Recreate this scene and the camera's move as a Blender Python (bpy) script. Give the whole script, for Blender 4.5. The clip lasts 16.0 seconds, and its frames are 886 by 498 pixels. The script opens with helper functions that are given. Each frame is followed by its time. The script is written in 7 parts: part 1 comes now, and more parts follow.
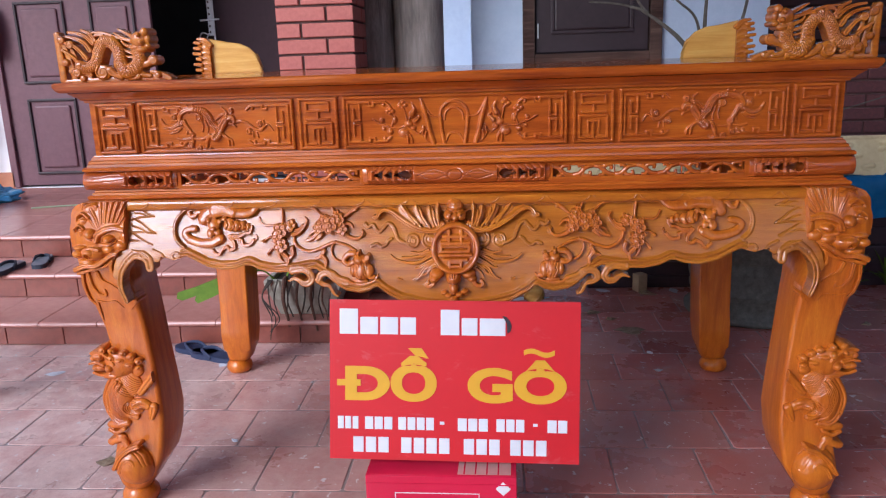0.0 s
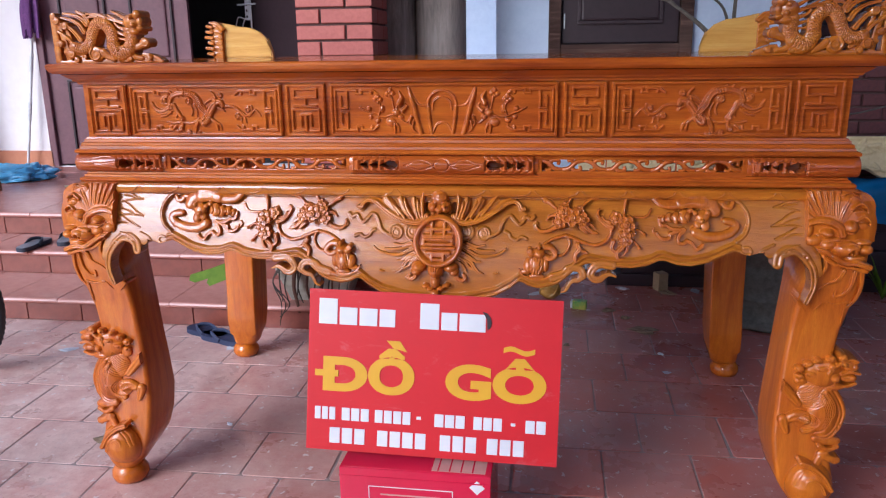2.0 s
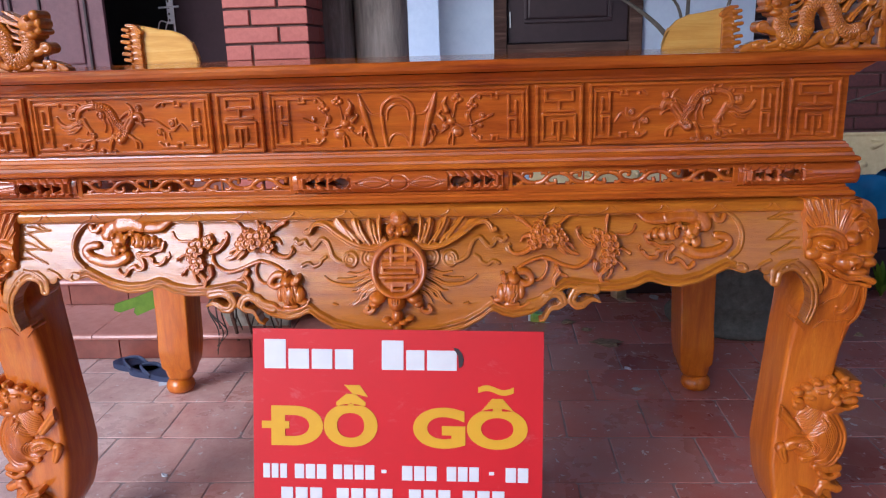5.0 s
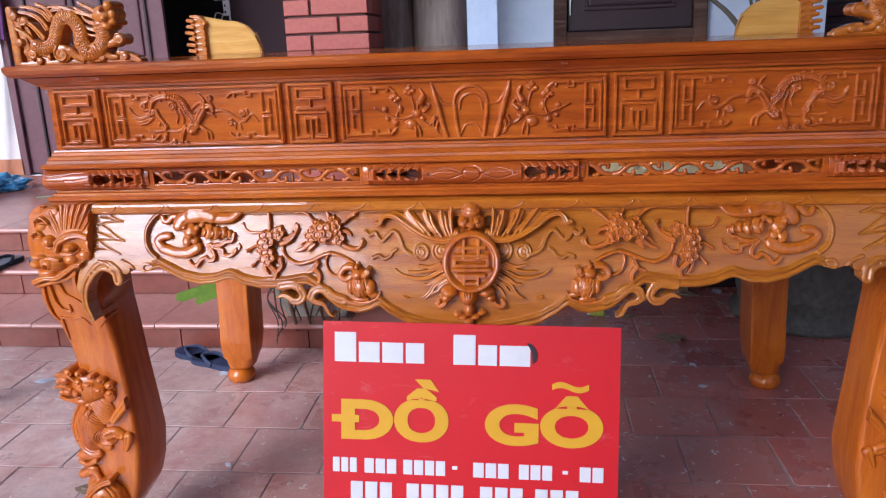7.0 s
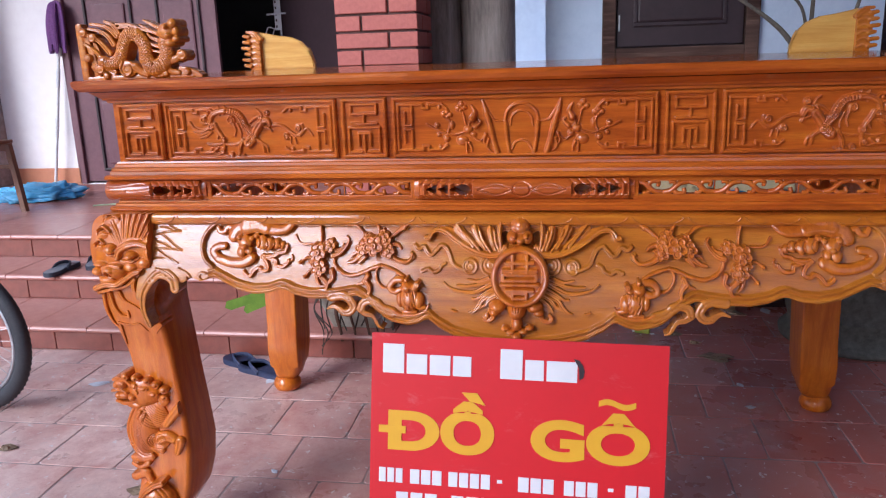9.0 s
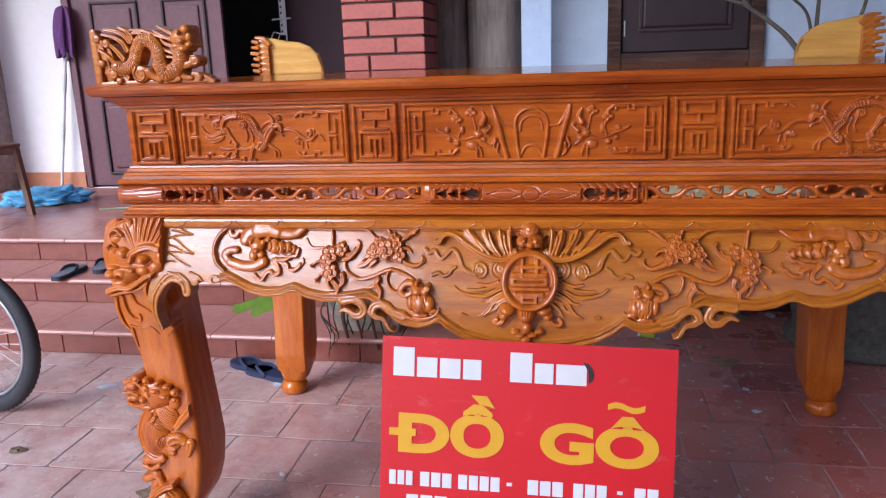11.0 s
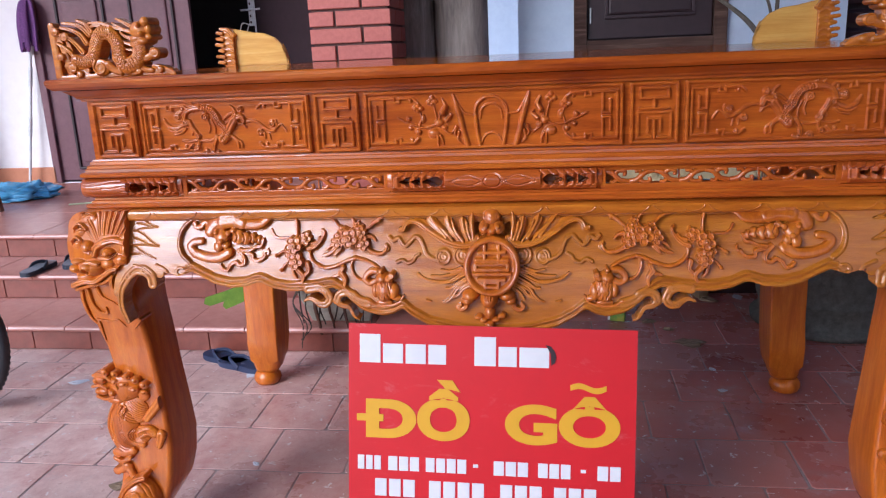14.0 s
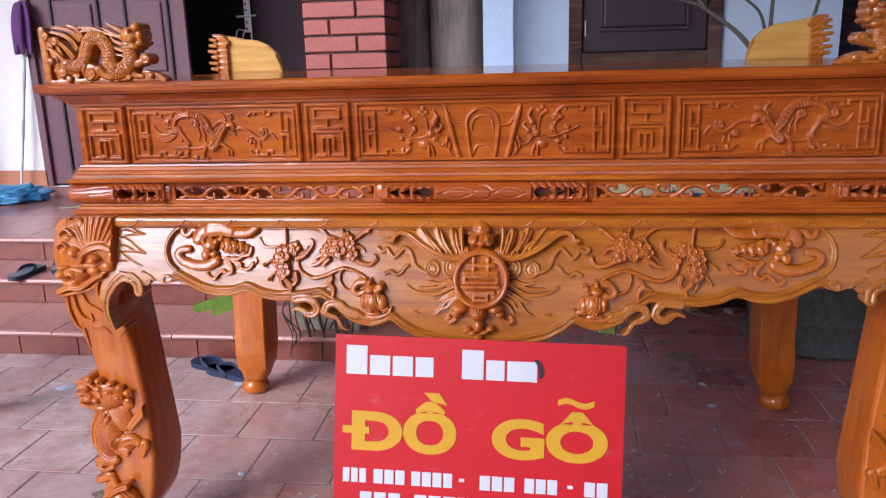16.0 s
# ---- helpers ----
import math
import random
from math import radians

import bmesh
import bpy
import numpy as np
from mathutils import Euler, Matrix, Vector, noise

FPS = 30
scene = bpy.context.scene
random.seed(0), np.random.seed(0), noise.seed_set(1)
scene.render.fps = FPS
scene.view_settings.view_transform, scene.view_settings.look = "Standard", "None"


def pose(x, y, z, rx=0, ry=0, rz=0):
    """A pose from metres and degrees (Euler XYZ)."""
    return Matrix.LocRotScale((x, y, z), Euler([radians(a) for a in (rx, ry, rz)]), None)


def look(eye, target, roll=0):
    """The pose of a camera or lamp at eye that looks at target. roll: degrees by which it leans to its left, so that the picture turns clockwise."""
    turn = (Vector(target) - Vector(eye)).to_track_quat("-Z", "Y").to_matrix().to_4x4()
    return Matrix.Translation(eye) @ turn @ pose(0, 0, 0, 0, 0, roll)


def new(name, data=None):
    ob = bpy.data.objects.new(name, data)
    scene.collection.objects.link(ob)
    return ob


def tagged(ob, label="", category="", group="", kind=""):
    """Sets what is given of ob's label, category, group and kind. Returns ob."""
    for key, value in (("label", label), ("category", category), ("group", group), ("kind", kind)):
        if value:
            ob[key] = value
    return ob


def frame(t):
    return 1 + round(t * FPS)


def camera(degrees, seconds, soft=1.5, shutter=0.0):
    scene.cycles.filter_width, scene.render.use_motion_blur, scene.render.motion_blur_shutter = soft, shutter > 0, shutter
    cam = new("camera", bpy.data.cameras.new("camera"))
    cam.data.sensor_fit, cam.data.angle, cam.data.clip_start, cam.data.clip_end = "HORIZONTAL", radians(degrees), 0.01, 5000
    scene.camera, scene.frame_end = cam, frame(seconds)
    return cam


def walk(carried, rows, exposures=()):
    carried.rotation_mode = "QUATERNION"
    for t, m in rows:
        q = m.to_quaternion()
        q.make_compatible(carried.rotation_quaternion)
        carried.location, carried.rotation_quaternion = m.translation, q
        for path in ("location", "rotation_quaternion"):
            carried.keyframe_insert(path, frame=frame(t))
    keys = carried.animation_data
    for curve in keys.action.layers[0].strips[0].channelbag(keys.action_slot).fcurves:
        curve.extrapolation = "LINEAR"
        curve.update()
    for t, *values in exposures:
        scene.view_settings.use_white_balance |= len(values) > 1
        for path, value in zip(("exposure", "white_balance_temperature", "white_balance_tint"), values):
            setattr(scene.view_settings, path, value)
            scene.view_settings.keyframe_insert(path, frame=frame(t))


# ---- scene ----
cam = camera(59.5, 16.0, soft=1.2)
PATH = [
    (0, (0.121, -2.119, 1.337), (-0.028, -0.184, 0.856), -1.9),
    (0.5, (0.135, -2.105, 1.335), (-0.022, -0.173, 0.841), -1.8),
    (1, (0.16, -2.097, 1.335), (-0.033, -0.17, 0.838), -2.0),
    (1.5, (0.218, -2.082, 1.334), (-0.023, -0.16, 0.834), -2.1),
    (2, (0.286, -2.061, 1.332), (0.017, -0.144, 0.827), -0.8),
    (2.5, (0.303, -2.057, 1.331), (0.014, -0.144, 0.822), -1.5),
    (3, (0.298, -2.029, 1.334), (0.036, -0.111, 0.831), -1.7),
    (3.5, (0.282, -1.953, 1.332), (0.038, -0.031, 0.833), -1.8),
    (3.7, (0.277, -1.922, 1.334), (0.048, 0.0, 0.833), -1.5),
    (5.8, (0.152, -1.798, 1.324), (0.077, 0.136, 0.82), -2.2),
    (6, (0.146, -1.794, 1.323), (0.021, 0.133, 0.803), -2.1),
    (6.5, (0.138, -1.791, 1.322), (-0.052, 0.13, 0.801), -2.3),
    (7, (0.131, -1.783, 1.325), (-0.092, 0.134, 0.803), -2.2),
    (7.5, (0.12, -1.779, 1.319), (-0.141, 0.134, 0.797), -2.4),
    (8, (0.118, -1.783, 1.324), (-0.181, 0.126, 0.808), -2.3),
    (8.5, (0.118, -1.794, 1.331), (-0.205, 0.116, 0.834), -2.0),
    (11, (0.1, -1.821, 1.338), (-0.234, 0.093, 0.862), -1.9),
    (11.5, (0.103, -1.824, 1.336), (-0.219, 0.088, 0.846), -2.1),
    (12, (0.106, -1.832, 1.336), (-0.207, 0.08, 0.838), -2.3),
    (12.5, (0.112, -1.836, 1.336), (-0.198, 0.075, 0.831), -3.0),
    (13, (0.125, -1.843, 1.337), (-0.17, 0.069, 0.83), -2.9),
    (13.5, (0.133, -1.848, 1.335), (-0.154, 0.063, 0.822), -2.6),
    (14, (0.139, -1.841, 1.337), (-0.14, 0.074, 0.833), -2.6),
    (14.5, (0.141, -1.837, 1.339), (-0.132, 0.08, 0.841), -2.1),
    (15, (0.143, -1.831, 1.341), (-0.126, 0.088, 0.845), -1.8),
    (15.5, (0.144, -1.829, 1.343), (-0.124, 0.093, 0.858), -1.4),
    (16, (0.148, -1.827, 1.341), (-0.115, 0.096, 0.858), -1.6),
]
walk(cam, [(t, look(eye, target, roll)) for t, eye, target, roll in PATH], exposures=[(0, 0.59, 5200, 15)])

# ---- daylight ----
world = bpy.data.worlds.new("sky")
scene.world = world
world.use_nodes = True
wn = world.node_tree
sky = wn.nodes.new("ShaderNodeTexSky")
sky.sky_type, sky.sun_disc = "NISHITA", False
SUN_HIGH, SUN_ROUND = 29, 214
sky.sun_elevation, sky.sun_rotation = radians(SUN_HIGH), radians(SUN_ROUND)
sky.air_density, sky.dust_density, sky.ozone_density = 1.0, 2.0, 1.0
wn.nodes["Background"].inputs["Strength"].default_value = 0.12
wn.links.new(sky.outputs[0], wn.nodes["Background"].inputs["Color"])
sun_data = bpy.data.lights.new("sun", "SUN")
sun_data.energy, sun_data.angle, sun_data.color = 1.55, radians(30), (1.0, 0.96, 0.9)
sun = new("sun", sun_data)
sun.matrix_world = look((-5.6, -8.3, 5.55), (0, 0, 0))


# ---- materials ----
def shader(name, rough=0.5, metal=0.0, coat=0.0):
    m = bpy.data.materials.new(name)
    m.use_nodes = True
    n = m.node_tree.nodes["Principled BSDF"]
    n.inputs["Roughness"].default_value = rough
    n.inputs["Metallic"].default_value = metal
    n.inputs["Coat Weight"].default_value = coat
    n.inputs["Coat Roughness"].default_value = 0.07
    n.inputs["Coat IOR"].default_value = 1.58
    return m, m.node_tree, n


def mapped(nt, scale, kind="Object"):
    co = nt.nodes.new("ShaderNodeTexCoord")
    mp = nt.nodes.new("ShaderNodeMapping")
    mp.inputs["Scale"].default_value = scale
    nt.links.new(co.outputs[kind], mp.inputs["Vector"])
    return mp.outputs["Vector"]


def noise_of(nt, vector, scale, detail=4, rough=0.55, distort=0.0):
    n = nt.nodes.new("ShaderNodeTexNoise")
    n.inputs["Scale"].default_value, n.inputs["Detail"].default_value = scale, detail
    n.inputs["Roughness"].default_value, n.inputs["Distortion"].default_value = rough, distort
    nt.links.new(vector, n.inputs["Vector"])
    return n.outputs["Fac"]


def ramp(nt, fac, *stops):
    r = nt.nodes.new("ShaderNodeValToRGB")
    while len(r.color_ramp.elements) < len(stops):
        r.color_ramp.elements.new(0.5)
    for e, (p, c) in zip(r.color_ramp.elements, stops):
        e.position, e.color = p, (*c, 1) if len(c) == 3 else c
    nt.links.new(fac, r.inputs["Fac"])
    return r.outputs["Color"]


def mixed(nt, fac, a, b, blend="MIX"):
    m = nt.nodes.new("ShaderNodeMix")
    m.data_type, m.blend_type = "RGBA", blend
    for value, slot in ((fac, 0), (a, 6), (b, 7)):
        if isinstance(value, (int, float)):
            m.inputs[slot].default_value = value
        elif isinstance(value, tuple):
            m.inputs[slot].default_value = (*value, 1)
        else:
            nt.links.new(value, m.inputs[slot])
    return m.outputs[2]


def bumped(nt, bsdf, height, strength=0.3, distance=0.002):
    b = nt.nodes.new("ShaderNodeBump")
    b.inputs["Strength"].default_value, b.inputs["Distance"].default_value = strength, distance
    nt.links.new(height, b.inputs["Height"])
    nt.links.new(b.outputs["Normal"], bsdf.inputs["Normal"])


def random_of(nt):
    return nt.nodes.new("ShaderNodeObjectInfo").outputs["Random"]


def lacquer(name, dark, mid, light, along="x", coat=1.0, ripple=0.22, chisel=0.0):
    """Lacquered hardwood with long grain along one axis."""
    m, nt, n = shader(name, 0.5, coat=coat)
    n.inputs["Specular IOR Level"].default_value = 0.06
    scale = {"x": (1.2, 9, 14), "z": (11, 11, 1.1), "y": (9, 1.2, 14)}[along]
    v = mapped(nt, scale)
    grain = noise_of(nt, v, 3.2, 6, 0.6, 0.6)
    fine = noise_of(nt, mapped(nt, tuple(s * 6 for s in scale)), 5.0, 3, 0.7)
    big = noise_of(nt, mapped(nt, (1.6, 1.6, 1.6)), 2.0, 2)
    c = ramp(nt, grain, (0.3, dark), (0.52, mid), (0.72, light))
    c = mixed(nt, ramp(nt, fine, (0.35, (0, 0, 0)), (0.62, (1, 1, 1))), mixed(nt, 0.35, c, dark), c)
    band = noise_of(nt, mapped(nt, {"x": (0.7, 3.0, 7.0), "z": (6.0, 6.0, 0.7), "y": (3.0, 0.7, 7.0)}[along]), 2.2, 3, 0.55, 0.8)
    c = mixed(nt, ramp(nt, band, (0.52, (0, 0, 0)), (0.72, (0.5, 0.5, 0.5))), c, dark)
    c = mixed(nt, ramp(nt, big, (0.35, (0, 0, 0)), (0.7, (0.45, 0.45, 0.45))), c, light)
    nt.links.new(c, n.inputs["Base Color"])
    wave = noise_of(nt, mapped(nt, (9, 26, 34) if along == "x" else (30, 30, 9)), 2.0, 3, 0.6)
    b = nt.nodes.new("ShaderNodeBump")
    b.inputs["Strength"].default_value, b.inputs["Distance"].default_value = ripple, 0.003
    nt.links.new(wave, b.inputs["Height"])
    if chisel:
        # flat chisel marks under the lacquer
        c2 = nt.nodes.new("ShaderNodeBump")
        c2.inputs["Strength"].default_value, c2.inputs["Distance"].default_value = chisel, 0.002
        nt.links.new(noise_of(nt, mapped(nt, (45, 140, 280)), 1.0, 3, 0.6, 0.8), c2.inputs["Height"])
        nt.links.new(b.outputs["Normal"], c2.inputs["Normal"])
        b = c2
    nt.links.new(b.outputs["Normal"], n.inputs["Normal"])
    nt.links.new(b.outputs["Normal"], n.inputs["Coat Normal"])
    return m


RED_WOOD = lacquer("lacquered_wood_red", (0.2, 0.03, 0.003), (0.46, 0.094, 0.006), (0.57, 0.16, 0.01), "x", 0.85)
GOLD_WOOD = lacquer("lacquered_wood_gold", (0.27, 0.055, 0.002), (0.49, 0.135, 0.006), (0.6, 0.215, 0.012))
LEG_WOOD = lacquer("lacquered_wood_upright", (0.31, 0.052, 0.002), (0.54, 0.13, 0.005), (0.64, 0.195, 0.008), "z", 0.8, 0.2, 0.08)
APRON_WOOD = lacquer("lacquered_wood_chiselled", (0.23, 0.052, 0.003), (0.42, 0.122, 0.008), (0.53, 0.2, 0.014), "x", 1.0, 0.15, 0.32)
CARVE_WOOD = lacquer("lacquered_wood_carving", (0.27, 0.045, 0.002), (0.48, 0.115, 0.005), (0.58, 0.175, 0.009), "z", 1.0, 0.25, 0.25)
ROLL_WOOD = lacquer("lacquered_wood_roll", (0.24, 0.036, 0.004), (0.43, 0.085, 0.008), (0.54, 0.14, 0.015))
PALE_WOOD = lacquer("pale_lacquered_wood", (0.5, 0.22, 0.03), (0.66, 0.36, 0.07), (0.72, 0.45, 0.12), "x", 0.6)


def plain(name, colour, other=None, rough=0.6, scale=30, bump=0.2, metal=0.0, coat=0.0, distance=0.002):
    m, nt, n = shader(name, rough, metal, coat)
    v = mapped(nt, (1, 1, 1))
    other = other or tuple(0.75 * c for c in colour)
    f = noise_of(nt, v, scale, 5, 0.65)
    g = noise_of(nt, v, scale / 9, 3, 0.6)
    c = mixed(nt, ramp(nt, f, (0.35, (0, 0, 0)), (0.7, (1, 1, 1))), colour, other)
    c = mixed(nt, ramp(nt, g, (0.4, (0, 0, 0)), (0.75, (0.7, 0.7, 0.7))), c, other)
    nt.links.new(c, n.inputs["Base Color"])
    if bump:
        bumped(nt, n, f, bump, distance)
    return m


def tile_clay(name, rough=0.42):
    """Worn red clay tile with grey scuffs and damp patches."""
    m, nt, n = shader(name, rough)
    geo = nt.nodes.new("ShaderNodeNewGeometry")
    mp = nt.nodes.new("ShaderNodeMapping")
    nt.links.new(geo.outputs["Position"], mp.inputs["Vector"])
    p = mp.outputs["Vector"]
    base = ramp(nt, random_of(nt), (0.0, (0.31, 0.085, 0.065)), (0.4, (0.42, 0.122, 0.093)), (0.75, (0.48, 0.158, 0.122)), (1.0, (0.4, 0.172, 0.142)))
    dirt = noise_of(nt, p, 5.5, 6, 0.7, 0.4)
    c = mixed(nt, ramp(nt, dirt, (0.42, (0, 0, 0)), (0.72, (0.5, 0.5, 0.5))), base, (0.44, 0.24, 0.205))
    # paler colour towards -x stands in for brighter light there, broken by noise
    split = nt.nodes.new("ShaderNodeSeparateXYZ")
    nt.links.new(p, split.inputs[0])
    light_side = nt.nodes.new("ShaderNodeMapRange")
    light_side.inputs["From Min"].default_value, light_side.inputs["From Max"].default_value = 0.35, -1.3
    nt.links.new(split.outputs["X"], light_side.inputs["Value"])
    painted_light = nt.nodes.new("ShaderNodeMath")
    painted_light.operation = "MULTIPLY"
    nt.links.new(light_side.outputs["Result"], painted_light.inputs[0])
    nt.links.new(ramp(nt, noise_of(nt, p, 3.6, 7, 0.78, 0.15), (0.36, (0.3, 0.3, 0.3)), (0.6, (1, 1, 1))), painted_light.inputs[1])
    c = mixed(nt, painted_light.outputs["Value"], c, (0.76, 0.56, 0.48))
    stain = noise_of(nt, p, 1.7, 4, 0.6)
    c = mixed(nt, ramp(nt, stain, (0.5, (0, 0, 0)), (0.75, (0.3, 0.3, 0.3))), c, (0.12, 0.07, 0.06))
    speck = noise_of(nt, p, 210, 3, 0.8)
    c = mixed(nt, ramp(nt, speck, (0.28, (0.55, 0.55, 0.55)), (0.4, (0, 0, 0))), c, (0.12, 0.06, 0.05))
    chalk = noise_of(nt, p, 34, 3, 0.5, 0.6)
    c = mixed(nt, ramp(nt, chalk, (0.66, (0, 0, 0)), (0.685, (0.8, 0.8, 0.8))), c, (0.72, 0.68, 0.66))
    smear = noise_of(nt, p, 9, 8, 0.8, 0.2)
    c = mixed(nt, ramp(nt, smear, (0.56, (0, 0, 0)), (0.72, (0.6, 0.6, 0.6))), c, (0.5, 0.42, 0.4))
    nt.links.new(c, n.inputs["Base Color"])
    r = ramp(nt, noise_of(nt, p, 3.0, 5, 0.65), (0.3, (0.16, 0.16, 0.16)), (0.75, (0.5, 0.5, 0.5)))
    n.inputs["Specular IOR Level"].default_value = 0.5
    nt.links.new(r, n.inputs["Roughness"])
    bumped(nt, n, noise_of(nt, p, 45, 5, 0.7), 0.25, 0.002)
    return m


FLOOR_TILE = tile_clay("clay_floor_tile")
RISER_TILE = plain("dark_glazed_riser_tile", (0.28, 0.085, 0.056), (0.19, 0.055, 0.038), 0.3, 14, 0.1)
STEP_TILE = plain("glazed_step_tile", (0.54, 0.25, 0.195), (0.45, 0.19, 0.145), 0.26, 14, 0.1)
JOINT = plain("cement_joint", (0.4, 0.32, 0.29), (0.24, 0.18, 0.16), 0.85, 22, 0.4)
BRICK = plain("red_brick", (0.5, 0.145, 0.11), (0.4, 0.105, 0.08), 0.55, 50, 0.3)
DARK_BRICK = plain("dark_red_brick", (0.16, 0.05, 0.045), (0.1, 0.035, 0.035), 0.7, 50, 0.3)
MORTAR = plain("dark_mortar", (0.13, 0.07, 0.06), None, 0.9, 60, 0.4)
BLUE_WALL = plain("pale_blue_limewash", (0.56, 0.66, 0.8), (0.48, 0.58, 0.73), 0.8, 18, 0.15)
WHITE_WALL = plain("white_limewash", (0.88, 0.85, 0.83), (0.82, 0.78, 0.77), 0.8, 12, 0.15)
DOOR_WOOD = plain("dark_brown_door_paint", (0.19, 0.085, 0.1), (0.145, 0.062, 0.076), 0.5, 25, 0.15)
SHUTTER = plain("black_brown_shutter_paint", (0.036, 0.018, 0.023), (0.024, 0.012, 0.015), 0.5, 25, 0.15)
# near-black colour that stands in for shade, not a plaster's own tone
SHADE_DARK = plain("near_black_shade_plaster", (0.05, 0.045, 0.045), None, 0.9, 5, 0)
GREY_LOG = lacquer("weathered_grey_timber", (0.08, 0.065, 0.058), (0.26, 0.22, 0.195), (0.4, 0.35, 0.31), "z", 0.0, 1.0)
RAW_WOOD = plain("raw_cream_timber", (0.8, 0.68, 0.38), (0.66, 0.53, 0.27), 0.7, 35, 0.3)
TARP = plain("blue_plastic_sheet", (0.04, 0.32, 0.66), (0.025, 0.22, 0.52), 0.25, 8, 0.2)
GALVANISED = plain("galvanised_steel_strip", (0.72, 0.74, 0.77), (0.6, 0.62, 0.65), 0.4, 40, 0.05)
BAG = plain("light_blue_plastic_bag", (0.2, 0.56, 0.86), (0.12, 0.45, 0.78), 0.25, 10, 0.2)
STONE = plain("mossy_grey_stone", (0.15, 0.14, 0.115), (0.065, 0.065, 0.052), 0.8, 30, 0.6, distance=0.006)
CONCRETE = plain("grey_concrete", (0.47, 0.44, 0.36), (0.3, 0.28, 0.22), 0.85, 26, 0.5)
SOIL = plain("dark_soil", (0.05, 0.04, 0.03), (0.03, 0.02, 0.02), 0.95, 60, 0.8, distance=0.01)
LEAF = plain("green_leaf", (0.085, 0.155, 0.012), (0.14, 0.23, 0.02), 0.7, 20, 0.1)
LEAF.node_tree.nodes["Principled BSDF"].inputs["Specular IOR Level"].default_value = 0.2
WORN_FRAME = lacquer("worn_brown_window_timber", (0.025, 0.014, 0.012), (0.07, 0.038, 0.03), (0.17, 0.11, 0.085), "x", 0.0, 0.6)
FOAM_PALE = plain("pale_grey_sandal_foam", (0.2, 0.22, 0.25), (0.15, 0.17, 0.2), 0.35, 60, 0.2)
DRY_LEAF = plain("dry_leaf", (0.16, 0.1, 0.05), (0.22, 0.16, 0.1), 0.7, 30, 0.2)
BARK = plain("grey_bark", (0.16, 0.14, 0.115), (0.08, 0.07, 0.055), 0.85, 60, 0.5)
DEAD_ROOT = plain("brown_withered_root", (0.15, 0.07, 0.04), (0.08, 0.035, 0.022), 0.8, 60, 0.4)
ROOT = plain("dark_dry_vine", (0.06, 0.045, 0.035), None, 0.9, 60, 0.4)
RUBBER = plain("black_tyre_rubber", (0.025, 0.026, 0.03), (0.04, 0.04, 0.045), 0.65, 90, 0.4)
STEEL = plain("bare_steel", (0.55, 0.56, 0.58), (0.45, 0.46, 0.48), 0.3, 60, 0.05, 1.0)
SIGN_RED = plain("red_sign_paint", (0.58, 0.004, 0.009), (0.52, 0.004, 0.009), 0.5, 6, 0.05)
SIGN_NODES = SIGN_RED.node_tree
sv = mapped(SIGN_NODES, (3.0, 3.0, 7.0))
scuff = ramp(SIGN_NODES, noise_of(SIGN_NODES, sv, 2.2, 7, 0.72, 0.8), (0.58, (0, 0, 0)), (0.78, (0.45, 0.45, 0.45)))
sb = SIGN_NODES.nodes["Principled BSDF"]
SIGN_NODES.links.new(mixed(SIGN_NODES, scuff, sb.inputs["Base Color"].links[0].from_socket, (0.62, 0.2, 0.2)), sb.inputs["Base Color"])
SIGN_WHITE = plain("white_sign_paint", (0.72, 0.72, 0.73), (0.64, 0.64, 0.66), 0.4, 10, 0)
SIGN_GOLD = plain("yellow_sign_paint", (0.7, 0.38, 0.012), (0.64, 0.34, 0.012), 0.4, 10, 0)
CARTON = plain("red_printed_carton", (0.62, 0.012, 0.055), (0.55, 0.01, 0.045), 0.22, 8, 0.05, coat=0.4)
FOAM_BLUE = plain("dark_blue_sandal_foam", (0.02, 0.03, 0.07), (0.03, 0.04, 0.09), 0.6, 60, 0.2)
FOAM_GREY = plain("grey_sandal_foam", (0.04, 0.05, 0.07), (0.025, 0.03, 0.045), 0.6, 60, 0.2)
MOP_PURPLE = plain("purple_mop_yarn", (0.2, 0.075, 0.24), (0.12, 0.045, 0.15), 0.9, 90, 0.5)
WHITE_PAINT = plain("white_enamel", (0.75, 0.75, 0.75), (0.6, 0.6, 0.6), 0.4, 30, 0.05)
CHAIR_WOOD = plain("brown_varnished_chair_wood", (0.2, 0.075, 0.03), (0.14, 0.05, 0.02), 0.35, 20, 0.1, coat=0.4)
SKIRT_TILE = plain("orange_skirting_tile", (0.52, 0.22, 0.11), (0.44, 0.17, 0.085), 0.4, 15, 0.1)
PAPER = plain("white_paper_scrap", (0.75, 0.77, 0.8), None, 0.7, 30, 0.1)
GREEN_PACK = plain("green_packet_print", (0.03, 0.32, 0.06), (0.5, 0.45, 0.05), 0.35, 30, 0)
CARD = plain("brown_cardboard", (0.4, 0.28, 0.16), (0.32, 0.22, 0.12), 0.8, 40, 0.1)


# ---- making meshes ----
def part(name, bm, material, parent=None, label="", smooth=False):
    """Links a bmesh, or a mesh, as one object."""
    if isinstance(bm, bpy.types.Mesh):
        me = bm
    else:
        bmesh.ops.recalc_face_normals(bm, faces=bm.faces)
        me = bpy.data.meshes.new(name)
        bm.to_mesh(me)
        bm.free()
    if smooth:
        me.polygons.foreach_set("use_smooth", [True] * len(me.polygons))
    if not me.materials:
        me.materials.append(material)
    ob = new(name, me)
    ob.parent = parent
    if label:
        ob["label"] = label
    return ob


def thing(name, label, category, group="", kind=""):
    return tagged(new(name), label, category, group, kind)


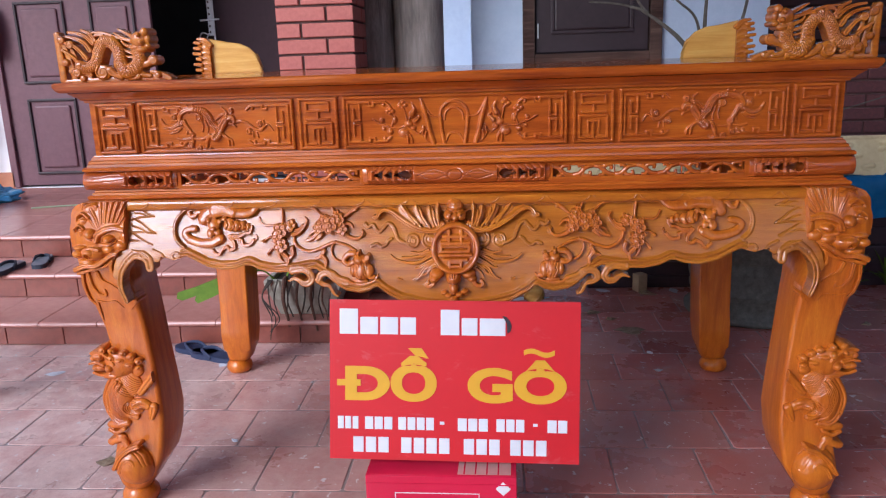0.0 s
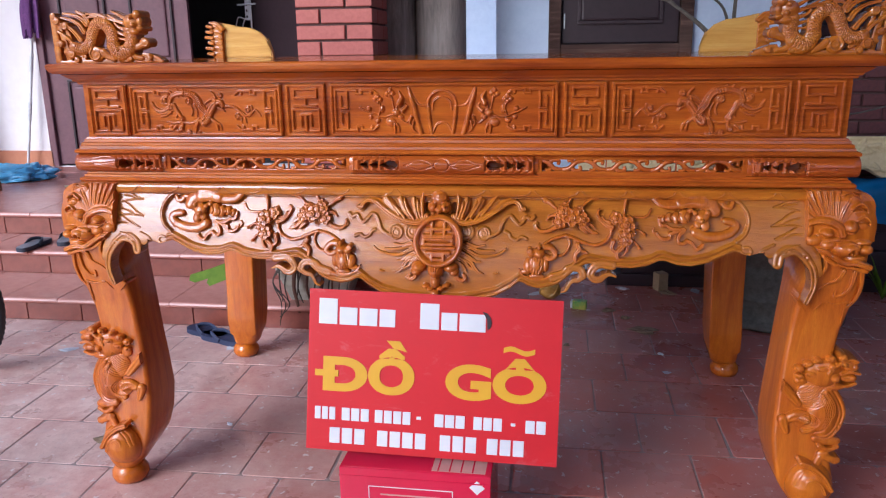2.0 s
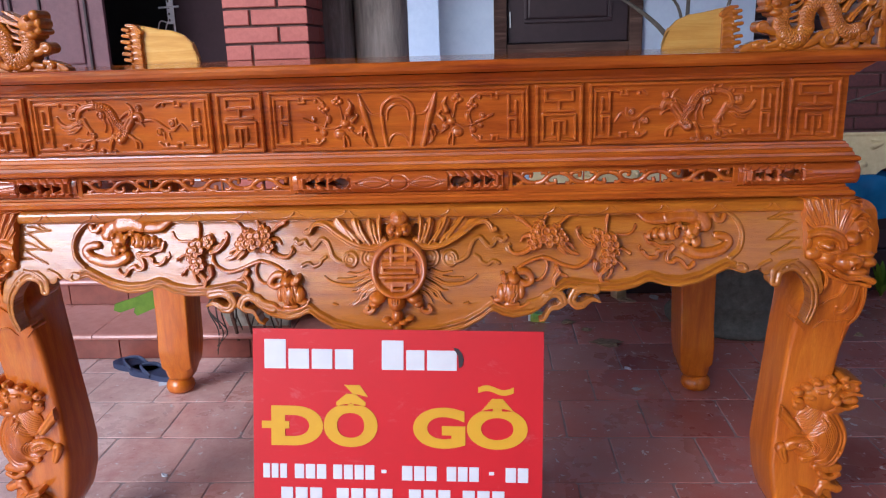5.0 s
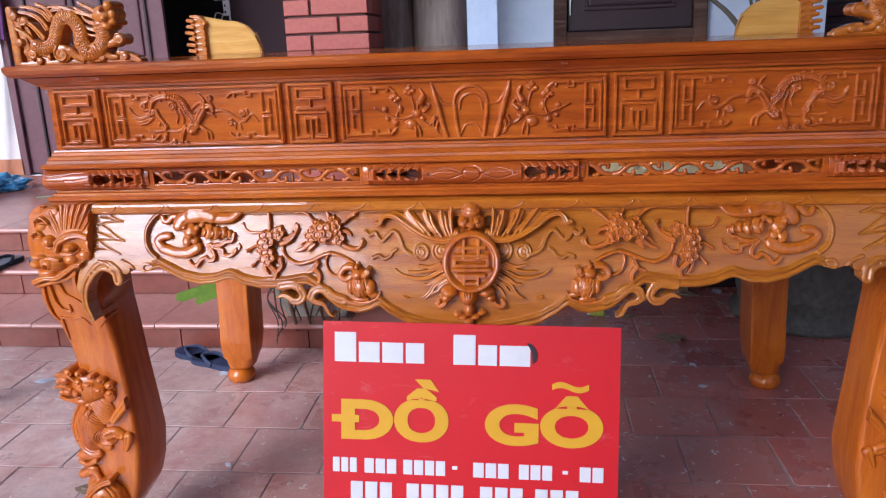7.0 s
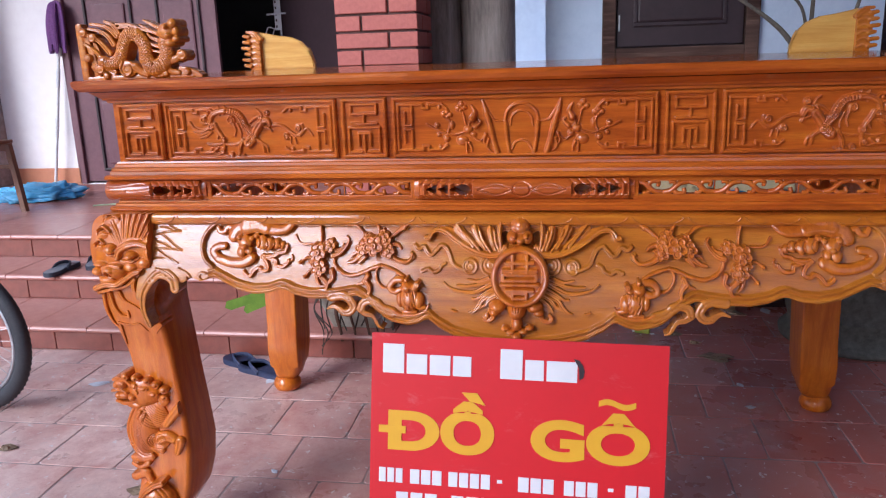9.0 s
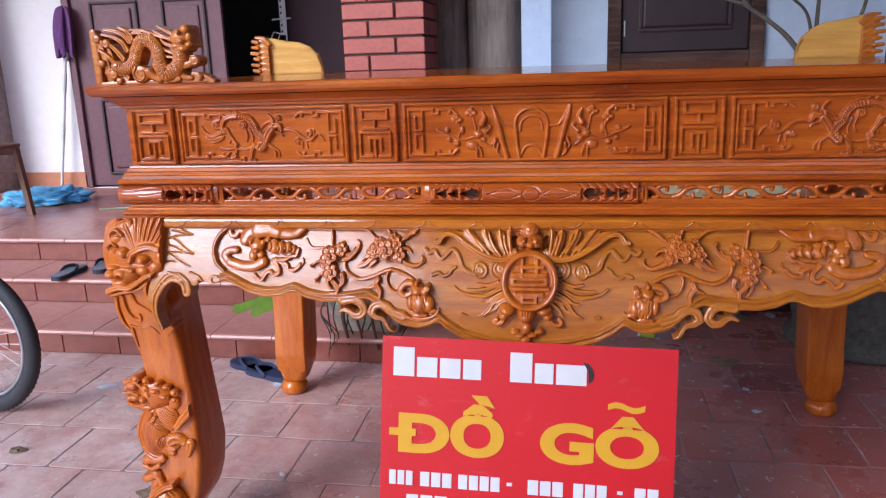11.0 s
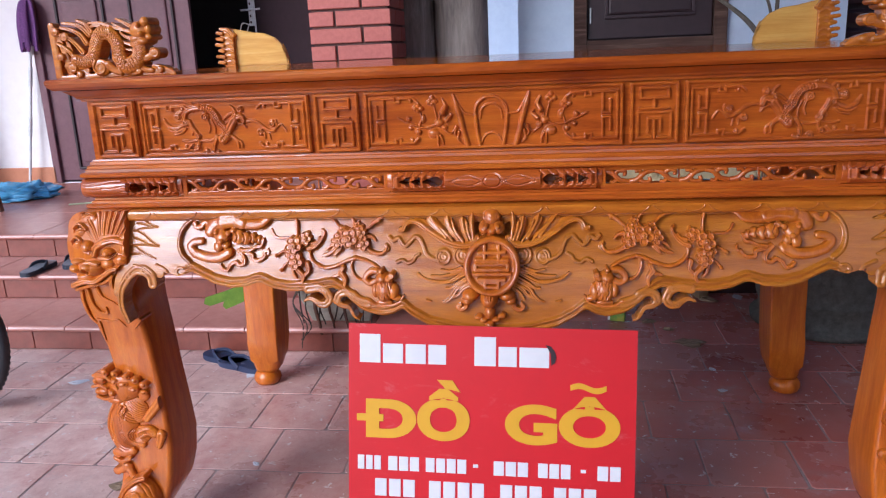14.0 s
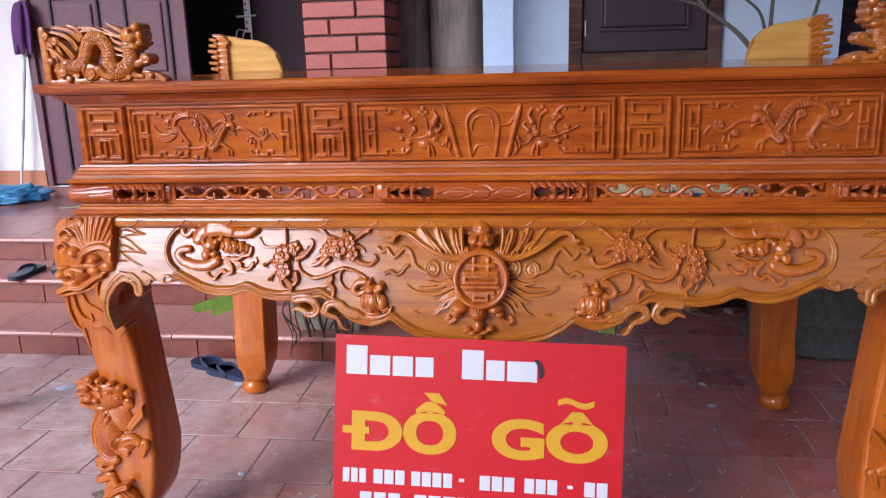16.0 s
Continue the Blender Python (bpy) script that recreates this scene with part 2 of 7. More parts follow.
def add_box(bm, x0, x1, y0, y1, z0, z1, bevel=0.0, m=None):
    r = bmesh.ops.create_cube(bm, size=1)
    vs = r["verts"]
    for v in vs:
        v.co = Vector(((x0 + x1) / 2 + v.co.x * (x1 - x0), (y0 + y1) / 2 + v.co.y * (y1 - y0), (z0 + z1) / 2 + v.co.z * (z1 - z0)))
    if m is not None:
        bmesh.ops.transform(bm, matrix=m, verts=vs)
    if bevel:
        es = list({e for v in vs for e in v.link_edges})
        bmesh.ops.bevel(bm, geom=es, offset=bevel, segments=2, affect="EDGES", profile=0.6)
    return bm


def box(x0, x1, y0, y1, z0, z1, bevel=0.0, m=None):
    return add_box(bmesh.new(), x0, x1, y0, y1, z0, z1, bevel, m)


def curve_points(pts, n=7):
    """A smooth line through points of any dimension."""
    p = np.array(pts, float)
    if len(p) == 2:
        return np.linspace(p[0], p[1], n + 1)
    p = np.vstack([2 * p[0] - p[1], p, 2 * p[-1] - p[-2]])
    out = []
    for k in range(1, len(p) - 2):
        a, b, c, d = p[k - 1 : k + 3]
        for s in np.linspace(0, 1, n, endpoint=False):
            out.append(0.5 * (2 * b + (c - a) * s + (2 * a - 5 * b + 4 * c - d) * s * s + (3 * b - a - 3 * c + d) * s**3))
    out.append(p[-2])
    return np.array(out)


def add_tube(bm, pts, r0, r1=None, sides=8, n=6, flat=1.0, smooth_line=True):
    """A round bar along a smooth line, tapering from r0 to r1."""
    line = curve_points(pts, n) if smooth_line else np.array(pts, float)
    r1 = r0 if r1 is None else r1
    rings, up = [], Vector((0, 0, 1))
    for k, p in enumerate(line):
        d = Vector(line[min(k + 1, len(line) - 1)] - line[max(k - 1, 0)]).normalized()
        if abs(d.dot(up)) > 0.95:
            up = Vector((0, 1, 0)) if abs(d.y) < 0.9 else Vector((1, 0, 0))
        a = d.cross(up).normalized()
        b = a.cross(d).normalized()
        up = b
        r = r0 + (r1 - r0) * k / (len(line) - 1)
        rings.append([bm.verts.new(Vector(p) + r * (math.cos(t) * a + flat * math.sin(t) * b)) for t in np.arange(sides) * 2 * math.pi / sides])
    for u, v in zip(rings, rings[1:]):
        for k in range(sides):
            bm.faces.new((u[k], u[(k + 1) % sides], v[(k + 1) % sides], v[k]))
    bm.faces.new(rings[0][::-1])
    bm.faces.new(rings[-1])
    return bm


def tube(pts, r0, r1=None, sides=8, n=6, flat=1.0):
    return add_tube(bmesh.new(), pts, r0, r1, sides, n, flat)


def add_lathe(bm, profile, centre=(0, 0, 0), sides=28, squash=1.0):
    """Turns a line of (radius, height) about the upright axis."""
    cx, cy, cz = centre
    rings = [[bm.verts.new((cx + r * math.cos(t), cy + squash * r * math.sin(t), cz + z)) for t in np.arange(sides) * 2 * math.pi / sides] for r, z in profile]
    for u, v in zip(rings, rings[1:]):
        for k in range(sides):
            bm.faces.new((u[k], u[(k + 1) % sides], v[(k + 1) % sides], v[k]))
    bm.faces.new(rings[0][::-1])
    bm.faces.new(rings[-1])
    return bm


def add_extruded(bm, outline, axis_from, axis_to, axis="x"):
    """A prism: an outline of (a, b) pairs drawn along one axis."""
    place = {"x": lambda s, a, b: (s, a, b), "y": lambda s, a, b: (a, s, b), "z": lambda s, a, b: (a, b, s)}[axis]
    one = [bm.verts.new(place(axis_from, a, b)) for a, b in outline]
    two = [bm.verts.new(place(axis_to, a, b)) for a, b in outline]
    k = len(one)
    for i in range(k):
        bm.faces.new((one[i], one[(i + 1) % k], two[(i + 1) % k], two[i]))
    for cap in (one[::-1], two):
        f = bm.faces.new(cap)
        if k > 4:
            bmesh.ops.triangulate(bm, faces=[f])
    return bm


def extruded(outline, a, b, axis="x"):
    return add_extruded(bmesh.new(), outline, a, b, axis)


# ---- carved relief ----
class Relief:
    """A carved face: a grid of heights over x and z, built up from ridges, domes and rings."""

    def __init__(self, xs, zs):
        self.x, self.z = xs, zs
        self.h = np.zeros_like(xs)

    def _near(self, cx, r):
        col = self.x[:, 0]
        a, b = np.searchsorted(col, (cx - r, cx + r))
        return slice(max(a - 1, 0), b + 1)

    def stamp(self, cx, cz, r, k=1.0, lift=0.0):
        s = self._near(cx, r)
        d = (self.x[s] - cx) ** 2 + (self.z[s] - cz) ** 2
        self.h[s] = np.maximum(self.h[s], np.where(d < r * r, k * np.sqrt(np.maximum(r * r - d, 0)) + lift, 0))

    def stroke(self, pts, r0, r1, k=1.0, lift=0.0, mirror=True, groove=0.0):
        """A tapering ridge along a smooth line, with a gouged line along its middle where groove is given."""
        line = curve_points(pts, 8)
        far = np.r_[0, np.cumsum(np.hypot(*np.diff(line, axis=0).T))]
        n = max(4, int(far[-1] / (0.25 * min(r0, r1))))
        f = np.linspace(0, far[-1], n)
        px, pz = np.interp(f, far, line[:, 0]), np.interp(f, far, line[:, 1])
        r = r0 + (r1 - r0) * f / far[-1]
        top = max(r0, r1)
        for side in (1, -1) if mirror else (1,):
            qx = side * px
            s = self._near((qx.min() + qx.max()) / 2, (qx.max() - qx.min()) / 2 + top)
            xs, zs = self.x[s], self.z[s]
            best = np.full(xs.shape, 9.0)
            wide = np.full(xs.shape, top)
            for x, z, w in zip(qx, pz, r):
                d = np.hypot(xs - x, zs - z) / w
                near = d < best
                best[near], wide[near] = d[near], w
            q = np.minimum(best, 1)
            high = k * wide * np.minimum(1.04 * np.sqrt(1 - q * q), 1.0) - groove * wide * np.exp(-((q / 0.3) ** 2))
            self.h[s] = np.maximum(self.h[s], np.where(best < 1, high + lift, -1))

    def strokes(self, rows, k=1.0, lift=0.0, mirror=True, groove=0.0, thin=1.0):
        for r0, r1, up, *pts in rows:
            self.stroke(np.array(pts) / 100, thin * r0 / 100, thin * r1 / 100, k, lift + up / 1000, mirror, groove)

    def engrave(self, pts, w, depth):
        """A gouged line."""
        line = curve_points(pts, 10)
        s = self._near((line[:, 0].min() + line[:, 0].max()) / 2, (line[:, 0].max() - line[:, 0].min()) / 2 + 3 * w)
        d = np.min([np.hypot(self.x[s] - x, self.z[s] - z) for x, z in line], axis=0)
        self.h[s] = np.maximum(self.h[s] - depth * np.exp(-((d / w) ** 2)), np.minimum(self.h[s], 0.005))

    def spiral(self, cx, cz, r, w, k=1.0, lift=0.0, turns=1.4, start=0.0, hand=1, mirror=True):
        t = np.linspace(0, 1, 12)
        a = start + hand * 2 * math.pi * turns * t
        q = r * (1 - 0.82 * t)
        self.stroke(np.stack([cx + q * np.cos(a), cz + q * np.sin(a)], 1), w, 0.6 * w, k, lift, mirror)

    def dome(self, cx, cz, rx, rz, high, turn=0.0, lift=0.0, mirror=True):
        for side in (1, -1) if mirror else (1,):
            s = self._near(side * cx, max(rx, rz))
            u, v = side * self.x[s] - cx, self.z[s] - cz
            c, w = math.cos(radians(turn)), math.sin(radians(turn))
            d = ((u * c + v * w) / rx) ** 2 + ((v * c - u * w) / rz) ** 2
            self.h[s] = np.maximum(self.h[s], np.where(d < 1, high * np.sqrt(np.maximum(1 - d, 0)) + lift, 0))

    def ring(self, cx, cz, r, w, high, lift=0.0, mirror=True):
        for side in (1, -1) if mirror else (1,):
            s = self._near(side * cx, r + w)
            d = np.abs(np.hypot(self.x[s] - side * cx, self.z[s] - cz) - r)
            self.h[s] = np.maximum(self.h[s], np.where(d < w, high * np.sqrt(np.maximum(1 - (d / w) ** 2, 0)) + lift, 0))

    def bar(self, x0, z0, x1, z1, w, high, lift=0.0):
        """A ridge with a flat top between two points."""
        s = self._near((x0 + x1) / 2, abs(x1 - x0) / 2 + w)
        ux, uz = x1 - x0, z1 - z0
        t = np.clip(((self.x[s] - x0) * ux + (self.z[s] - z0) * uz) / max(ux * ux + uz * uz, 1e-9), 0, 1)
        d = np.hypot(self.x[s] - x0 - t * ux, self.z[s] - z0 - t * uz)
        self.h[s] = np.maximum(self.h[s], high * np.clip(4.0 * (1 - d / w), 0, 1) + np.where(d < w, lift, 0))

    def path(self, pts, w, high, lift=0.0):
        for (x0, z0), (x1, z1) in zip(pts, pts[1:]):
            self.bar(x0, z0, x1, z1, w, high, lift)

    def mesh(self, name, base, back=0.02, keep=None):
        """The face as a mesh: base(x, z) is the ground's y, heights come towards the front, edges go back."""
        nx, nz = self.x.shape
        y = base(self.x, self.z) - self.h
        verts = np.stack([self.x, y, self.z], -1).reshape(-1, 3)
        idx = np.arange(nx * nz).reshape(nx, nz)
        quads = np.stack([idx[:-1, :-1], idx[1:, :-1], idx[1:, 1:], idx[:-1, 1:]], -1)
        ok = np.ones(quads.shape[:2], bool) if keep is None else keep[:-1, :-1] & keep[1:, :-1] & keep[1:, 1:] & keep[:-1, 1:]
        quads = quads[ok]
        edges = np.concatenate([quads[:, [k, (k + 1) % 4]] for k in range(4)])
        key = np.sort(edges, 1)
        _, first, count = np.unique(key, axis=0, return_index=True, return_counts=True)
        rim = edges[first[count == 1]]
        verts = verts.copy()
        if keep is not None:
            near = {}
            for a, b in rim:
                near.setdefault(int(a), []).append(int(b))
                near.setdefault(int(b), []).append(int(a))
            for _ in range(3):
                old = verts.copy()
                for a, bs in near.items():
                    verts[a, [0, 2]] = 0.5 * old[a, [0, 2]] + 0.5 * old[bs][:, [0, 2]].mean(0)
        used = np.unique(rim)
        behind = verts[used].copy()
        behind[:, 1] = base(behind[:, 0], behind[:, 2]) + back
        at = dict(zip(used.tolist(), range(len(verts), len(verts) + len(used))))
        verts = np.vstack([verts, behind])
        skirt = [(int(b), int(a), at[int(a)], at[int(b)]) for a, b in rim]
        me = bpy.data.meshes.new(name)
        live = np.unique(np.concatenate([quads.ravel(), np.array(skirt).ravel()]))
        renum = np.full(len(verts), -1)
        renum[live] = np.arange(len(live))
        me.from_pydata(verts[live].tolist(), [], renum[np.vstack([quads, np.array(skirt)])].tolist())
        me.update()
        me.polygons.foreach_set("use_smooth", [True] * len(quads) + [False] * len(skirt))
        return me


def sheet(x0, x1, z0, z1, step):
    return np.meshgrid(np.linspace(x0, x1, int(round((x1 - x0) / step)) + 1), np.linspace(z0, z1, int(round((z1 - z0) / step)) + 1), indexing="ij")


# ---- the setting ----
HOUSE_Y, PORCH_Z, WALL_Y = 4.0, 0.395, 2.47

ground = part("ground", box(-200, 200, -200, 200, -0.4, -0.03), JOINT)
tagged(ground, "grey cement ground under and beyond the tiled yard", "ground", kind="structure")
floor = part("floor", box(-6.5, 4.8, -6.5, 2.465, -0.029, -0.002), JOINT)
tagged(floor, "yard floor of worn red clay tiles in running bond", "floor", kind="structure")


def wall_with_opening(name, label, material, x0, x1, y0, y1, z0, z1, hole=None):
    bm = bmesh.new()
    if hole is None:
        add_box(bm, x0, x1, y0, y1, z0, z1)
    else:
        a, b, c, d = hole
        add_box(bm, x0, a, y0, y1, z0, z1)
        add_box(bm, b, x1, y0, y1, z0, z1)
        if c > z0:
            add_box(bm, a, b, y0, y1, z0, c)
        add_box(bm, a, b, y0, y1, d, z1)
    return tagged(part(name, bm, material), label, "wall", kind="structure")


# porch and steps
porch = part("porch_floor", box(-7, -0.42, 2.17, 4.3, -0.03, PORCH_Z - 0.012), JOINT)
tagged(porch, "raised porch paved with smooth red glazed tiles", "floor", kind="structure")
steps = part("steps", box(-7, -0.45, 1.405, 2.17, -0.03, 0.118), JOINT)
tagged(steps, "three wide porch steps faced in red glazed tiles", "steps", kind="structure")
part("step_core", box(-7, -0.45, 1.815, 2.17, 0.118, 0.25), JOINT, steps)

# house walls
wall_with_opening("wall_recess", "shaded blue-grey limewashed wall of the porch recess", BLUE_WALL, -1.2, -0.031, HOUSE_Y - 0.02, HOUSE_Y - 0.001, -0.03, 3.4)
wall_with_opening("wall_north", "white house wall with a door, behind the porch", WHITE_WALL, -7, -0.03, HOUSE_Y, HOUSE_Y + 0.22, -0.03, 3.4, (-3.88, -1.45, PORCH_Z, 2.75))
wall_with_opening("wall_window", "pale blue limewashed house wall with a shuttered window", BLUE_WALL, -0.03, 1.62, WALL_Y, WALL_Y + 0.2, -0.03, 3.4, (0.27, 1.03, 1.285, 2.55))
wall_with_opening("wall_return", "pale blue side wall of the porch recess", BLUE_WALL, -0.03, 0.17, WALL_Y + 0.2, HOUSE_Y, -0.03, 3.4)
wall_with_opening("wall_west", "white side wall of the porch", WHITE_WALL, -7.2, -7.0, 2.0, 6.0, -0.03, 3.4)
# interior wall and floor carry the room's shade in their colour
wall_with_opening("wall_inside", "wall inside the house behind the open door, coloured dark as shade", SHADE_DARK, -7, 3, 6.2, 6.4, 0, 3.4)
tagged(part("floor_inside", box(-7, -0.03, 4.3, 6.2, 0.2, PORCH_Z - 0.005), SHADE_DARK), "floor inside the house, coloured dark as shade", "floor", kind="structure")
tagged(part("ceiling", box(-7.4, 1.75, 1.75, 6.4, 3.4, 3.55), WHITE_WALL), "plain white porch ceiling slab", "ceiling", kind="structure")
# out of view: added to block sky light and darken reflections on the right
tagged(part("yard_roof", box(-1.5, 2.5, -6.5, 1.75, 3.4, 3.5), SHUTTER), "unseen dark roof slab added to shade one side of the yard", "roof", kind="structure")
# added behind the camera; its height sets how much low sky comes in
wall_with_opening("wall_south", "unseen dark wall added to limit low sky light and reflections", SHADE_DARK, -1.6, 4.8, -6.7, -6.5, -0.03, 1.9)
wall_with_opening("wall_south_west", "low dark brick wall closing the yard", DARK_BRICK, -9.0, -1.6, -6.7, -6.5, -0.03, 0.75)
bm = box(-7, -3.88, HOUSE_Y - 0.02, HOUSE_Y - 0.001, PORCH_Z, PORCH_Z + 0.13, 0.003)
tagged(part("baseboard", bm, SKIRT_TILE), "orange tile skirting along the white wall", "baseboard", kind="structure")


def door_leaf(name, label, width, panels, z0, z1, material, group=""):
    """A framed leaf about its hinge edge at the origin, running to +x, with raised fielded panels."""
    t = thing(name, label, "door", group, "structure")
    core = part("leaf", box(0, width, -0.02, 0.02, z0, z1, 0.004), material, t)
    for x0, x1, a, b in panels:
        bm = bmesh.new()
        for off, y, e in ((0.0, -0.024, 0.003), (0.035, -0.042, 0.014)):
            add_box(bm, x0 + off, x1 - off, y, -0.019, a + off, b - off, e)
        part("panel", bm, material, core)
        bm = bmesh.new()
        for u0, u1, v0, v1 in ((x0 - 0.02, x1 + 0.02, a - 0.02, a), (x0 - 0.02, x1 + 0.02, b, b + 0.02), (x0 - 0.02, x0, a, b), (x1, x1 + 0.02, a, b)):
            add_box(bm, u0, u1, -0.04, -0.019, v0, v1, 0.006)
        part("panel_moulding", bm, SHUTTER, core, "near-black moulding round the panel")
    return t


door = door_leaf("door_1", "dark brown panelled wooden house door, closed leaf", 1.24, [(0.18, 0.54, 0.52, 1.09), (0.78, 1.1, 0.52, 1.09), (0.18, 0.54, 1.25, 1.84), (0.78, 1.1, 1.25, 1.84)], PORCH_Z + 0.015, 2.72, DOOR_WOOD)
door.matrix_world = pose(-3.84, HOUSE_Y + 0.03, 0, 0, 0, 2)
bm = bmesh.new()
for z in (0.7, 1.5):
    add_lathe(bm, [(0.011, 0), (0.012, 0.01), (0.012, 0.09), (0.011, 0.1)], (-0.008, -0.03, z), 10)
part("hinge", bm, SHUTTER, door)
bm = box(-3.9, -3.84, HOUSE_Y - 0.02, HOUSE_Y + 0.2, PORCH_Z, 2.77, 0.006)
add_box(bm, -1.47, -1.41, HOUSE_Y - 0.02, HOUSE_Y + 0.2, PORCH_Z, 2.77, 0.006)
add_box(bm, -3.84, -1.47, HOUSE_Y - 0.02, HOUSE_Y + 0.2, 2.71, 2.77, 0.006)
tagged(part("door_frame", bm, DOOR_WOOD), "dark brown wooden frame of the house door", "door frame", kind="structure")
# the shutter's near-black paint stands in for the shade on this leaf
leaf2 = door_leaf("door_2", "panelled house door leaf standing ajar, coloured near-black for its shade", 1.1, [(0.12, 0.98, 0.55, 1.15), (0.12, 0.98, 1.3, 1.95)], PORCH_Z + 0.015, 2.7, SHUTTER)
leaf2.matrix_world = pose(-1.5, HOUSE_Y + 0.12, 0, 0, 0, 180 - 38)

# window with a shutter
win = thing("window_1", "dark brown wooden window with closed panelled shutter", "window", kind="structure")
bm = bmesh.new()
for x0, x1, z0, z1 in ((0.262, 0.33, 1.277, 2.56), (0.97, 1.038, 1.277, 2.56), (0.33, 0.97, 1.277, 1.335), (0.33, 0.97, 2.5, 2.56)):
    add_box(bm, x0, x1, WALL_Y - 0.03, WALL_Y + 0.12, z0, z1, 0.006)
part("window_frame", bm, WORN_FRAME, win)
part("window_sill", box(0.25, 1.05, WALL_Y - 0.05, WALL_Y + 0.05, 1.255, 1.276, 0.005), WORN_FRAME, win)
bm = box(0.335, 0.965, WALL_Y + 0.0, WALL_Y + 0.04, 1.34, 2.495, 0.004)
for a, b in ((1.46, 1.9), (2.02, 2.4)):
    add_box(bm, 0.44, 0.86, WALL_Y - 0.014, WALL_Y + 0.01, a, b, 0.012)
    for u0, u1, v0, v1 in ((0.42, 0.88, a - 0.02, a), (0.42, 0.88, b, b + 0.02), (0.42, 0.44, a, b), (0.86, 0.88, a, b)):
        add_box(bm, u0, u1, WALL_Y - 0.012, WALL_Y + 0.01, v0, v1, 0.004)
part("shutter", bm, SHUTTER, win)
part("bolt", box(0.345, 0.352, WALL_Y - 0.012, WALL_Y, 1.42, 1.5, 0.001), STEEL, win)

# dark brick wall at the far end of the yard
low = part("wall_east", box(1.62, 5.0, 2.56, 2.76, -0.03, 1.215), MORTAR)
tagged(low, "low wall of dark red bricks", "wall", kind="structure")
wall_with_opening("wall_east_end", "plain dark brick wall closing the yard", DARK_BRICK, 4.8, 5.0, -6.5, 2.55, -0.03, 3.4)
gate = thing("louvre_screen", "near-black slatted timber screen above the brick wall", "screen", kind="structure")
part("screen_frame", box(1.62, 5.0, 2.6, 2.68, 1.217, 1.27, 0.006), SHUTTER, gate)
part("screen_backing", box(1.62, 5.0, 2.68, 2.7, 1.27, 3.4), SHUTTER, gate)
for k in range(20):
    part("slat", box(1.66, 4.9, -0.03, 0.012, -0.028, 0.028, 0.003, pose(0, 2.63, 1.31 + 0.095 * k, 28)), SHUTTER, gate)

# brick pillar
pillar = part("pillar", box(-0.93, -0.578, 1.712, 2.05, -0.03, 3.4), MORTAR)
tagged(pillar, "square pillar of smooth red facing bricks", "pillar", kind="structure")

# weathered timbers beside the pillar
for x, r, y in ((-0.535, 0.105, 2.13), (-0.3, 0.135, 2.15)):
    bm = bmesh.new()
    sides = 22
    rings = []
    for k in range(26):
        z = 2.6 * k / 25
        rings.append([bm.verts.new((x + r * (1 + 0.09 * noise.noise((3 * math.cos(a), 3 * math.sin(a), z * 0.7 + x))) * math.cos(a), y + 0.8 * r * (1 + 0.12 * noise.noise((4 * math.cos(a), 4 * math.sin(a), z * 0.5))) * math.sin(a), z)) for a in np.arange(sides) * 2 * math.pi / sides])
    for u, v in zip(rings, rings[1:]):
        for k in range(sides):
            bm.faces.new((u[k], u[(k + 1) % sides], v[(k + 1) % sides], v[k]))
    bm.faces.new(rings[-1])
    bm.faces.new(rings[0][::-1])
    tagged(part("timber_log", bm, GREY_LOG, None, "", True), "weathered grey timber log standing beside the brick pillar", "log", "timbers by the pillar")


# ---- the carved altar table ----
table = thing("altar_table", "large carved altar table in glossy orange lacquered hardwood", "altar table")

# top board with its cornice, mitred round all four sides
DEPTH = 1.1


def moulding(profile, half, y0, y1, hollow=False):
    """A frame drawn round a rectangle; profile is a line of (overhang, height)."""
    bm = bmesh.new()
    rings = []
    for o, z in profile:
        rings.append([bm.verts.new(p) for p in ((-half - o, y0 - o, z), (half + o, y0 - o, z), (half + o, y1 + o, z), (-half - o, y1 + o, z))])
    for u, v in zip(rings, rings[1:] + rings[:1] if hollow else rings[1:]):
        for k in range(4):
            bm.faces.new((u[k], u[(k + 1) % 4], v[(k + 1) % 4], v[k]))
    if not hollow:
        bm.faces.new(rings[0][::-1])
        bm.faces.new(rings[-1])
    return bm


part("top_board", moulding([(0.03, 1.272), (0.05, 1.274), (0.058, 1.281), (0.062, 1.29), (0.062, 1.297), (0.058, 1.3005), (0.05, 1.301)], 1.02, 0, DEPTH), RED_WOOD, table)
part("cornice", moulding([(0.0, 1.243), (0.006, 1.244), (0.008, 1.25), (0.014, 1.252), (0.017, 1.257), (0.024, 1.262), (0.036, 1.2715)], 1.02, 0, DEPTH), RED_WOOD, table)
bm = box(-1.02, 1.02, 0.006, DEPTH - 0.006, 1.095, 1.2435)
part("frieze_board", bm, RED_WOOD, table)
part("frieze_base", moulding([(0.0, 1.052), (0.024, 1.053), (0.029, 1.0565), (0.029, 1.0625), (0.025, 1.066), (0.019, 1.067), (0.018, 1.073), (0.015, 1.0755), (0.0145, 1.082), (0.009, 1.0845), (0.008, 1.091), (0.004, 1.093), (0.003, 1.097)], 1.02, 0, DEPTH), RED_WOOD, table)
part("waist_base", moulding([(-0.05, 1.001), (-0.05, 0.973), (0.02, 0.973), (0.026, 0.977), (0.026, 0.983), (0.022, 0.986), (0.016, 0.987), (0.0155, 0.992), (0.01, 0.994), (0.0095, 0.999), (0.004, 1.001)], 1.02, 0, DEPTH, True), RED_WOOD, table)

# frieze panels
PZ0, PZ1 = 1.1, 1.241


def flat_y(x, z):
    return np.full_like(x, 0.0)


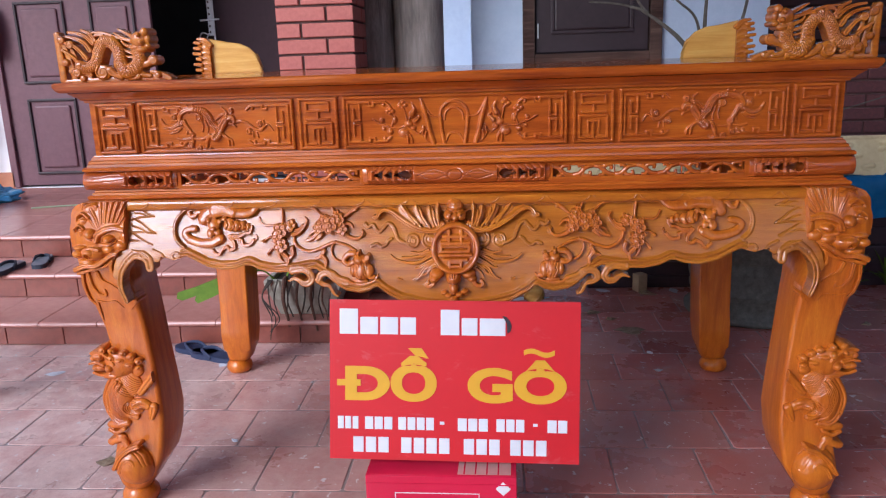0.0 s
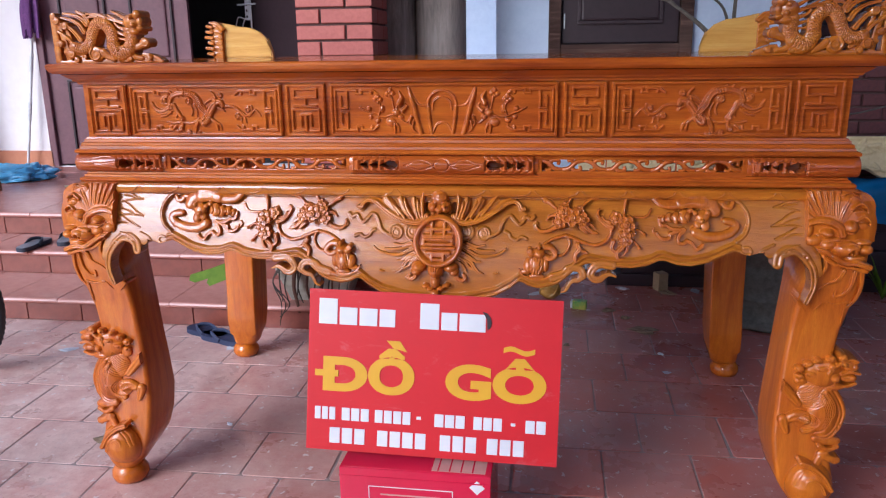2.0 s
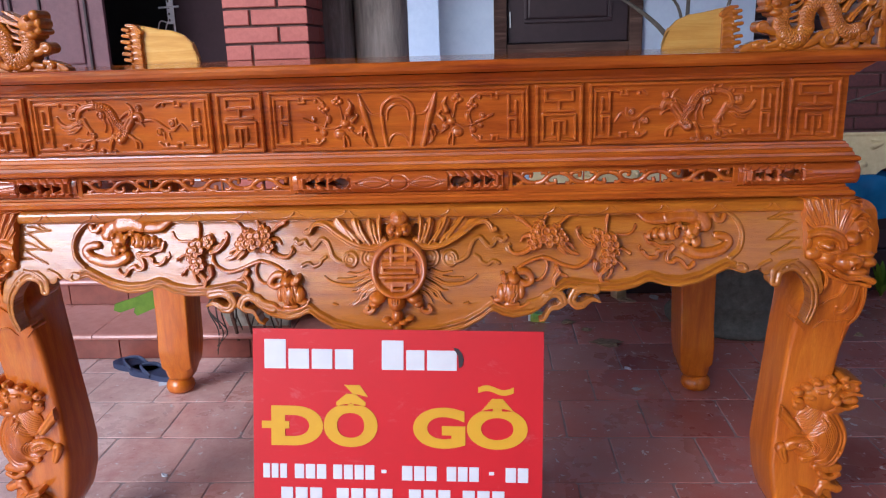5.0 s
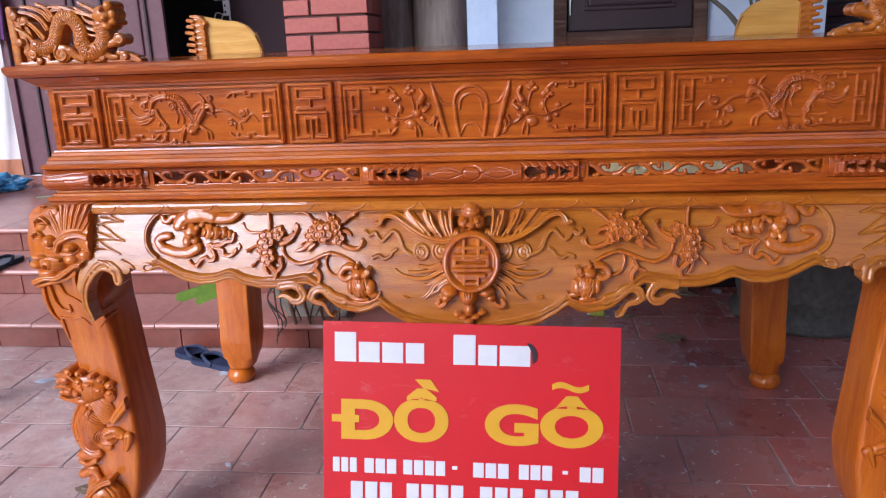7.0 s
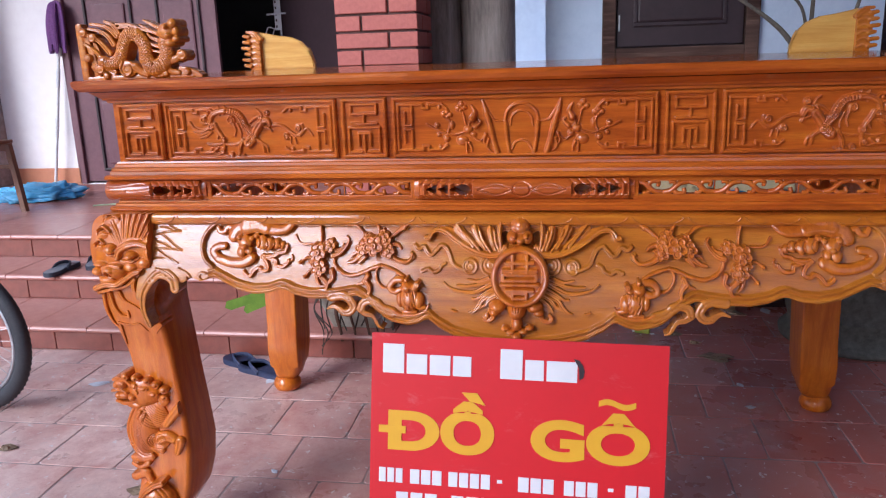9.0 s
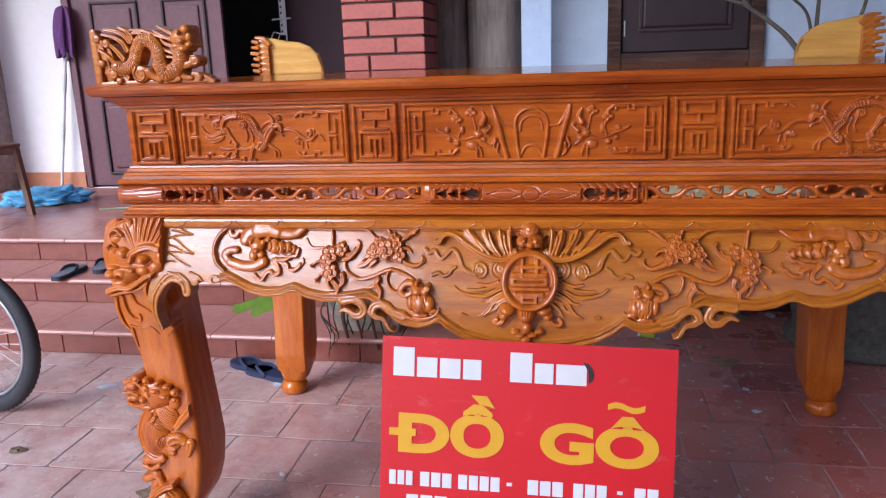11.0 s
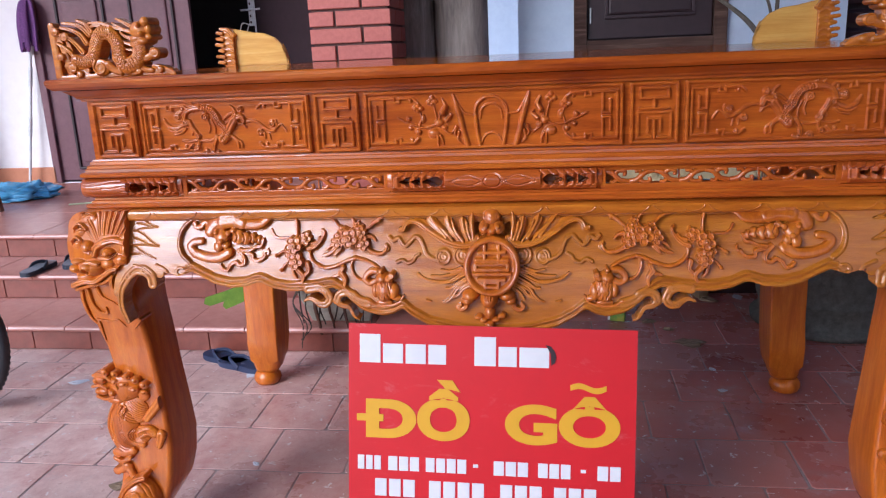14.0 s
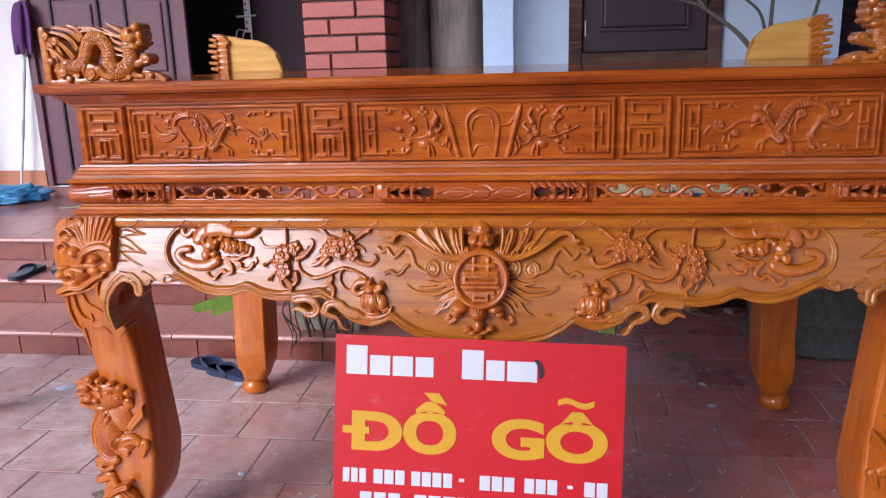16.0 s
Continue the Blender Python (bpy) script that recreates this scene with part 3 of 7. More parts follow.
def panel_frame(rel, x0, x1, inset=0.0045, w=0.0034, high=0.008):
    a, b, c, d = x0 + inset, x1 - inset, PZ0 + inset, PZ1 - inset
    rel.path([(a, c), (b, c), (b, d), (a, d), (a, c)], w, high)


def small_panel(x0, x1):
    """An upright panel with a squared longevity fret."""
    rel = Relief(*sheet(x0, x1, PZ0, PZ1, 0.001))
    panel_frame(rel, x0, x1)
    c, w, h = (x0 + x1) / 2, 0.0031, 0.0078
    s = (x1 - x0 - 0.048) / 2
    z = PZ0 + 0.015
    hi = PZ1 - 0.015
    rel.path([(c - s, hi), (c + s, hi), (c + s, hi - 0.022), (c - s, hi - 0.022), (c - s, hi)], w, h)
    rel.path([(c, hi - 0.022), (c, hi - 0.045)], w, h)
    rel.path([(c - s, hi - 0.045), (c + s, hi - 0.045)], w, h)
    rel.path([(c - s - 0.006, z), (c - s - 0.006, hi - 0.054), (c + s + 0.006, hi - 0.054), (c + s + 0.006, z)], w, h)
    rel.path([(c - s * 0.45, z + 0.014), (c - s * 0.45, hi - 0.068), (c + s * 0.45, hi - 0.068), (c + s * 0.45, z + 0.014)], w, h)
    rel.path([(c, z), (c, hi - 0.068)], w, h)
    rel.path([(c - s - 0.006, z), (c - 0.008, z)], w, h)
    rel.path([(c + 0.008, z), (c + s + 0.006, z)], w, h)
    return rel.mesh("fret_panel", flat_y)


def big_panel(x0, x1, motif):
    """A wide panel: corner frets, steps along the long edges, and a carved picture."""
    rel = Relief(*sheet(x0, x1, PZ0, PZ1, 0.001))
    panel_frame(rel, x0, x1)
    w, h = 0.003, 0.0075
    lo, hi = PZ0 + 0.018, PZ1 - 0.018
    mid = (lo + hi) / 2
    for side, e in ((1, x0), (-1, x1)):
        def at(u, z):
            return (e + side * u, z)
        rel.path([at(0.014, lo), at(0.014, hi)], w, h)
        for up, q in ((1, hi), (-1, lo)):
            rel.path([at(0.014, q), at(0.047, q), at(0.047, mid + up * 0.005), at(0.03, mid + up * 0.005), at(0.03, q - up * 0.018)], w, h)
            rel.path([at(0.047, q), at(0.073, q), at(0.073, q - up * 0.009), at(0.086, q - up * 0.009), at(0.086, q), at(0.118, q), at(0.13, q - up * 0.01)], w, h)
            rel.dome(e + side * 0.113, q - up * 0.006, 0.005, 0.006, 0.006, 0, 0, False)
    motif(rel)
    return rel.mesh("carved_panel", flat_y)


BEAST_BODY = [
    (0.55, 0.83, 1.5, (-76.3, 119.1), (-75.6, 120.8), (-73.8, 121.7), (-71.7, 121.9)),
    (0.83, 0.97, 2, (-71.7, 121.9), (-69.2, 121.3), (-67.9, 119.8), (-67.2, 118.0)),
    (0.97, 1.24, 2, (-67.2, 118.0), (-66.0, 116.8), (-65.3, 115.4), (-66.6, 114.0)),
    (0.97, 1.10, 2.5, (-65.2, 115.6), (-64.2, 117.3), (-63.2, 118.6)),
    (0.83, 0.55, 3, (-62.6, 119.2), (-61.4, 119.4), (-60.8, 118.3)),
    (0.33, 0.22, 3, (-62.1, 117.8), (-61.1, 117.5), (-60.5, 116.8)),
]
BEAST_BODY += [
    (0.55, 0.41, 2, (-75.0, 118.6), (-74.4, 117.2), (-73.5, 115.9), (-73.0, 114.4)),
    (0.41, 0.33, 1.5, (-73.0, 114.4), (-73.0, 113.0), (-73.7, 111.8)),
    (0.55, 0.41, 2, (-68.1, 114.6), (-69.0, 112.9), (-69.3, 111.2)),
    (0.47, 0.30, 2, (-64.4, 114.8), (-63.1, 113.7), (-62.8, 111.9)),
    (0.33, 0.22, 1.5, (-63.1, 113.9), (-62.0, 113.1), (-61.8, 111.8)),
]
BEAST_HAIR = [
    (0.33, 0.47, 1, (-81.5, 119.2), (-80.5, 117.7), (-78.6, 117.0), (-76.6, 117.8)),
    (0.19, 0.33, 1, (-80.6, 116.7), (-78.8, 116.1), (-76.6, 116.9)),
    (0.19, 0.30, 1, (-79.2, 115.4), (-77.4, 115.8), (-76.1, 116.8)),
    (0.30, 0.18, 1, (-75.1, 117.7), (-74.3, 116.3), (-74.7, 115.2)),
    (0.28, 0.17, 2, (-73.6, 120.9), (-73.4, 122.1), (-73.9, 123.1)),
    (0.28, 0.17, 2, (-72.5, 121.1), (-71.9, 122.2), (-72.3, 123.2)),
]
BEAST_HAIR += [
    (0.25, 0.15, 1.5, (-70.2, 118.8), (-69.7, 117.1), (-70.1, 115.7)),
    (0.25, 0.15, 1.5, (-69.1, 118.6), (-68.4, 116.8), (-68.5, 115.4)),
    (0.33, 0.18, 2.5, (-63.4, 120.3), (-64.6, 119.9), (-66.0, 118.8)),
    (0.33, 0.18, 2.5, (-62.8, 120.5), (-63.3, 121.5), (-64.1, 122.2)),
    (0.30, 0.18, 2.5, (-64.1, 118.9), (-65.3, 118.1), (-66.3, 117.0)),
]
BEAST_WISP = [
    (0.36, 0.28, 1, (-60.8, 118.0), (-58.9, 118.3), (-57.1, 117.7), (-55.6, 116.5), (-54.1, 115.7), (-52.7, 116.7), (-52.7, 118.2)),
    (0.28, 0.17, 1, (-53.4, 115.6), (-51.8, 117.1), (-50.9, 116.6), (-50.2, 115.5)),
    (0.25, 0.14, 1, (-55.8, 115.2), (-55.8, 113.8)),
    (0.25, 0.14, 1, (-54.7, 114.9), (-54.4, 113.7)),
    (0.28, 0.25, 1, (-72.8, 113.8), (-70.4, 113.6), (-68.5, 114.2)),
    (0.28, 0.17, 1, (-77.3, 113.9), (-75.5, 113.6), (-73.5, 113.9)),
    (0.28, 0.17, 1, (-76.0, 111.9), (-74.5, 111.3), (-73.6, 112.0)),
    (0.28, 0.17, 1, (-70.1, 111.0), (-69.0, 110.4), (-67.4, 110.4)),
    (0.30, 0.30, 1.5, (-76.8, 120.8), (-78.4, 120.4), (-78.4, 119.0), (-77.0, 118.9)),
]
BEAST_CURLS = [
    (-77.7, 119.7, 0.83, 0.83, 1, 0),
    (-75.9, 118.3, 0.97, 0.97, -1, 0),
    (-70.7, 119.6, 1.10, 1.10, 1, 0),
    (-73.0, 114.9, 0.76, 0.76, 1, 0),
    (-73.6, 112.1, 0.76, 0.76, -1, 0),
    (-66.3, 114.0, 1.10, 1.10, 1, 0),
    (-71.3, 111.0, 0.83, 0.83, -1, 0),
    (-68.2, 110.7, 0.76, 0.76, 1, 0),
    (-53.7, 117.4, 0.90, 0.90, -1, 0),
    (-56.8, 115.4, 0.90, 0.90, 1, 0),
    (-61.4, 121.1, 0.76, 0.76, 1, 0),
    (-63.0, 119.3, 0.97, 0.97, 1, 0),
]
F_PLUM = [
    (0.22, 0.18, 1, (-22.2, 117.7), (-19.5, 116.4), (-15.8, 115.2), (-12.5, 116.1)),
    (0.22, 0.18, 1, (-12.5, 116.1), (-12.0, 118.3), (-11.0, 120.3)),
    (0.22, 0.18, 1, (-17.2, 115.6), (-16.6, 117.6), (-17.1, 119.4)),
    (0.22, 0.18, 1, (-12.9, 117.4), (-13.4, 119.7), (-13.8, 121.1)),
    (0.90, 0.18, 1.5, (-11.4, 118.8), (-10.8, 120.3), (-11.5, 121.8)),
    (0.63, 0.18, 1, (-10.6, 116.9), (-9.5, 118.0), (-10.0, 118.7)),
    (0.40, 0.13, 1, (-12.8, 113.3), (-12.8, 111.5), (-12.6, 110.2)),
    (0.40, 0.13, 1, (-12.2, 113.3), (-11.7, 112.2), (-11.6, 111.1)),
    (0.22, 0.18, 1, (-11.6, 115.1), (-9.8, 113.7), (-8.6, 114.8)),
    (0.45, 0.13, 1, (-8.3, 115.2), (-8.7, 113.5), (-7.6, 112.2)),
    (0.45, 0.13, 1, (-7.7, 114.1), (-8.0, 112.3), (-7.1, 111.2)),
]
PLUM_BALLS = [
    (-17.3, 120.5, 0.63, 0.63, 7, 0),
    (-18.1, 119.9, 0.63, 0.63, 7, 0),
    (-16.6, 119.8, 0.63, 0.63, 7, 0),
    (-17.3, 119.3, 0.54, 0.54, 8, 0),
    (-13.9, 122.1, 0.63, 0.63, 7, 0),
    (-14.7, 121.2, 0.63, 0.63, 7, 0),
    (-13.2, 121.4, 0.63, 0.63, 7, 0),
    (-14.0, 120.8, 0.54, 0.54, 7, 0),
    (-19.7, 117.4, 0.67, 0.67, 7, 0),
    (-19.3, 115.2, 0.58, 0.54, 7, 0),
    (-17.5, 114.3, 0.81, 0.81, 8, 0),
    (-16.2, 117.4, 0.67, 1.08, 7, 0),
    (-13.8, 113.8, 1.44, 1.17, 8, 0),
    (-12.4, 116.3, 1.08, 0.99, 9, 0),
    (-11.2, 115.2, 0.81, 0.72, 8, 0),
]
F_BOOK = [
    (0.26, 0.78, 1.0, (-8.9, 122.8), (-8.3, 120.7)),
    (0.78, 0.72, 2.0, (-8.2, 120.2), (-7.4, 117.5), (-6.6, 113.9), (-5.7, 111.0)),
    (0.26, 0.26, 1.0, (-7.7, 120.5), (-6.2, 118.4), (-3.7, 118.1)),
    (0.39, 0.39, 1.0, (-3.9, 117.9), (-3.3, 120.3), (-1.6, 121.8), (0.1, 122.1)),
    (0.26, 0.26, 0.5, (-2.6, 117.1), (-2.2, 119.2), (-1.0, 120.2), (0.1, 120.4)),
    (0.52, 0.52, 1.5, (-3.7, 117.9), (-3.4, 114.5), (-2.8, 110.9)),
    (0.26, 0.26, 0.5, (-2.5, 111.3), (-1.4, 113.2), (0.0, 113.7)),
]


def beast_motif(sign):
    """A prancing long-tailed beast among curls, facing along sign."""
    def carve(rel):
        for r0, r1, up, *pts in BEAST_HAIR + BEAST_WISP + BEAST_BODY:
            rel.stroke([(sign * x / 100, z / 100) for x, z in pts], r0 / 100, r1 / 100, 0.8, up / 1000 + 0.002, False, 0.2)
        for x, z, r, _, hand, _ in BEAST_CURLS:
            rel.dome(sign * x / 100, z / 100, r / 100, r / 100, 0.003, 0, 0.003, False)
            rel.spiral(sign * x / 100, z / 100, 0.8 * r / 100, 0.0017, 1.8, 0.006, 1.5, 1.0, sign * hand, False)
        for row in BEAST_BODY[1:3]:
            body = curve_points(np.array(row[3:]) / 100, 8)
            for k in range(1, len(body) - 1, 2):
                d = (body[k + 1] - body[k - 1]) / np.hypot(*(body[k + 1] - body[k - 1]))
                n = np.array((-d[1], d[0]))
                for off in (-0.005, 0.0, 0.005):
                    c = body[k] + off * n
                    rel.engrave([(sign * q[0], q[1]) for q in (c - 0.003 * n - 0.002 * d, c, c + 0.003 * n - 0.002 * d)], 0.001, 0.0024)
        x, z = BEAST_BODY[4][3]
        rel.dome(sign * x / 100, z / 100 + 0.004, 0.004, 0.0035, 0.014, 0, 0, False)
    return carve


def book_motif(rel):
    rel.strokes(F_PLUM, 2.0, 0.001, True, 0.0, 0.9)
    rel.strokes(F_BOOK, 1.1, 0.001, True, 0.0, 0.85)
    for x, z, rx, rz, high, _ in PLUM_BALLS:
        rel.dome(x / 100, z / 100, rx / 100, rz / 100, high / 1000)


for s in (-1, 1):
    for a, b in ((0.89, 1.004), (0.318, 0.428)):
        part("fret_panel", small_panel(*sorted((s * a, s * b))), RED_WOOD, table)
    part("carved_panel", big_panel(*sorted((s * 0.441, s * 0.878)), beast_motif(-s)), RED_WOOD, table, "panel carved with a long-tailed beast in a fret border")
part("carved_panel", big_panel(-0.304, 0.304, book_motif), RED_WOOD, table, "panel carved with scrolls and plum blossom in a fret border")

# pierced waist with scroll work
for s in (-1, 1):
    a, b = sorted((s * 0.253, s * 0.784))
    for z, r in ((1.047, 0.006), (1.005, 0.006)):
        part("waist_rail", box(a, b, -0.012, 0.012, z - r, z + r, 0.002), RED_WOOD, table)
    for e, d in ((a, 1), (b, -1)):
        part("waist_bracket", box(*sorted((e - d * 0.02, e + d * 0.012)), -0.013, 0.014, 1.0015, 1.0515, 0.002), RED_WOOD, table)
    for k in range(2):
        part("waist_post", box(*sorted((s * (0.43 + 0.178 * k), s * (0.433 + 0.178 * k))), -0.004, 0.006, 1.008, 1.044), RED_WOOD, table)
    n = 9
    w = (b - a - 0.02) / n
    for k in range(n):
        bm = bmesh.new()
        x, up = a + 0.01 + w * k, 1 if k % 2 else -1
        z = 1.026
        add_tube(bm, [(x, -0.002, z - 0.013 * up), (x + 0.3 * w, -0.006, z - 0.008 * up), (x + 0.6 * w, -0.006, z + 0.008 * up), (x + w, -0.002, z + 0.013 * up)], 0.007, 0.0062, 8, 5)
        add_tube(bm, [(x + 0.35 * w, -0.005, z - 0.004 * up), (x + 0.55 * w, -0.008, z - 0.014 * up), (x + 0.8 * w, -0.008, z - 0.012 * up), (x + 0.78 * w, -0.006, z - 0.002 * up)], 0.0065, 0.0045, 8, 5)
        add_tube(bm, [(x + 0.5 * w, -0.005, z + 0.006 * up), (x + 0.36 * w, -0.008, z + 0.013 * up), (x + 0.2 * w, -0.008, z + 0.011 * up)], 0.006, 0.004, 8, 4)
        part("scroll", bm, RED_WOOD, table, "", True)


def waist_roll(x0, x1, cuts):
    """A half-round moulding, pierced towards each cut end by a drop and three arrowheads."""
    zc, ry, rz = 1.0265, 0.034, 0.027
    r = Relief(*sheet(x0, x1, zc - rz, zc + rz, 0.0012))
    q = np.clip(np.abs(r.z - zc) / rz, 0, 1)
    ends = np.minimum(1, np.minimum(r.x - x0 + 0.004, x1 - r.x + 0.004) / 0.02)
    r.h = ry * np.sqrt(1 - q**2 + 1e-6) * (0.75 + 0.25 * np.sqrt(ends))
    keep = np.ones(r.h.shape, bool)
    for d in cuts:
        e = x1 if d > 0 else x0
        u = (e - r.x) * d
        r.h = np.where(u < 0.012, 0.5 * r.h, r.h)
        wide = 0.0118 * np.sqrt(np.clip((u - 0.088) / 0.03, 0, 1)) * np.sqrt(np.clip((0.136 - u) / 0.012, 0, 1))
        keep &= ~(np.abs(r.z - zc) < np.minimum(wide, 0.0115 * np.clip((u - 0.086) / 0.03, 0, 1)))
        for k in range(2):
            v = (u - 0.03 - 0.028 * k) / 0.024
            keep &= ~((v > 0) & (v < 1) & (np.abs(r.z - zc) < 0.0095 * v))
        for k in range(7):
            c = 0.02 + 0.019 * k + 0.9 * (np.abs(r.z - zc) - 0.01)
            r.h -= 0.0035 * np.exp(-(((u - c) / 0.003) ** 2)) * (np.abs(r.z - zc) > 0.009) * (np.abs(r.z - zc) < 0.021)
        r.h = np.where((u < 0.142) & (np.abs(r.z - zc) < 0.0125), np.minimum(r.h, 0.026 + 0.004 * np.sin(u * 300)), r.h)
    mid = (x0 + x1) / 2
    if len(cuts) == 2:
        r.engrave([(mid + 0.02 * math.cos(t), zc + 0.016 * math.sin(t)) for t in np.linspace(0, 6.3, 12)], 0.0018, 0.003)
        for d in (-1, 1):
            for up in (-1, 1):
                r.engrave([(mid + d * 0.022, zc), (mid + d * 0.06, zc + up * 0.012), (mid + d * 0.1, zc)], 0.0018, 0.003)
    for k in range(0 if len(cuts) == 2 else 4):
        z = zc + 0.013 - 0.009 * k
        x = mid + 0.05 * (k - 1.5)
        s = r._near(x, 0.06)
        line = z + 0.004 * np.sin((r.x[s] - x) * 45)
        r.h[s] -= 0.0022 * np.exp(-(((r.z[s] - line) / 0.0016) ** 2)) * (np.abs(r.x[s] - x) < 0.05)
    return r.mesh("waist_roll", lambda x, z: np.full_like(x, -0.002), 0.012, keep)


for x0, x1, cuts in ((-1.05, -0.784, (1,)), (-0.256, 0.256, (-1, 1)), (0.784, 1.05, (-1,))):
    part("waist_roll", waist_roll(x0, x1, cuts), ROLL_WOOD, table)
    part("roll_backing", box(max(x0 - 0.03, -0.98), min(x1 + 0.03, 0.98), 0.0165, 0.03, 1.0015, 1.0515), RED_WOOD, table)
for s in (-1, 1):
    part("waist_side", box(*sorted((s * 0.985, s * 1.01)), 0.05, DEPTH - 0.05, 1.0, 1.053), RED_WOOD, table)

# cloud band above the apron
bm = bmesh.new()
prof = [(0.0, 0.945), (-0.046, 0.945), (-0.052, 0.948), (-0.0535, 0.952), (-0.0535, 0.964), (-0.051, 0.969), (-0.04, 0.9715), (0.0, 0.9718)]
add_extruded(bm, prof, -0.935, 0.935, "x")
part("cloud_band", bm, GOLD_WOOD, table)
bm = bmesh.new()
for k in range(-7, 8):
    x = k * 0.122
    for d in (1, -1):
        add_tube(bm, [(x + d * 0.004, -0.0537, 0.966), (x + d * 0.012, -0.0545, 0.957), (x + d * 0.03, -0.0535, 0.951), (x + d * 0.05, -0.0537, 0.955)], 0.0022, 0.001, 5, 4)
part("cloud_tracery", bm, GOLD_WOOD, table, "", True)

# apron
AX = np.array([0, 0.05, 0.095, 0.15, 0.19, 0.212, 0.222, 0.235, 0.262, 0.3, 0.318, 0.338, 0.356, 0.372, 0.386, 0.398, 0.408, 0.42, 0.434, 0.448, 0.465, 0.5, 0.54, 0.566, 0.58, 0.61, 0.648, 0.69, 0.73, 0.752, 0.772, 0.79, 0.81, 0.828, 0.842, 0.856, 0.87, 0.886, 0.9, 0.915, 0.935])
AZ = np.array([0.676, 0.678, 0.684, 0.698, 0.72, 0.738, 0.736, 0.728, 0.722, 0.729, 0.738, 0.754, 0.77, 0.78, 0.787, 0.786, 0.784, 0.782, 0.78, 0.778, 0.778, 0.777, 0.784, 0.796, 0.797, 0.787, 0.784, 0.793, 0.812, 0.822, 0.816, 0.812, 0.818, 0.822, 0.82, 0.818, 0.818, 0.822, 0.832, 0.845, 0.85])


def apron_y(x, z):
    """The apron's belly: it swells quickly under the cloud band, then drops towards its foot."""
    t = np.clip((0.95 - z) / 0.27, 0, 1)
    return -0.032 - 0.088 * (1 - (1 - t) ** 1.7) * (0.55 + 0.45 * np.clip(1.25 - np.abs(x), 0, 1))


BAT_WING = [
    (1.10, 1.52, 10, (-70.4, 91.9), (-69.3, 93.6), (-67.1, 94.3)),
    (1.52, 1.24, 12, (-67.1, 94.3), (-64.3, 94.5), (-62.0, 93.9)),
    (1.10, 0.69, 11, (-62.0, 93.8), (-59.4, 93.4), (-57.1, 93.6), (-55.4, 94.9)),
    (0.62, 0.83, 8, (-72.8, 89.5), (-74.9, 89.2), (-75.6, 88.1), (-74.2, 86.6)),
    (0.83, 0.97, 9, (-74.2, 86.6), (-71.2, 85.7), (-67.9, 85.7), (-65.6, 86.8)),
    (0.48, 0.55, 8, (-74.8, 93.8), (-74.2, 92.8), (-73.0, 92.9), (-72.2, 93.9), (-71.2, 93.6), (-71.2, 92.2), (-70.2, 91.3), (-68.6, 91.0)),
]
BAT_TAIL = [
    (0.55, 0.48, 7, (-63.0, 87.2), (-61.7, 85.8), (-61.4, 84.3), (-62.7, 83.8), (-63.6, 84.5), (-64.9, 83.9), (-65.8, 82.6), (-66.9, 82.8), (-67.6, 83.6)),
    (0.48, 0.48, 7, (-62.7, 87.5), (-60.7, 86.6), (-59.3, 86.2), (-59.2, 85.2), (-57.7, 84.9), (-56.5, 85.6), (-56.1, 86.3)),
    (0.55, 0.41, 8, (-61.6, 87.2), (-59.8, 87.4), (-58.5, 88.1), (-57.1, 88.3), (-56.6, 89.8)),
    (0.35, 0.28, 4, (-54.7, 92.0), (-53.9, 90.7), (-52.6, 90.0), (-50.3, 90.1)),
    (0.35, 0.28, 4, (-56.2, 85.7), (-55.2, 86.6), (-55.4, 87.5)),
]
BAT_BODY = [
    (-62.8, 90.5, 1.66, 1.79, 12, 16),
    (-60.9, 90.1, 1.24, 1.52, 12, 15),
    (-59.2, 90.2, 1.10, 1.24, 11, 13),
    (-57.8, 89.8, 0.83, 0.97, 9, 12),
    (-67.2, 90.6, 1.79, 1.66, 14, 16),
    (-68.5, 91.7, 0.62, 0.62, 9, 26),
    (-65.3, 91.6, 0.69, 0.69, 9, 26),
    (-68.0, 88.4, 1.24, 1.38, 12, 16),
    (-66.1, 88.6, 0.97, 0.97, 10, 16),
    (-67.0, 89.7, 0.69, 0.55, 8, 30),
    (-64.2, 92.1, 0.83, 0.69, 10, 20),
]
CARTOUCHE = [
    (0.41, 0.41, 0, (-75.8, 84.5), (-77.9, 86.5), (-78.7, 89.5), (-77.9, 92.3), (-75.8, 94.4), (-72.5, 95.7), (-67.1, 96.0)),
]
SPRAY_STEMS = [
    (0.44, 0.48, 6, (-44.6, 87.7), (-44.4, 85.8), (-43.1, 84.2), (-40.6, 83.2), (-37.7, 83.8), (-35.1, 84.9), (-33.1, 85.5)),
    (0.41, 0.41, 6, (-33.1, 85.5), (-31.0, 85.0), (-29.0, 84.2), (-27.4, 83.2)),
    (0.36, 0.36, 6, (-33.4, 85.5), (-34.1, 83.8), (-33.5, 81.8), (-31.9, 80.5), (-29.9, 80.7)),
]
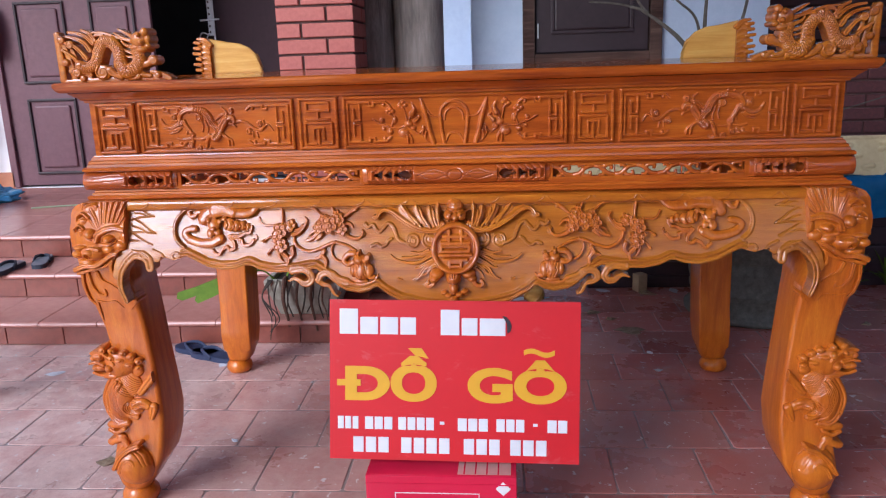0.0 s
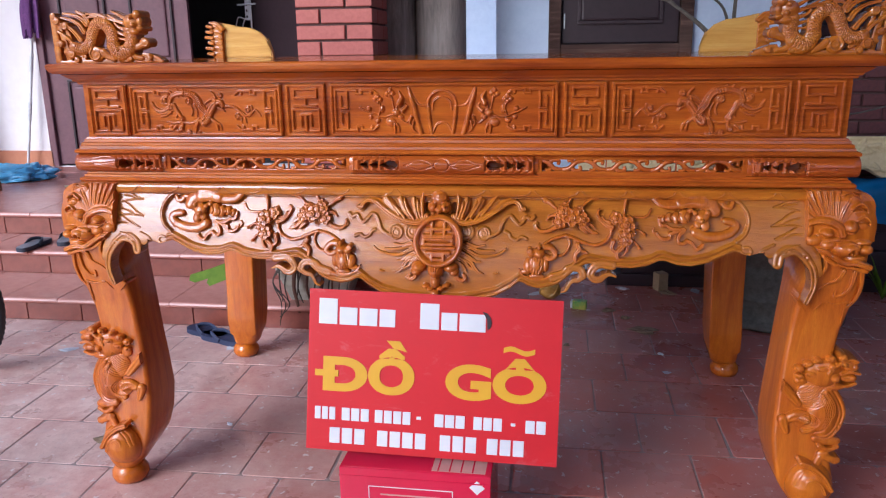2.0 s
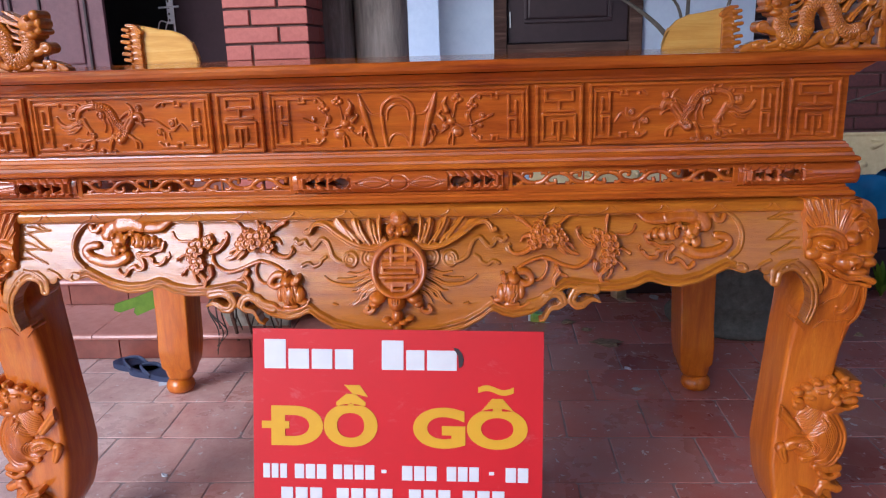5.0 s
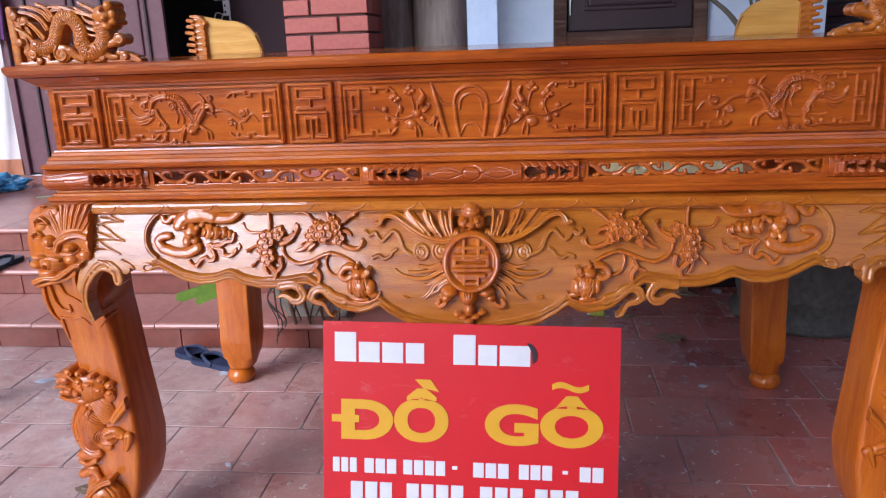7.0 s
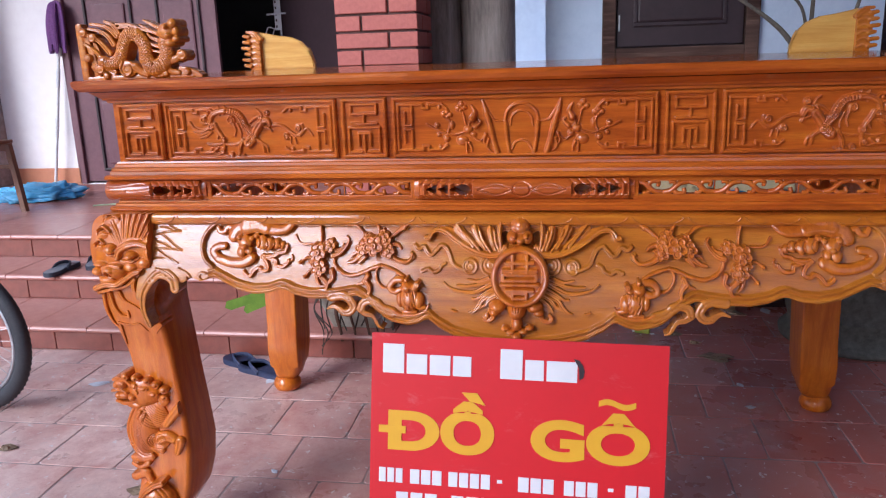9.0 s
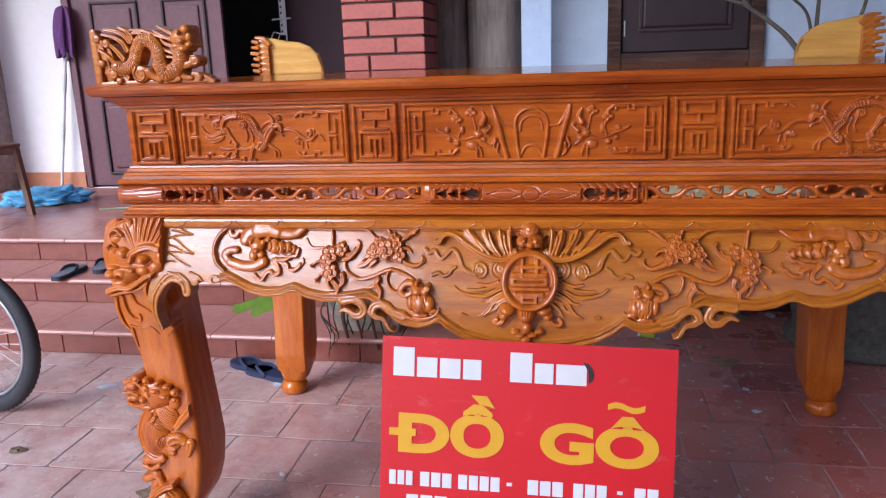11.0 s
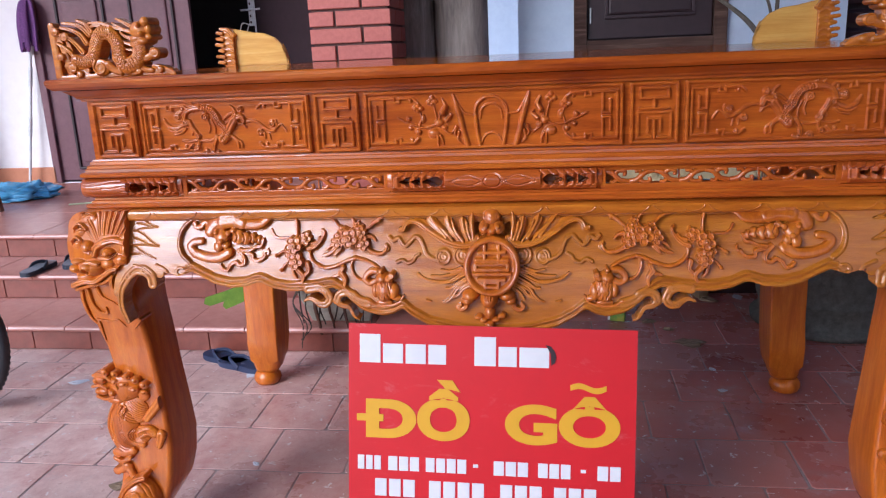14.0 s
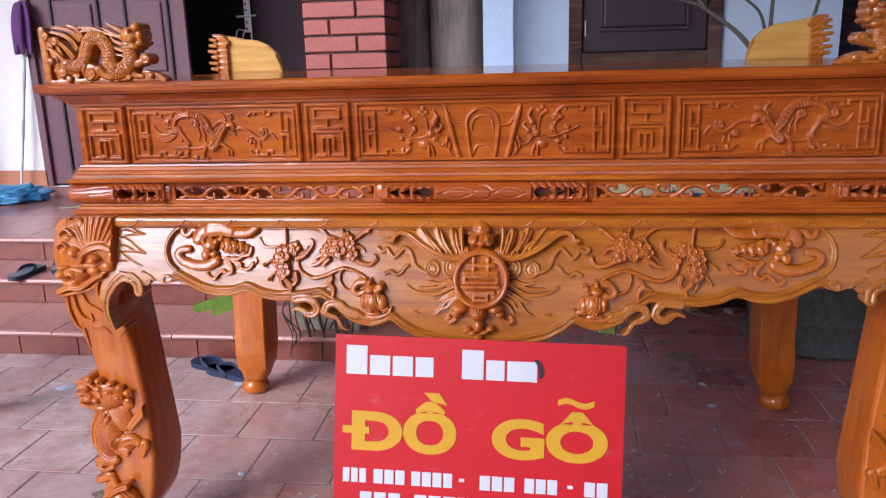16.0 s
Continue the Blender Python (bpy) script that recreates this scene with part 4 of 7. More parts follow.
SPRAY_TWIGS = [
    (0.44, 0.33, 8, (-48.4, 94.8), (-48.0, 92.9), (-47.8, 90.5)),
    (0.41, 0.28, 5, (-53.0, 86.0), (-51.4, 87.0), (-49.6, 86.6)),
    (0.41, 0.30, 5, (-51.7, 82.7), (-50.7, 84.0), (-49.5, 84.8)),
    (0.47, 0.33, 8, (-41.2, 94.7), (-39.4, 94.4), (-37.8, 93.1), (-36.5, 91.8)),
    (0.47, 0.36, 8, (-34.7, 95.4), (-33.9, 94.0), (-33.4, 92.3)),
    (0.50, 0.36, 8, (-26.8, 94.7), (-28.6, 93.7), (-30.4, 92.2)),
    (0.41, 0.33, 8, (-27.5, 93.8), (-28.7, 93.3), (-29.8, 92.3)),
]
SPRAY_LEAVES = [
    (0.69, 0.30, 9, (-44.8, 87.7), (-43.3, 88.2), (-41.8, 89.6), (-41.1, 91.2), (-41.7, 91.9)),
    (0.55, 0.28, 9, (-44.1, 88.8), (-42.9, 89.2), (-42.3, 90.2)),
    (0.69, 0.30, 9, (-47.5, 82.8), (-46.1, 81.4), (-46.5, 79.9), (-48.1, 79.8)),
    (0.69, 0.41, 9, (-45.1, 84.2), (-44.8, 82.5), (-46.2, 81.1)),
    (0.55, 0.28, 9, (-48.9, 83.4), (-48.5, 81.7), (-47.7, 80.8)),
]
SPRAY_SPRIGS = [
    (0.76, 0.36, 9, (-37.7, 88.2), (-39.5, 86.6), (-41.1, 86.1)),
    (0.55, 0.28, 9, (-38.2, 88.7), (-39.5, 88.2), (-40.3, 87.4)),
    (0.62, 0.33, 9, (-36.9, 87.6), (-38.4, 86.1)),
    (0.69, 0.28, 9, (-31.2, 88.1), (-29.1, 86.8), (-27.0, 86.4), (-25.7, 87.1), (-25.3, 88.2)),
    (0.55, 0.28, 9, (-30.2, 90.4), (-28.9, 90.1), (-28.1, 89.2)),
    (0.69, 0.36, 9, (-36.1, 83.3), (-37.0, 81.9), (-38.5, 81.3)),
    (0.69, 0.33, 9, (-36.7, 82.2), (-35.6, 80.8), (-35.7, 79.2), (-36.7, 78.9)),
]
BLOSSOMS = [
    (-48.4, 88.7, 1.66, 1.66, 36, 0),
    (-45.6, 90.1, 1.24, 1.24, 30, 0),
    (-48.0, 85.0, 1.52, 1.38, 30, 0),
    (-49.5, 86.4, 0.97, 0.97, 24, 0),
    (-34.6, 90.3, 1.79, 1.79, 40, 0),
    (-37.3, 89.7, 1.38, 1.38, 32, 0),
    (-32.0, 91.5, 1.24, 1.24, 34, 0),
    (-31.3, 89.0, 1.38, 1.38, 30, 0),
    (-32.8, 92.8, 0.83, 0.83, 26, 0),
    (-36.5, 91.7, 0.97, 0.97, 26, 0),
]
SQUIRREL = [
    (-25.7, 78.4, 2.35, 3.04, 26, 8),
    (-26.2, 81.2, 1.66, 1.38, 26, 16),
    (-24.4, 81.2, 1.10, 0.97, 20, 22),
    (-26.3, 83.0, 0.55, 0.62, 10, 34),
    (-23.8, 82.0, 0.76, 0.76, 10, 34),
    (-23.6, 78.0, 1.38, 1.93, 18, 10),
    (-25.8, 75.4, 2.07, 0.69, 10, 10),
    (-22.9, 76.4, 1.38, 0.69, 10, 10),
    (-28.0, 78.3, 0.97, 1.93, 18, 8),
]
SQUIRREL_TAIL = [
    (0.69, 0.83, 12, (-27.8, 80.5), (-29.3, 79.9), (-30.5, 80.9), (-29.4, 82.5), (-27.7, 82.7)),
    (0.41, 0.55, 18, (-25.1, 79.6), (-26.3, 78.2), (-26.1, 76.4)),
    (0.41, 0.28, 10, (-29.8, 75.7), (-28.2, 74.8), (-25.4, 74.5), (-22.3, 75.4), (-21.2, 76.9)),
]
RIBBON = [
    (0.50, 0.41, 4, (-24.8, 89.9), (-24.0, 89.2), (-22.7, 89.7), (-21.8, 88.5), (-20.8, 88.0), (-19.6, 89.1), (-18.6, 90.0), (-17.3, 89.4), (-16.5, 87.9), (-15.8, 86.2), (-14.2, 85.1), (-12.9, 84.8)),
    (0.41, 0.33, 3, (-23.0, 84.3), (-21.6, 84.8), (-20.3, 84.1), (-18.9, 84.7), (-18.4, 85.6), (-17.5, 86.1)),
    (0.41, 0.41, 4, (-25.9, 86.8), (-25.1, 87.4), (-25.6, 88.2)),
]
WING_RIM = [
    (0.55, 0.62, 15, (-22.3, 91.9), (-21.4, 91.9), (-20.9, 92.9), (-19.7, 93.6), (-17.7, 93.2), (-15.6, 91.8)),
    (0.62, 0.76, 16, (-15.6, 91.8), (-13.2, 90.3), (-10.6, 89.0), (-8.0, 88.3), (-5.6, 88.3), (-4.0, 89.1), (-3.6, 89.9)),
]
WING_WEB = [
    (0.83, 0.55, 7, (-18.4, 93.6), (-15.5, 92.9), (-12.6, 90.7)),
    (1.10, 0.83, 8, (-14.8, 94.0), (-12.9, 92.0), (-10.3, 89.8)),
    (1.10, 0.83, 9, (-10.7, 93.8), (-9.7, 91.7), (-7.9, 89.5)),
    (0.97, 0.83, 10, (-7.1, 93.5), (-6.6, 91.4), (-5.6, 89.2)),
    (0.69, 0.69, 11, (-4.9, 94.4), (-5.0, 91.9), (-4.5, 89.5)),
]
WING_QUILLS = [
    (0.30, 0.33, 17, (-15.0, 94.9), (-13.4, 92.9), (-11.0, 90.1)),
    (0.30, 0.33, 17, (-13.8, 93.5), (-11.8, 91.8), (-9.5, 89.4)),
    (0.33, 0.33, 18, (-10.8, 94.7), (-10.1, 92.7), (-8.2, 89.8)),
    (0.30, 0.33, 18, (-9.6, 93.5), (-8.7, 91.4), (-6.9, 89.1)),
    (0.33, 0.33, 19, (-7.2, 94.4), (-6.9, 92.5), (-5.8, 89.5)),
    (0.30, 0.33, 19, (-6.1, 93.3), (-5.8, 91.4), (-5.0, 89.5)),
    (0.33, 0.33, 20, (-4.7, 95.4), (-4.9, 93.3), (-4.5, 89.8)),
]
FEATHERS = [
    (0.28, 0.62, 7, (-17.7, 81.9), (-16.1, 80.7), (-13.3, 80.0), (-10.6, 80.0), (-8.3, 81.0), (-6.3, 82.1)),
    (0.28, 0.48, 9, (-14.7, 81.3), (-12.0, 81.3), (-9.3, 81.8), (-6.3, 82.9)),
    (0.28, 0.41, 9, (-12.2, 82.7), (-9.8, 82.4), (-7.4, 83.2)),
    (0.28, 0.69, 8, (-15.8, 75.8), (-13.5, 75.1), (-11.2, 75.5), (-9.6, 76.9), (-8.5, 78.5), (-5.9, 80.0)),
    (0.28, 0.55, 10, (-11.1, 78.5), (-10.0, 78.6), (-8.3, 79.7), (-5.8, 81.0)),
    (0.28, 0.55, 10, (-9.5, 76.4), (-8.1, 77.2), (-7.0, 78.5), (-5.4, 79.5)),
    (0.28, 0.48, 10, (-7.4, 76.0), (-6.5, 77.4), (-4.9, 78.6)),
]
BAT_HEAD = [
    (-0.2, 94.6, 2.35, 1.93, 30, 10),
    (-1.8, 92.3, 1.52, 1.52, 26, 16),
    (1.4, 92.2, 1.52, 1.52, 26, 16),
    (0.0, 92.0, 1.24, 1.10, 22, 28),
    (-1.4, 92.8, 0.62, 0.55, 8, 44),
    (1.3, 92.8, 0.62, 0.55, 8, 44),
    (-0.2, 90.5, 1.24, 0.83, 18, 16),
]
PEACHES = [
    (-0.7, 76.6, 2.21, 2.35, 40, 8),
    (-5.2, 77.3, 2.07, 1.52, 28, 8),
    (-5.9, 76.0, 1.38, 1.10, 22, 8),
    (3.3, 77.3, 2.07, 1.52, 28, 8),
    (4.2, 76.0, 1.38, 1.10, 22, 8),
    (-0.7, 73.4, 1.38, 1.93, 24, 6),
    (-3.3, 72.1, 1.10, 0.69, 14, 8),
    (2.2, 72.4, 1.10, 0.69, 14, 8),
    (-0.8, 70.4, 1.24, 0.97, 18, 8),
    (-2.1, 71.4, 1.10, 0.69, 16, 8),
    (0.7, 71.6, 1.10, 0.69, 16, 8),
]
PEACH_HOOKS = [
    (0.69, 0.48, 10, (-6.4, 75.9), (-6.2, 74.6), (-7.3, 73.8), (-8.2, 74.3), (-7.5, 74.9)),
    (0.69, 0.48, 10, (4.9, 75.8), (5.0, 74.4), (6.3, 73.8), (7.2, 74.4), (6.7, 75.2)),
]
HOOKS = [
    (1.24, 1.10, 0, (-45.0, 78.3), (-42.1, 78.6), (-40.5, 77.9)),
    (1.10, 0.90, 0, (-40.5, 77.9), (-39.5, 76.1), (-40.5, 74.7), (-42.0, 74.7)),
    (0.90, 0.28, 0, (-42.0, 74.7), (-43.1, 75.5), (-44.4, 76.0), (-46.0, 75.4)),
    (1.24, 1.10, 0, (-29.9, 75.0), (-32.4, 75.8), (-33.7, 77.0)),
    (1.10, 0.97, 0, (-33.7, 77.0), (-35.4, 77.6), (-37.1, 77.0), (-37.7, 75.5)),
    (0.90, 0.41, 0, (-37.7, 75.5), (-36.5, 74.5), (-34.8, 74.1), (-33.9, 72.8)),
    (0.55, 0.21, 0, (-33.9, 72.8), (-33.2, 71.6), (-32.1, 71.2)),
]
CORNER_LINES = [
    (0.14, 0.14, 0, (-90.4, 95.6), (-88.5, 95.0), (-86.9, 93.8), (-84.7, 92.9)),
    (0.14, 0.14, 0, (-84.7, 92.9), (-88.1, 92.7), (-91.0, 92.1)),
    (0.14, 0.14, 0, (-90.2, 93.9), (-88.4, 93.7), (-87.0, 93.2)),
    (0.14, 0.14, 0, (-89.8, 92.1), (-88.2, 91.2), (-86.3, 89.7), (-84.2, 88.4)),
    (0.14, 0.14, 0, (-84.2, 88.4), (-88.0, 88.7), (-91.4, 88.6)),
    (0.14, 0.14, 0, (-90.9, 90.4), (-89.0, 89.9), (-87.3, 89.1)),
    (0.14, 0.14, 0, (-90.3, 88.3), (-88.5, 87.1), (-86.8, 86.2), (-85.1, 85.3)),
    (0.14, 0.14, 0, (-85.1, 85.3), (-87.8, 84.8), (-90.4, 84.5)),
    (0.14, 0.14, 0, (-91.5, 86.5), (-89.5, 86.5), (-87.8, 85.7)),
]
BRACKET_SCROLL = [
    (0.70, 1.15, 0, (-93.2, 69.6), (-94.6, 73.4), (-94.4, 77.6), (-92.4, 81.0)),
    (1.15, 1.35, 0, (-92.4, 81.0), (-90.2, 82.6), (-87.9, 82.5)),
    (1.35, 1.30, 0, (-87.9, 82.5), (-86.2, 81.2), (-85.7, 79.2)),
]
BRACKET_FILL = [
    (1.3, 1.9, 0, (-95.6, 77.0), (-94.6, 80.6), (-93.0, 83.0)),
    (1.9, 1.9, 0, (-93.0, 83.0), (-90.0, 84.6), (-87.0, 84.4)),
    (1.9, 1.3, 0, (-87.0, 84.4), (-84.9, 83.4), (-83.9, 81.8)),
]
BRACKET = [
    (0.41, 0.41, 7, (-93.4, 83.7), (-90.0, 83.6), (-87.1, 82.4), (-85.1, 80.1)),
    (0.35, 0.35, 6, (-84.7, 83.9), (-82.4, 82.8), (-81.1, 81.0), (-79.8, 79.5)),
    (0.41, 0.28, 6, (-77.0, 81.6), (-78.3, 81.2), (-79.3, 82.1), (-78.7, 83.1), (-77.5, 83.1)),
]


def blossom(r, cx, cz, size, high):
    """Five round petals about a raised eye."""
    for j in range(5):
        t = 2 * math.pi * j / 5 + 0.3 + 9 * cx
        r.dome(cx + 0.64 * size * math.cos(t), cz + 0.64 * size * math.sin(t), 0.46 * size, 0.46 * size, 0.1 * high, 0, 0.58 * high, False)
        r.ring(cx + 0.64 * size * math.cos(t), cz + 0.64 * size * math.sin(t), 0.38 * size, 0.11 * size, 0.09 * high, 0.68 * high, False)
    r.dome(cx, cz, 0.8 * size, 0.8 * size, 0.2 * high, 0, 0.4 * high, False)
    r.ring(cx, cz, 0.3 * size, 0.1 * size, 0.1 * high, 0.8 * high, False)
    r.dome(cx, cz, 0.2 * size, 0.2 * size, 0.12 * high, 0, 0.84 * high, False)


def balls(r, rows, lower=1.0):
    for x, z, rx, rz, high, up in rows:
        r.dome(x / 100, z / 100, rx / 100, rz / 100, lower * high / 1000, 0, lower * up / 1000, False)


def carve_bat(r):
    r.strokes(BAT_TAIL, 1.0, 0.0, False, 0.3)
    r.strokes(BAT_WING, 0.6, 0.0, False, 0.0, 1.35)
    balls(r, BAT_BODY, 0.8)
    for k in range(4):
        x, z, q = BAT_BODY[k][0] / 100, BAT_BODY[k][1] / 100, BAT_BODY[k][3] / 100
        r.engrave([(x - 0.5 * q, z + 0.8 * q), (x - 0.1 * q, z), (x - 0.5 * q, z - 0.8 * q)], 0.0016, 0.006)


def carve_spray(r):
    r.strokes(SPRAY_STEMS, 1.4, 0.0, False, 0.0)
    r.strokes(SPRAY_TWIGS, 1.5, 0.0, False, 0.0)
    r.strokes(SPRAY_LEAVES, 1.1, 0.0, False, 0.25)
    r.strokes(SPRAY_SPRIGS, 1.1, 0.0, False, 0.25)
    for x, z, q, _, high, _ in BLOSSOMS:
        blossom(r, x / 100, z / 100, 1.2 * q / 100, high / 1000)
    for row in SPRAY_TWIGS:
        x, z = row[3]
        r.dome(x / 100, z / 100, 0.0056, 0.0056, 0.013, 0, 0.003, False)


def carve_squirrel(r):
    r.strokes(SQUIRREL_TAIL, 1.0, 0.0, False, 0.0)
    balls(r, SQUIRREL, 0.8)
    x, z = SQUIRREL[4][0] / 100, SQUIRREL[4][1] / 100
    r.ring(x, z, 0.005, 0.002, 0.004, 0.031, False)
    x, z = SQUIRREL[0][0] / 100, SQUIRREL[0][1] / 100
    for k in range(9):
        a = 0.7 * k
        cx, cz = x + 0.012 * math.cos(a), z + 0.02 * math.sin(a)
        r.engrave([(cx, cz + 0.005), (cx + 0.001, cz), (cx + 0.003, cz - 0.006)], 0.0012, 0.003)


def carve_wing(r):
    r.strokes(WING_WEB, 0.5, 0.0, False, 0.0)
    r.strokes(WING_QUILLS, 1.0, 0.0, False, 0.0)
    r.strokes(WING_RIM, 0.9, 0.0, False, 0.35)


def carve_feathers(r):
    r.strokes(FEATHERS, 0.9, 0.0, False, 0.5)


xs = np.linspace(-0.933, 0.933, 1240)
low_edge = np.interp(np.abs(xs), AX, AZ)
soft = np.convolve(np.pad(low_edge, 4, "edge"), np.array([1, 3, 5, 6, 6, 6, 5, 3, 1]) / 36, "valid")
rows = np.linspace(0, 1, 165)
AXX = np.repeat(xs[:, None], len(rows), 1)
AZZ = 0.947 + (soft[:, None] - 0.947) * rows[None, :]
apron = Relief(AXX, AZZ)
edge = AZZ - soft[:, None]
rim = np.array(CARTOUCHE[0][3:]) / 100
side_line = np.interp(AZZ, rim[:, 1], -rim[:, 0])
field = (np.abs(AXX) < side_line) & (edge > 0.022) & (AZZ < 0.9415)
apron.h = np.where(field, 0.0, 0.0095)
banded = np.abs(AXX) < 0.77
apron.h += 0.0035 * np.exp(-((edge - 0.0055) / 0.0026) ** 2) * banded
apron.h -= 0.003 * np.exp(-((edge - 0.0105) / 0.0016) ** 2) * banded
apron.h += 0.004 * np.exp(-((edge - 0.0185) / 0.0026) ** 2) * banded
apron.strokes(CARTOUCHE, 0.9, 0.0095, True, 0.0)
apron.strokes(RIBBON, 1.2, 0.0, True, 0.35)
apron.strokes(BRACKET, 0.75, 0.006, True, 0.35)
for r0, r1, up, *pts in CORNER_LINES:
    for s in (1, -1):
        line = curve_points([(s * x / 100, z / 100) for x, z in pts], 10)
        near = apron._near((line[:, 0].min() + line[:, 0].max()) / 2, 0.04)
        d = np.min([np.hypot(AXX[near] - x, AZZ[near] - z) for x, z in line], axis=0)
        apron.h[near] -= 0.0042 * np.exp(-((d / 0.0015) ** 2))
# coins behind the roundel
for x, z, r in ((-0.117, 0.855, 0.018), (-0.07, 0.858, 0.023)):
    apron.dome(x, z, r, r, 0.006)
    apron.ring(x, z, r * 0.88, 0.0028, 0.005, 0.003)
    apron.spiral(x, z, r * 0.6, 0.0022, 1.4, 0.005, 1.3, 2.0)
# pierced shadows beside the bat's head
hole = np.hypot((np.abs(AXX) - 0.038) / 0.0125, (AZZ - 0.913) / 0.0165) < 1
apron.h[hole] = -0.016
part("apron", apron.mesh("apron", apron_y, 0.028), APRON_WOOD, table, "scalloped apron carved with bats, plum blossom and a longevity roundel")


def applied(name, label, x0, x1, z0, z1, carve, material, back=0.003, both=True, least=0.002):
    """Carved work standing on the apron, and its mirror twin."""
    r = Relief(*sheet(x0, x1, z0, z1, 0.0012))
    carve(r)
    me = r.mesh(name, apron_y, back, r.h > least)
    part(name, me, material, table, label)
    if both:
        twin = me.copy()
        twin.transform(Matrix.Diagonal((-1, 1, 1, 1)))
        twin.flip_normals()
        part(name, twin, material, table, label)


applied("carved_bat", "bat with curling wings in high relief", -0.77, -0.49, 0.815, 0.965, carve_bat, CARVE_WOOD)
applied("plum_spray", "plum blossom spray in high relief", -0.535, -0.25, 0.79, 0.962, carve_spray, CARVE_WOOD)
applied("squirrel", "small crouching beast in high relief", -0.31, -0.2, 0.735, 0.86, carve_squirrel, CARVE_WOOD)
applied("bat_wing", "spread bat wing with raised quills", -0.235, -0.02, 0.87, 0.962, carve_wing, GOLD_WOOD)
applied("feather_tuft", "sweeping leaf feathers beside the roundel", -0.18, -0.035, 0.755, 0.86, carve_feathers, GOLD_WOOD)
applied("cloud_hook", "curled cloud hook at the apron's edge", -0.475, -0.26, 0.69, 0.815, lambda r: r.strokes(HOOKS, 0.5, 0.008, False, 0.15), APRON_WOOD, 0.027)



def carve_bracket(r):
    r.strokes(BRACKET_FILL, 0.18, 0.0065, False, 0.0)
    r.strokes(BRACKET_SCROLL, 0.35, 0.0105, False, 0.3)


applied("bracket_scroll", "hooked scroll bracket between apron and leg", -0.98, -0.82, 0.68, 0.87, carve_bracket, APRON_WOOD, 0.03)


def carve_head(r):
    balls(r, BAT_HEAD)
    x, z = BAT_HEAD[0][0] / 100, BAT_HEAD[0][1] / 100
    for k in range(-3, 4):
        r.dome(x + 0.0055 * k, z + 0.004 - 0.0012 * abs(k), 0.0032, 0.0055, 0.004, 0, 0.036 - 0.002 * abs(k), False)
    x, z = BAT_HEAD[6][0] / 100, BAT_HEAD[6][1] / 100
    r.engrave([(x - 0.012, z + 0.004), (x, z + 0.001), (x + 0.012, z + 0.004)], 0.0018, 0.008)


def carve_peaches(r):
    r.strokes(PEACH_HOOKS, 1.0, 0.0, False, 0.2)
    balls(r, PEACHES)
    x, z = PEACHES[0][0] / 100, PEACHES[0][1] / 100
    for k in (-1, 0, 1):
        r.engrave([(x + 0.006 * k, z + 0.02), (x + 0.007 * k, z + 0.01), (x + 0.006 * k, z + 0.003)], 0.0014, 0.005)


applied("bat_head", "bat head with domed brow above the roundel", -0.045, 0.045, 0.885, 0.965, carve_head, CARVE_WOOD, both=False)
applied("peach_spray", "three peaches with curled leaves under the roundel", -0.1, 0.1, 0.69, 0.8, carve_peaches, CARVE_WOOD, both=False)
RZ = 0.841


def carve_roundel(r):
    d = np.hypot(r.x, r.z - RZ)
    r.h = np.where(d < 0.065, 0.03, 0.0)
    r.ring(0, RZ, 0.0585, 0.0075, 0.014, 0.032, False)
    for pts in ([(-12, 33), (-12, 9)], [(12, 33), (12, 9)], [(-22, 22), (22, 22)], [(-27, 10), (27, 10)], [(-27, 4), (27, 4), (27, -5), (-27, -5), (-27, 4)], [(-31, -12), (31, -12)], [(-22, -21), (22, -21)], [(-11, -25), (11, -25), (11, -33), (-11, -33), (-11, -25)]):
        r.path([(0.00137 * x, RZ + 0.00137 * z) for x, z in pts], 0.0044, 0.011, 0.03)


applied("roundel", "round longevity medallion with a squared character", -0.068, 0.068, RZ - 0.068, RZ + 0.068, carve_roundel, CARVE_WOOD, 0.003, False, 0.01)
for s in (-1, 1):
    part("side_apron", box(*sorted((s * 0.99, s * 1.015)), 0.1, DEPTH - 0.1, 0.8, 0.972, 0.006), GOLD_WOOD, table)
part("back_apron", box(-0.95, 0.95, DEPTH - 0.03, DEPTH, 0.91, 0.972, 0.006), GOLD_WOOD, table)
for y0, y1 in ((0.0, 0.07), (DEPTH - 0.09, DEPTH - 0.031)):
    part("frame_rail", box(-1.0, 1.0, y0, y1, 0.946, 0.9725), LEG_WOOD, table)
for s in (-1, 1):
    part("frame_rail", box(*sorted((s * 0.93, s * 0.989)), 0.071, DEPTH - 0.091, 0.946, 0.9725), LEG_WOOD, table)

# legs
LZ = np.array([0.05, 0.06, 0.07, 0.1, 0.16, 0.22, 0.3, 0.4, 0.5, 0.6, 0.7, 0.78, 0.84, 0.9, 0.95, 0.972])
LIN = np.array([0.995, 0.988, 0.98, 0.96, 0.925, 0.91, 0.902, 0.906, 0.912, 0.918, 0.926, 0.93, 0.928, 0.922, 0.92, 0.92])
LOUT = np.array([1.065, 1.07, 1.074, 1.08, 1.075, 1.06, 1.045, 1.035, 1.035, 1.045, 1.065, 1.078, 1.082, 1.075, 1.06, 1.045])
LFRONT = np.array([-0.02, -0.026, -0.03, -0.038, -0.045, -0.045, -0.04, -0.034, -0.034, -0.042, -0.06, -0.072, -0.074, -0.066, -0.056, -0.045])
LBACK = np.array([0.05, 0.056, 0.062, 0.08, 0.115, 0.125, 0.128, 0.12, 0.112, 0.108, 0.105, 0.105, 0.105, 0.105, 0.105, 0.105])


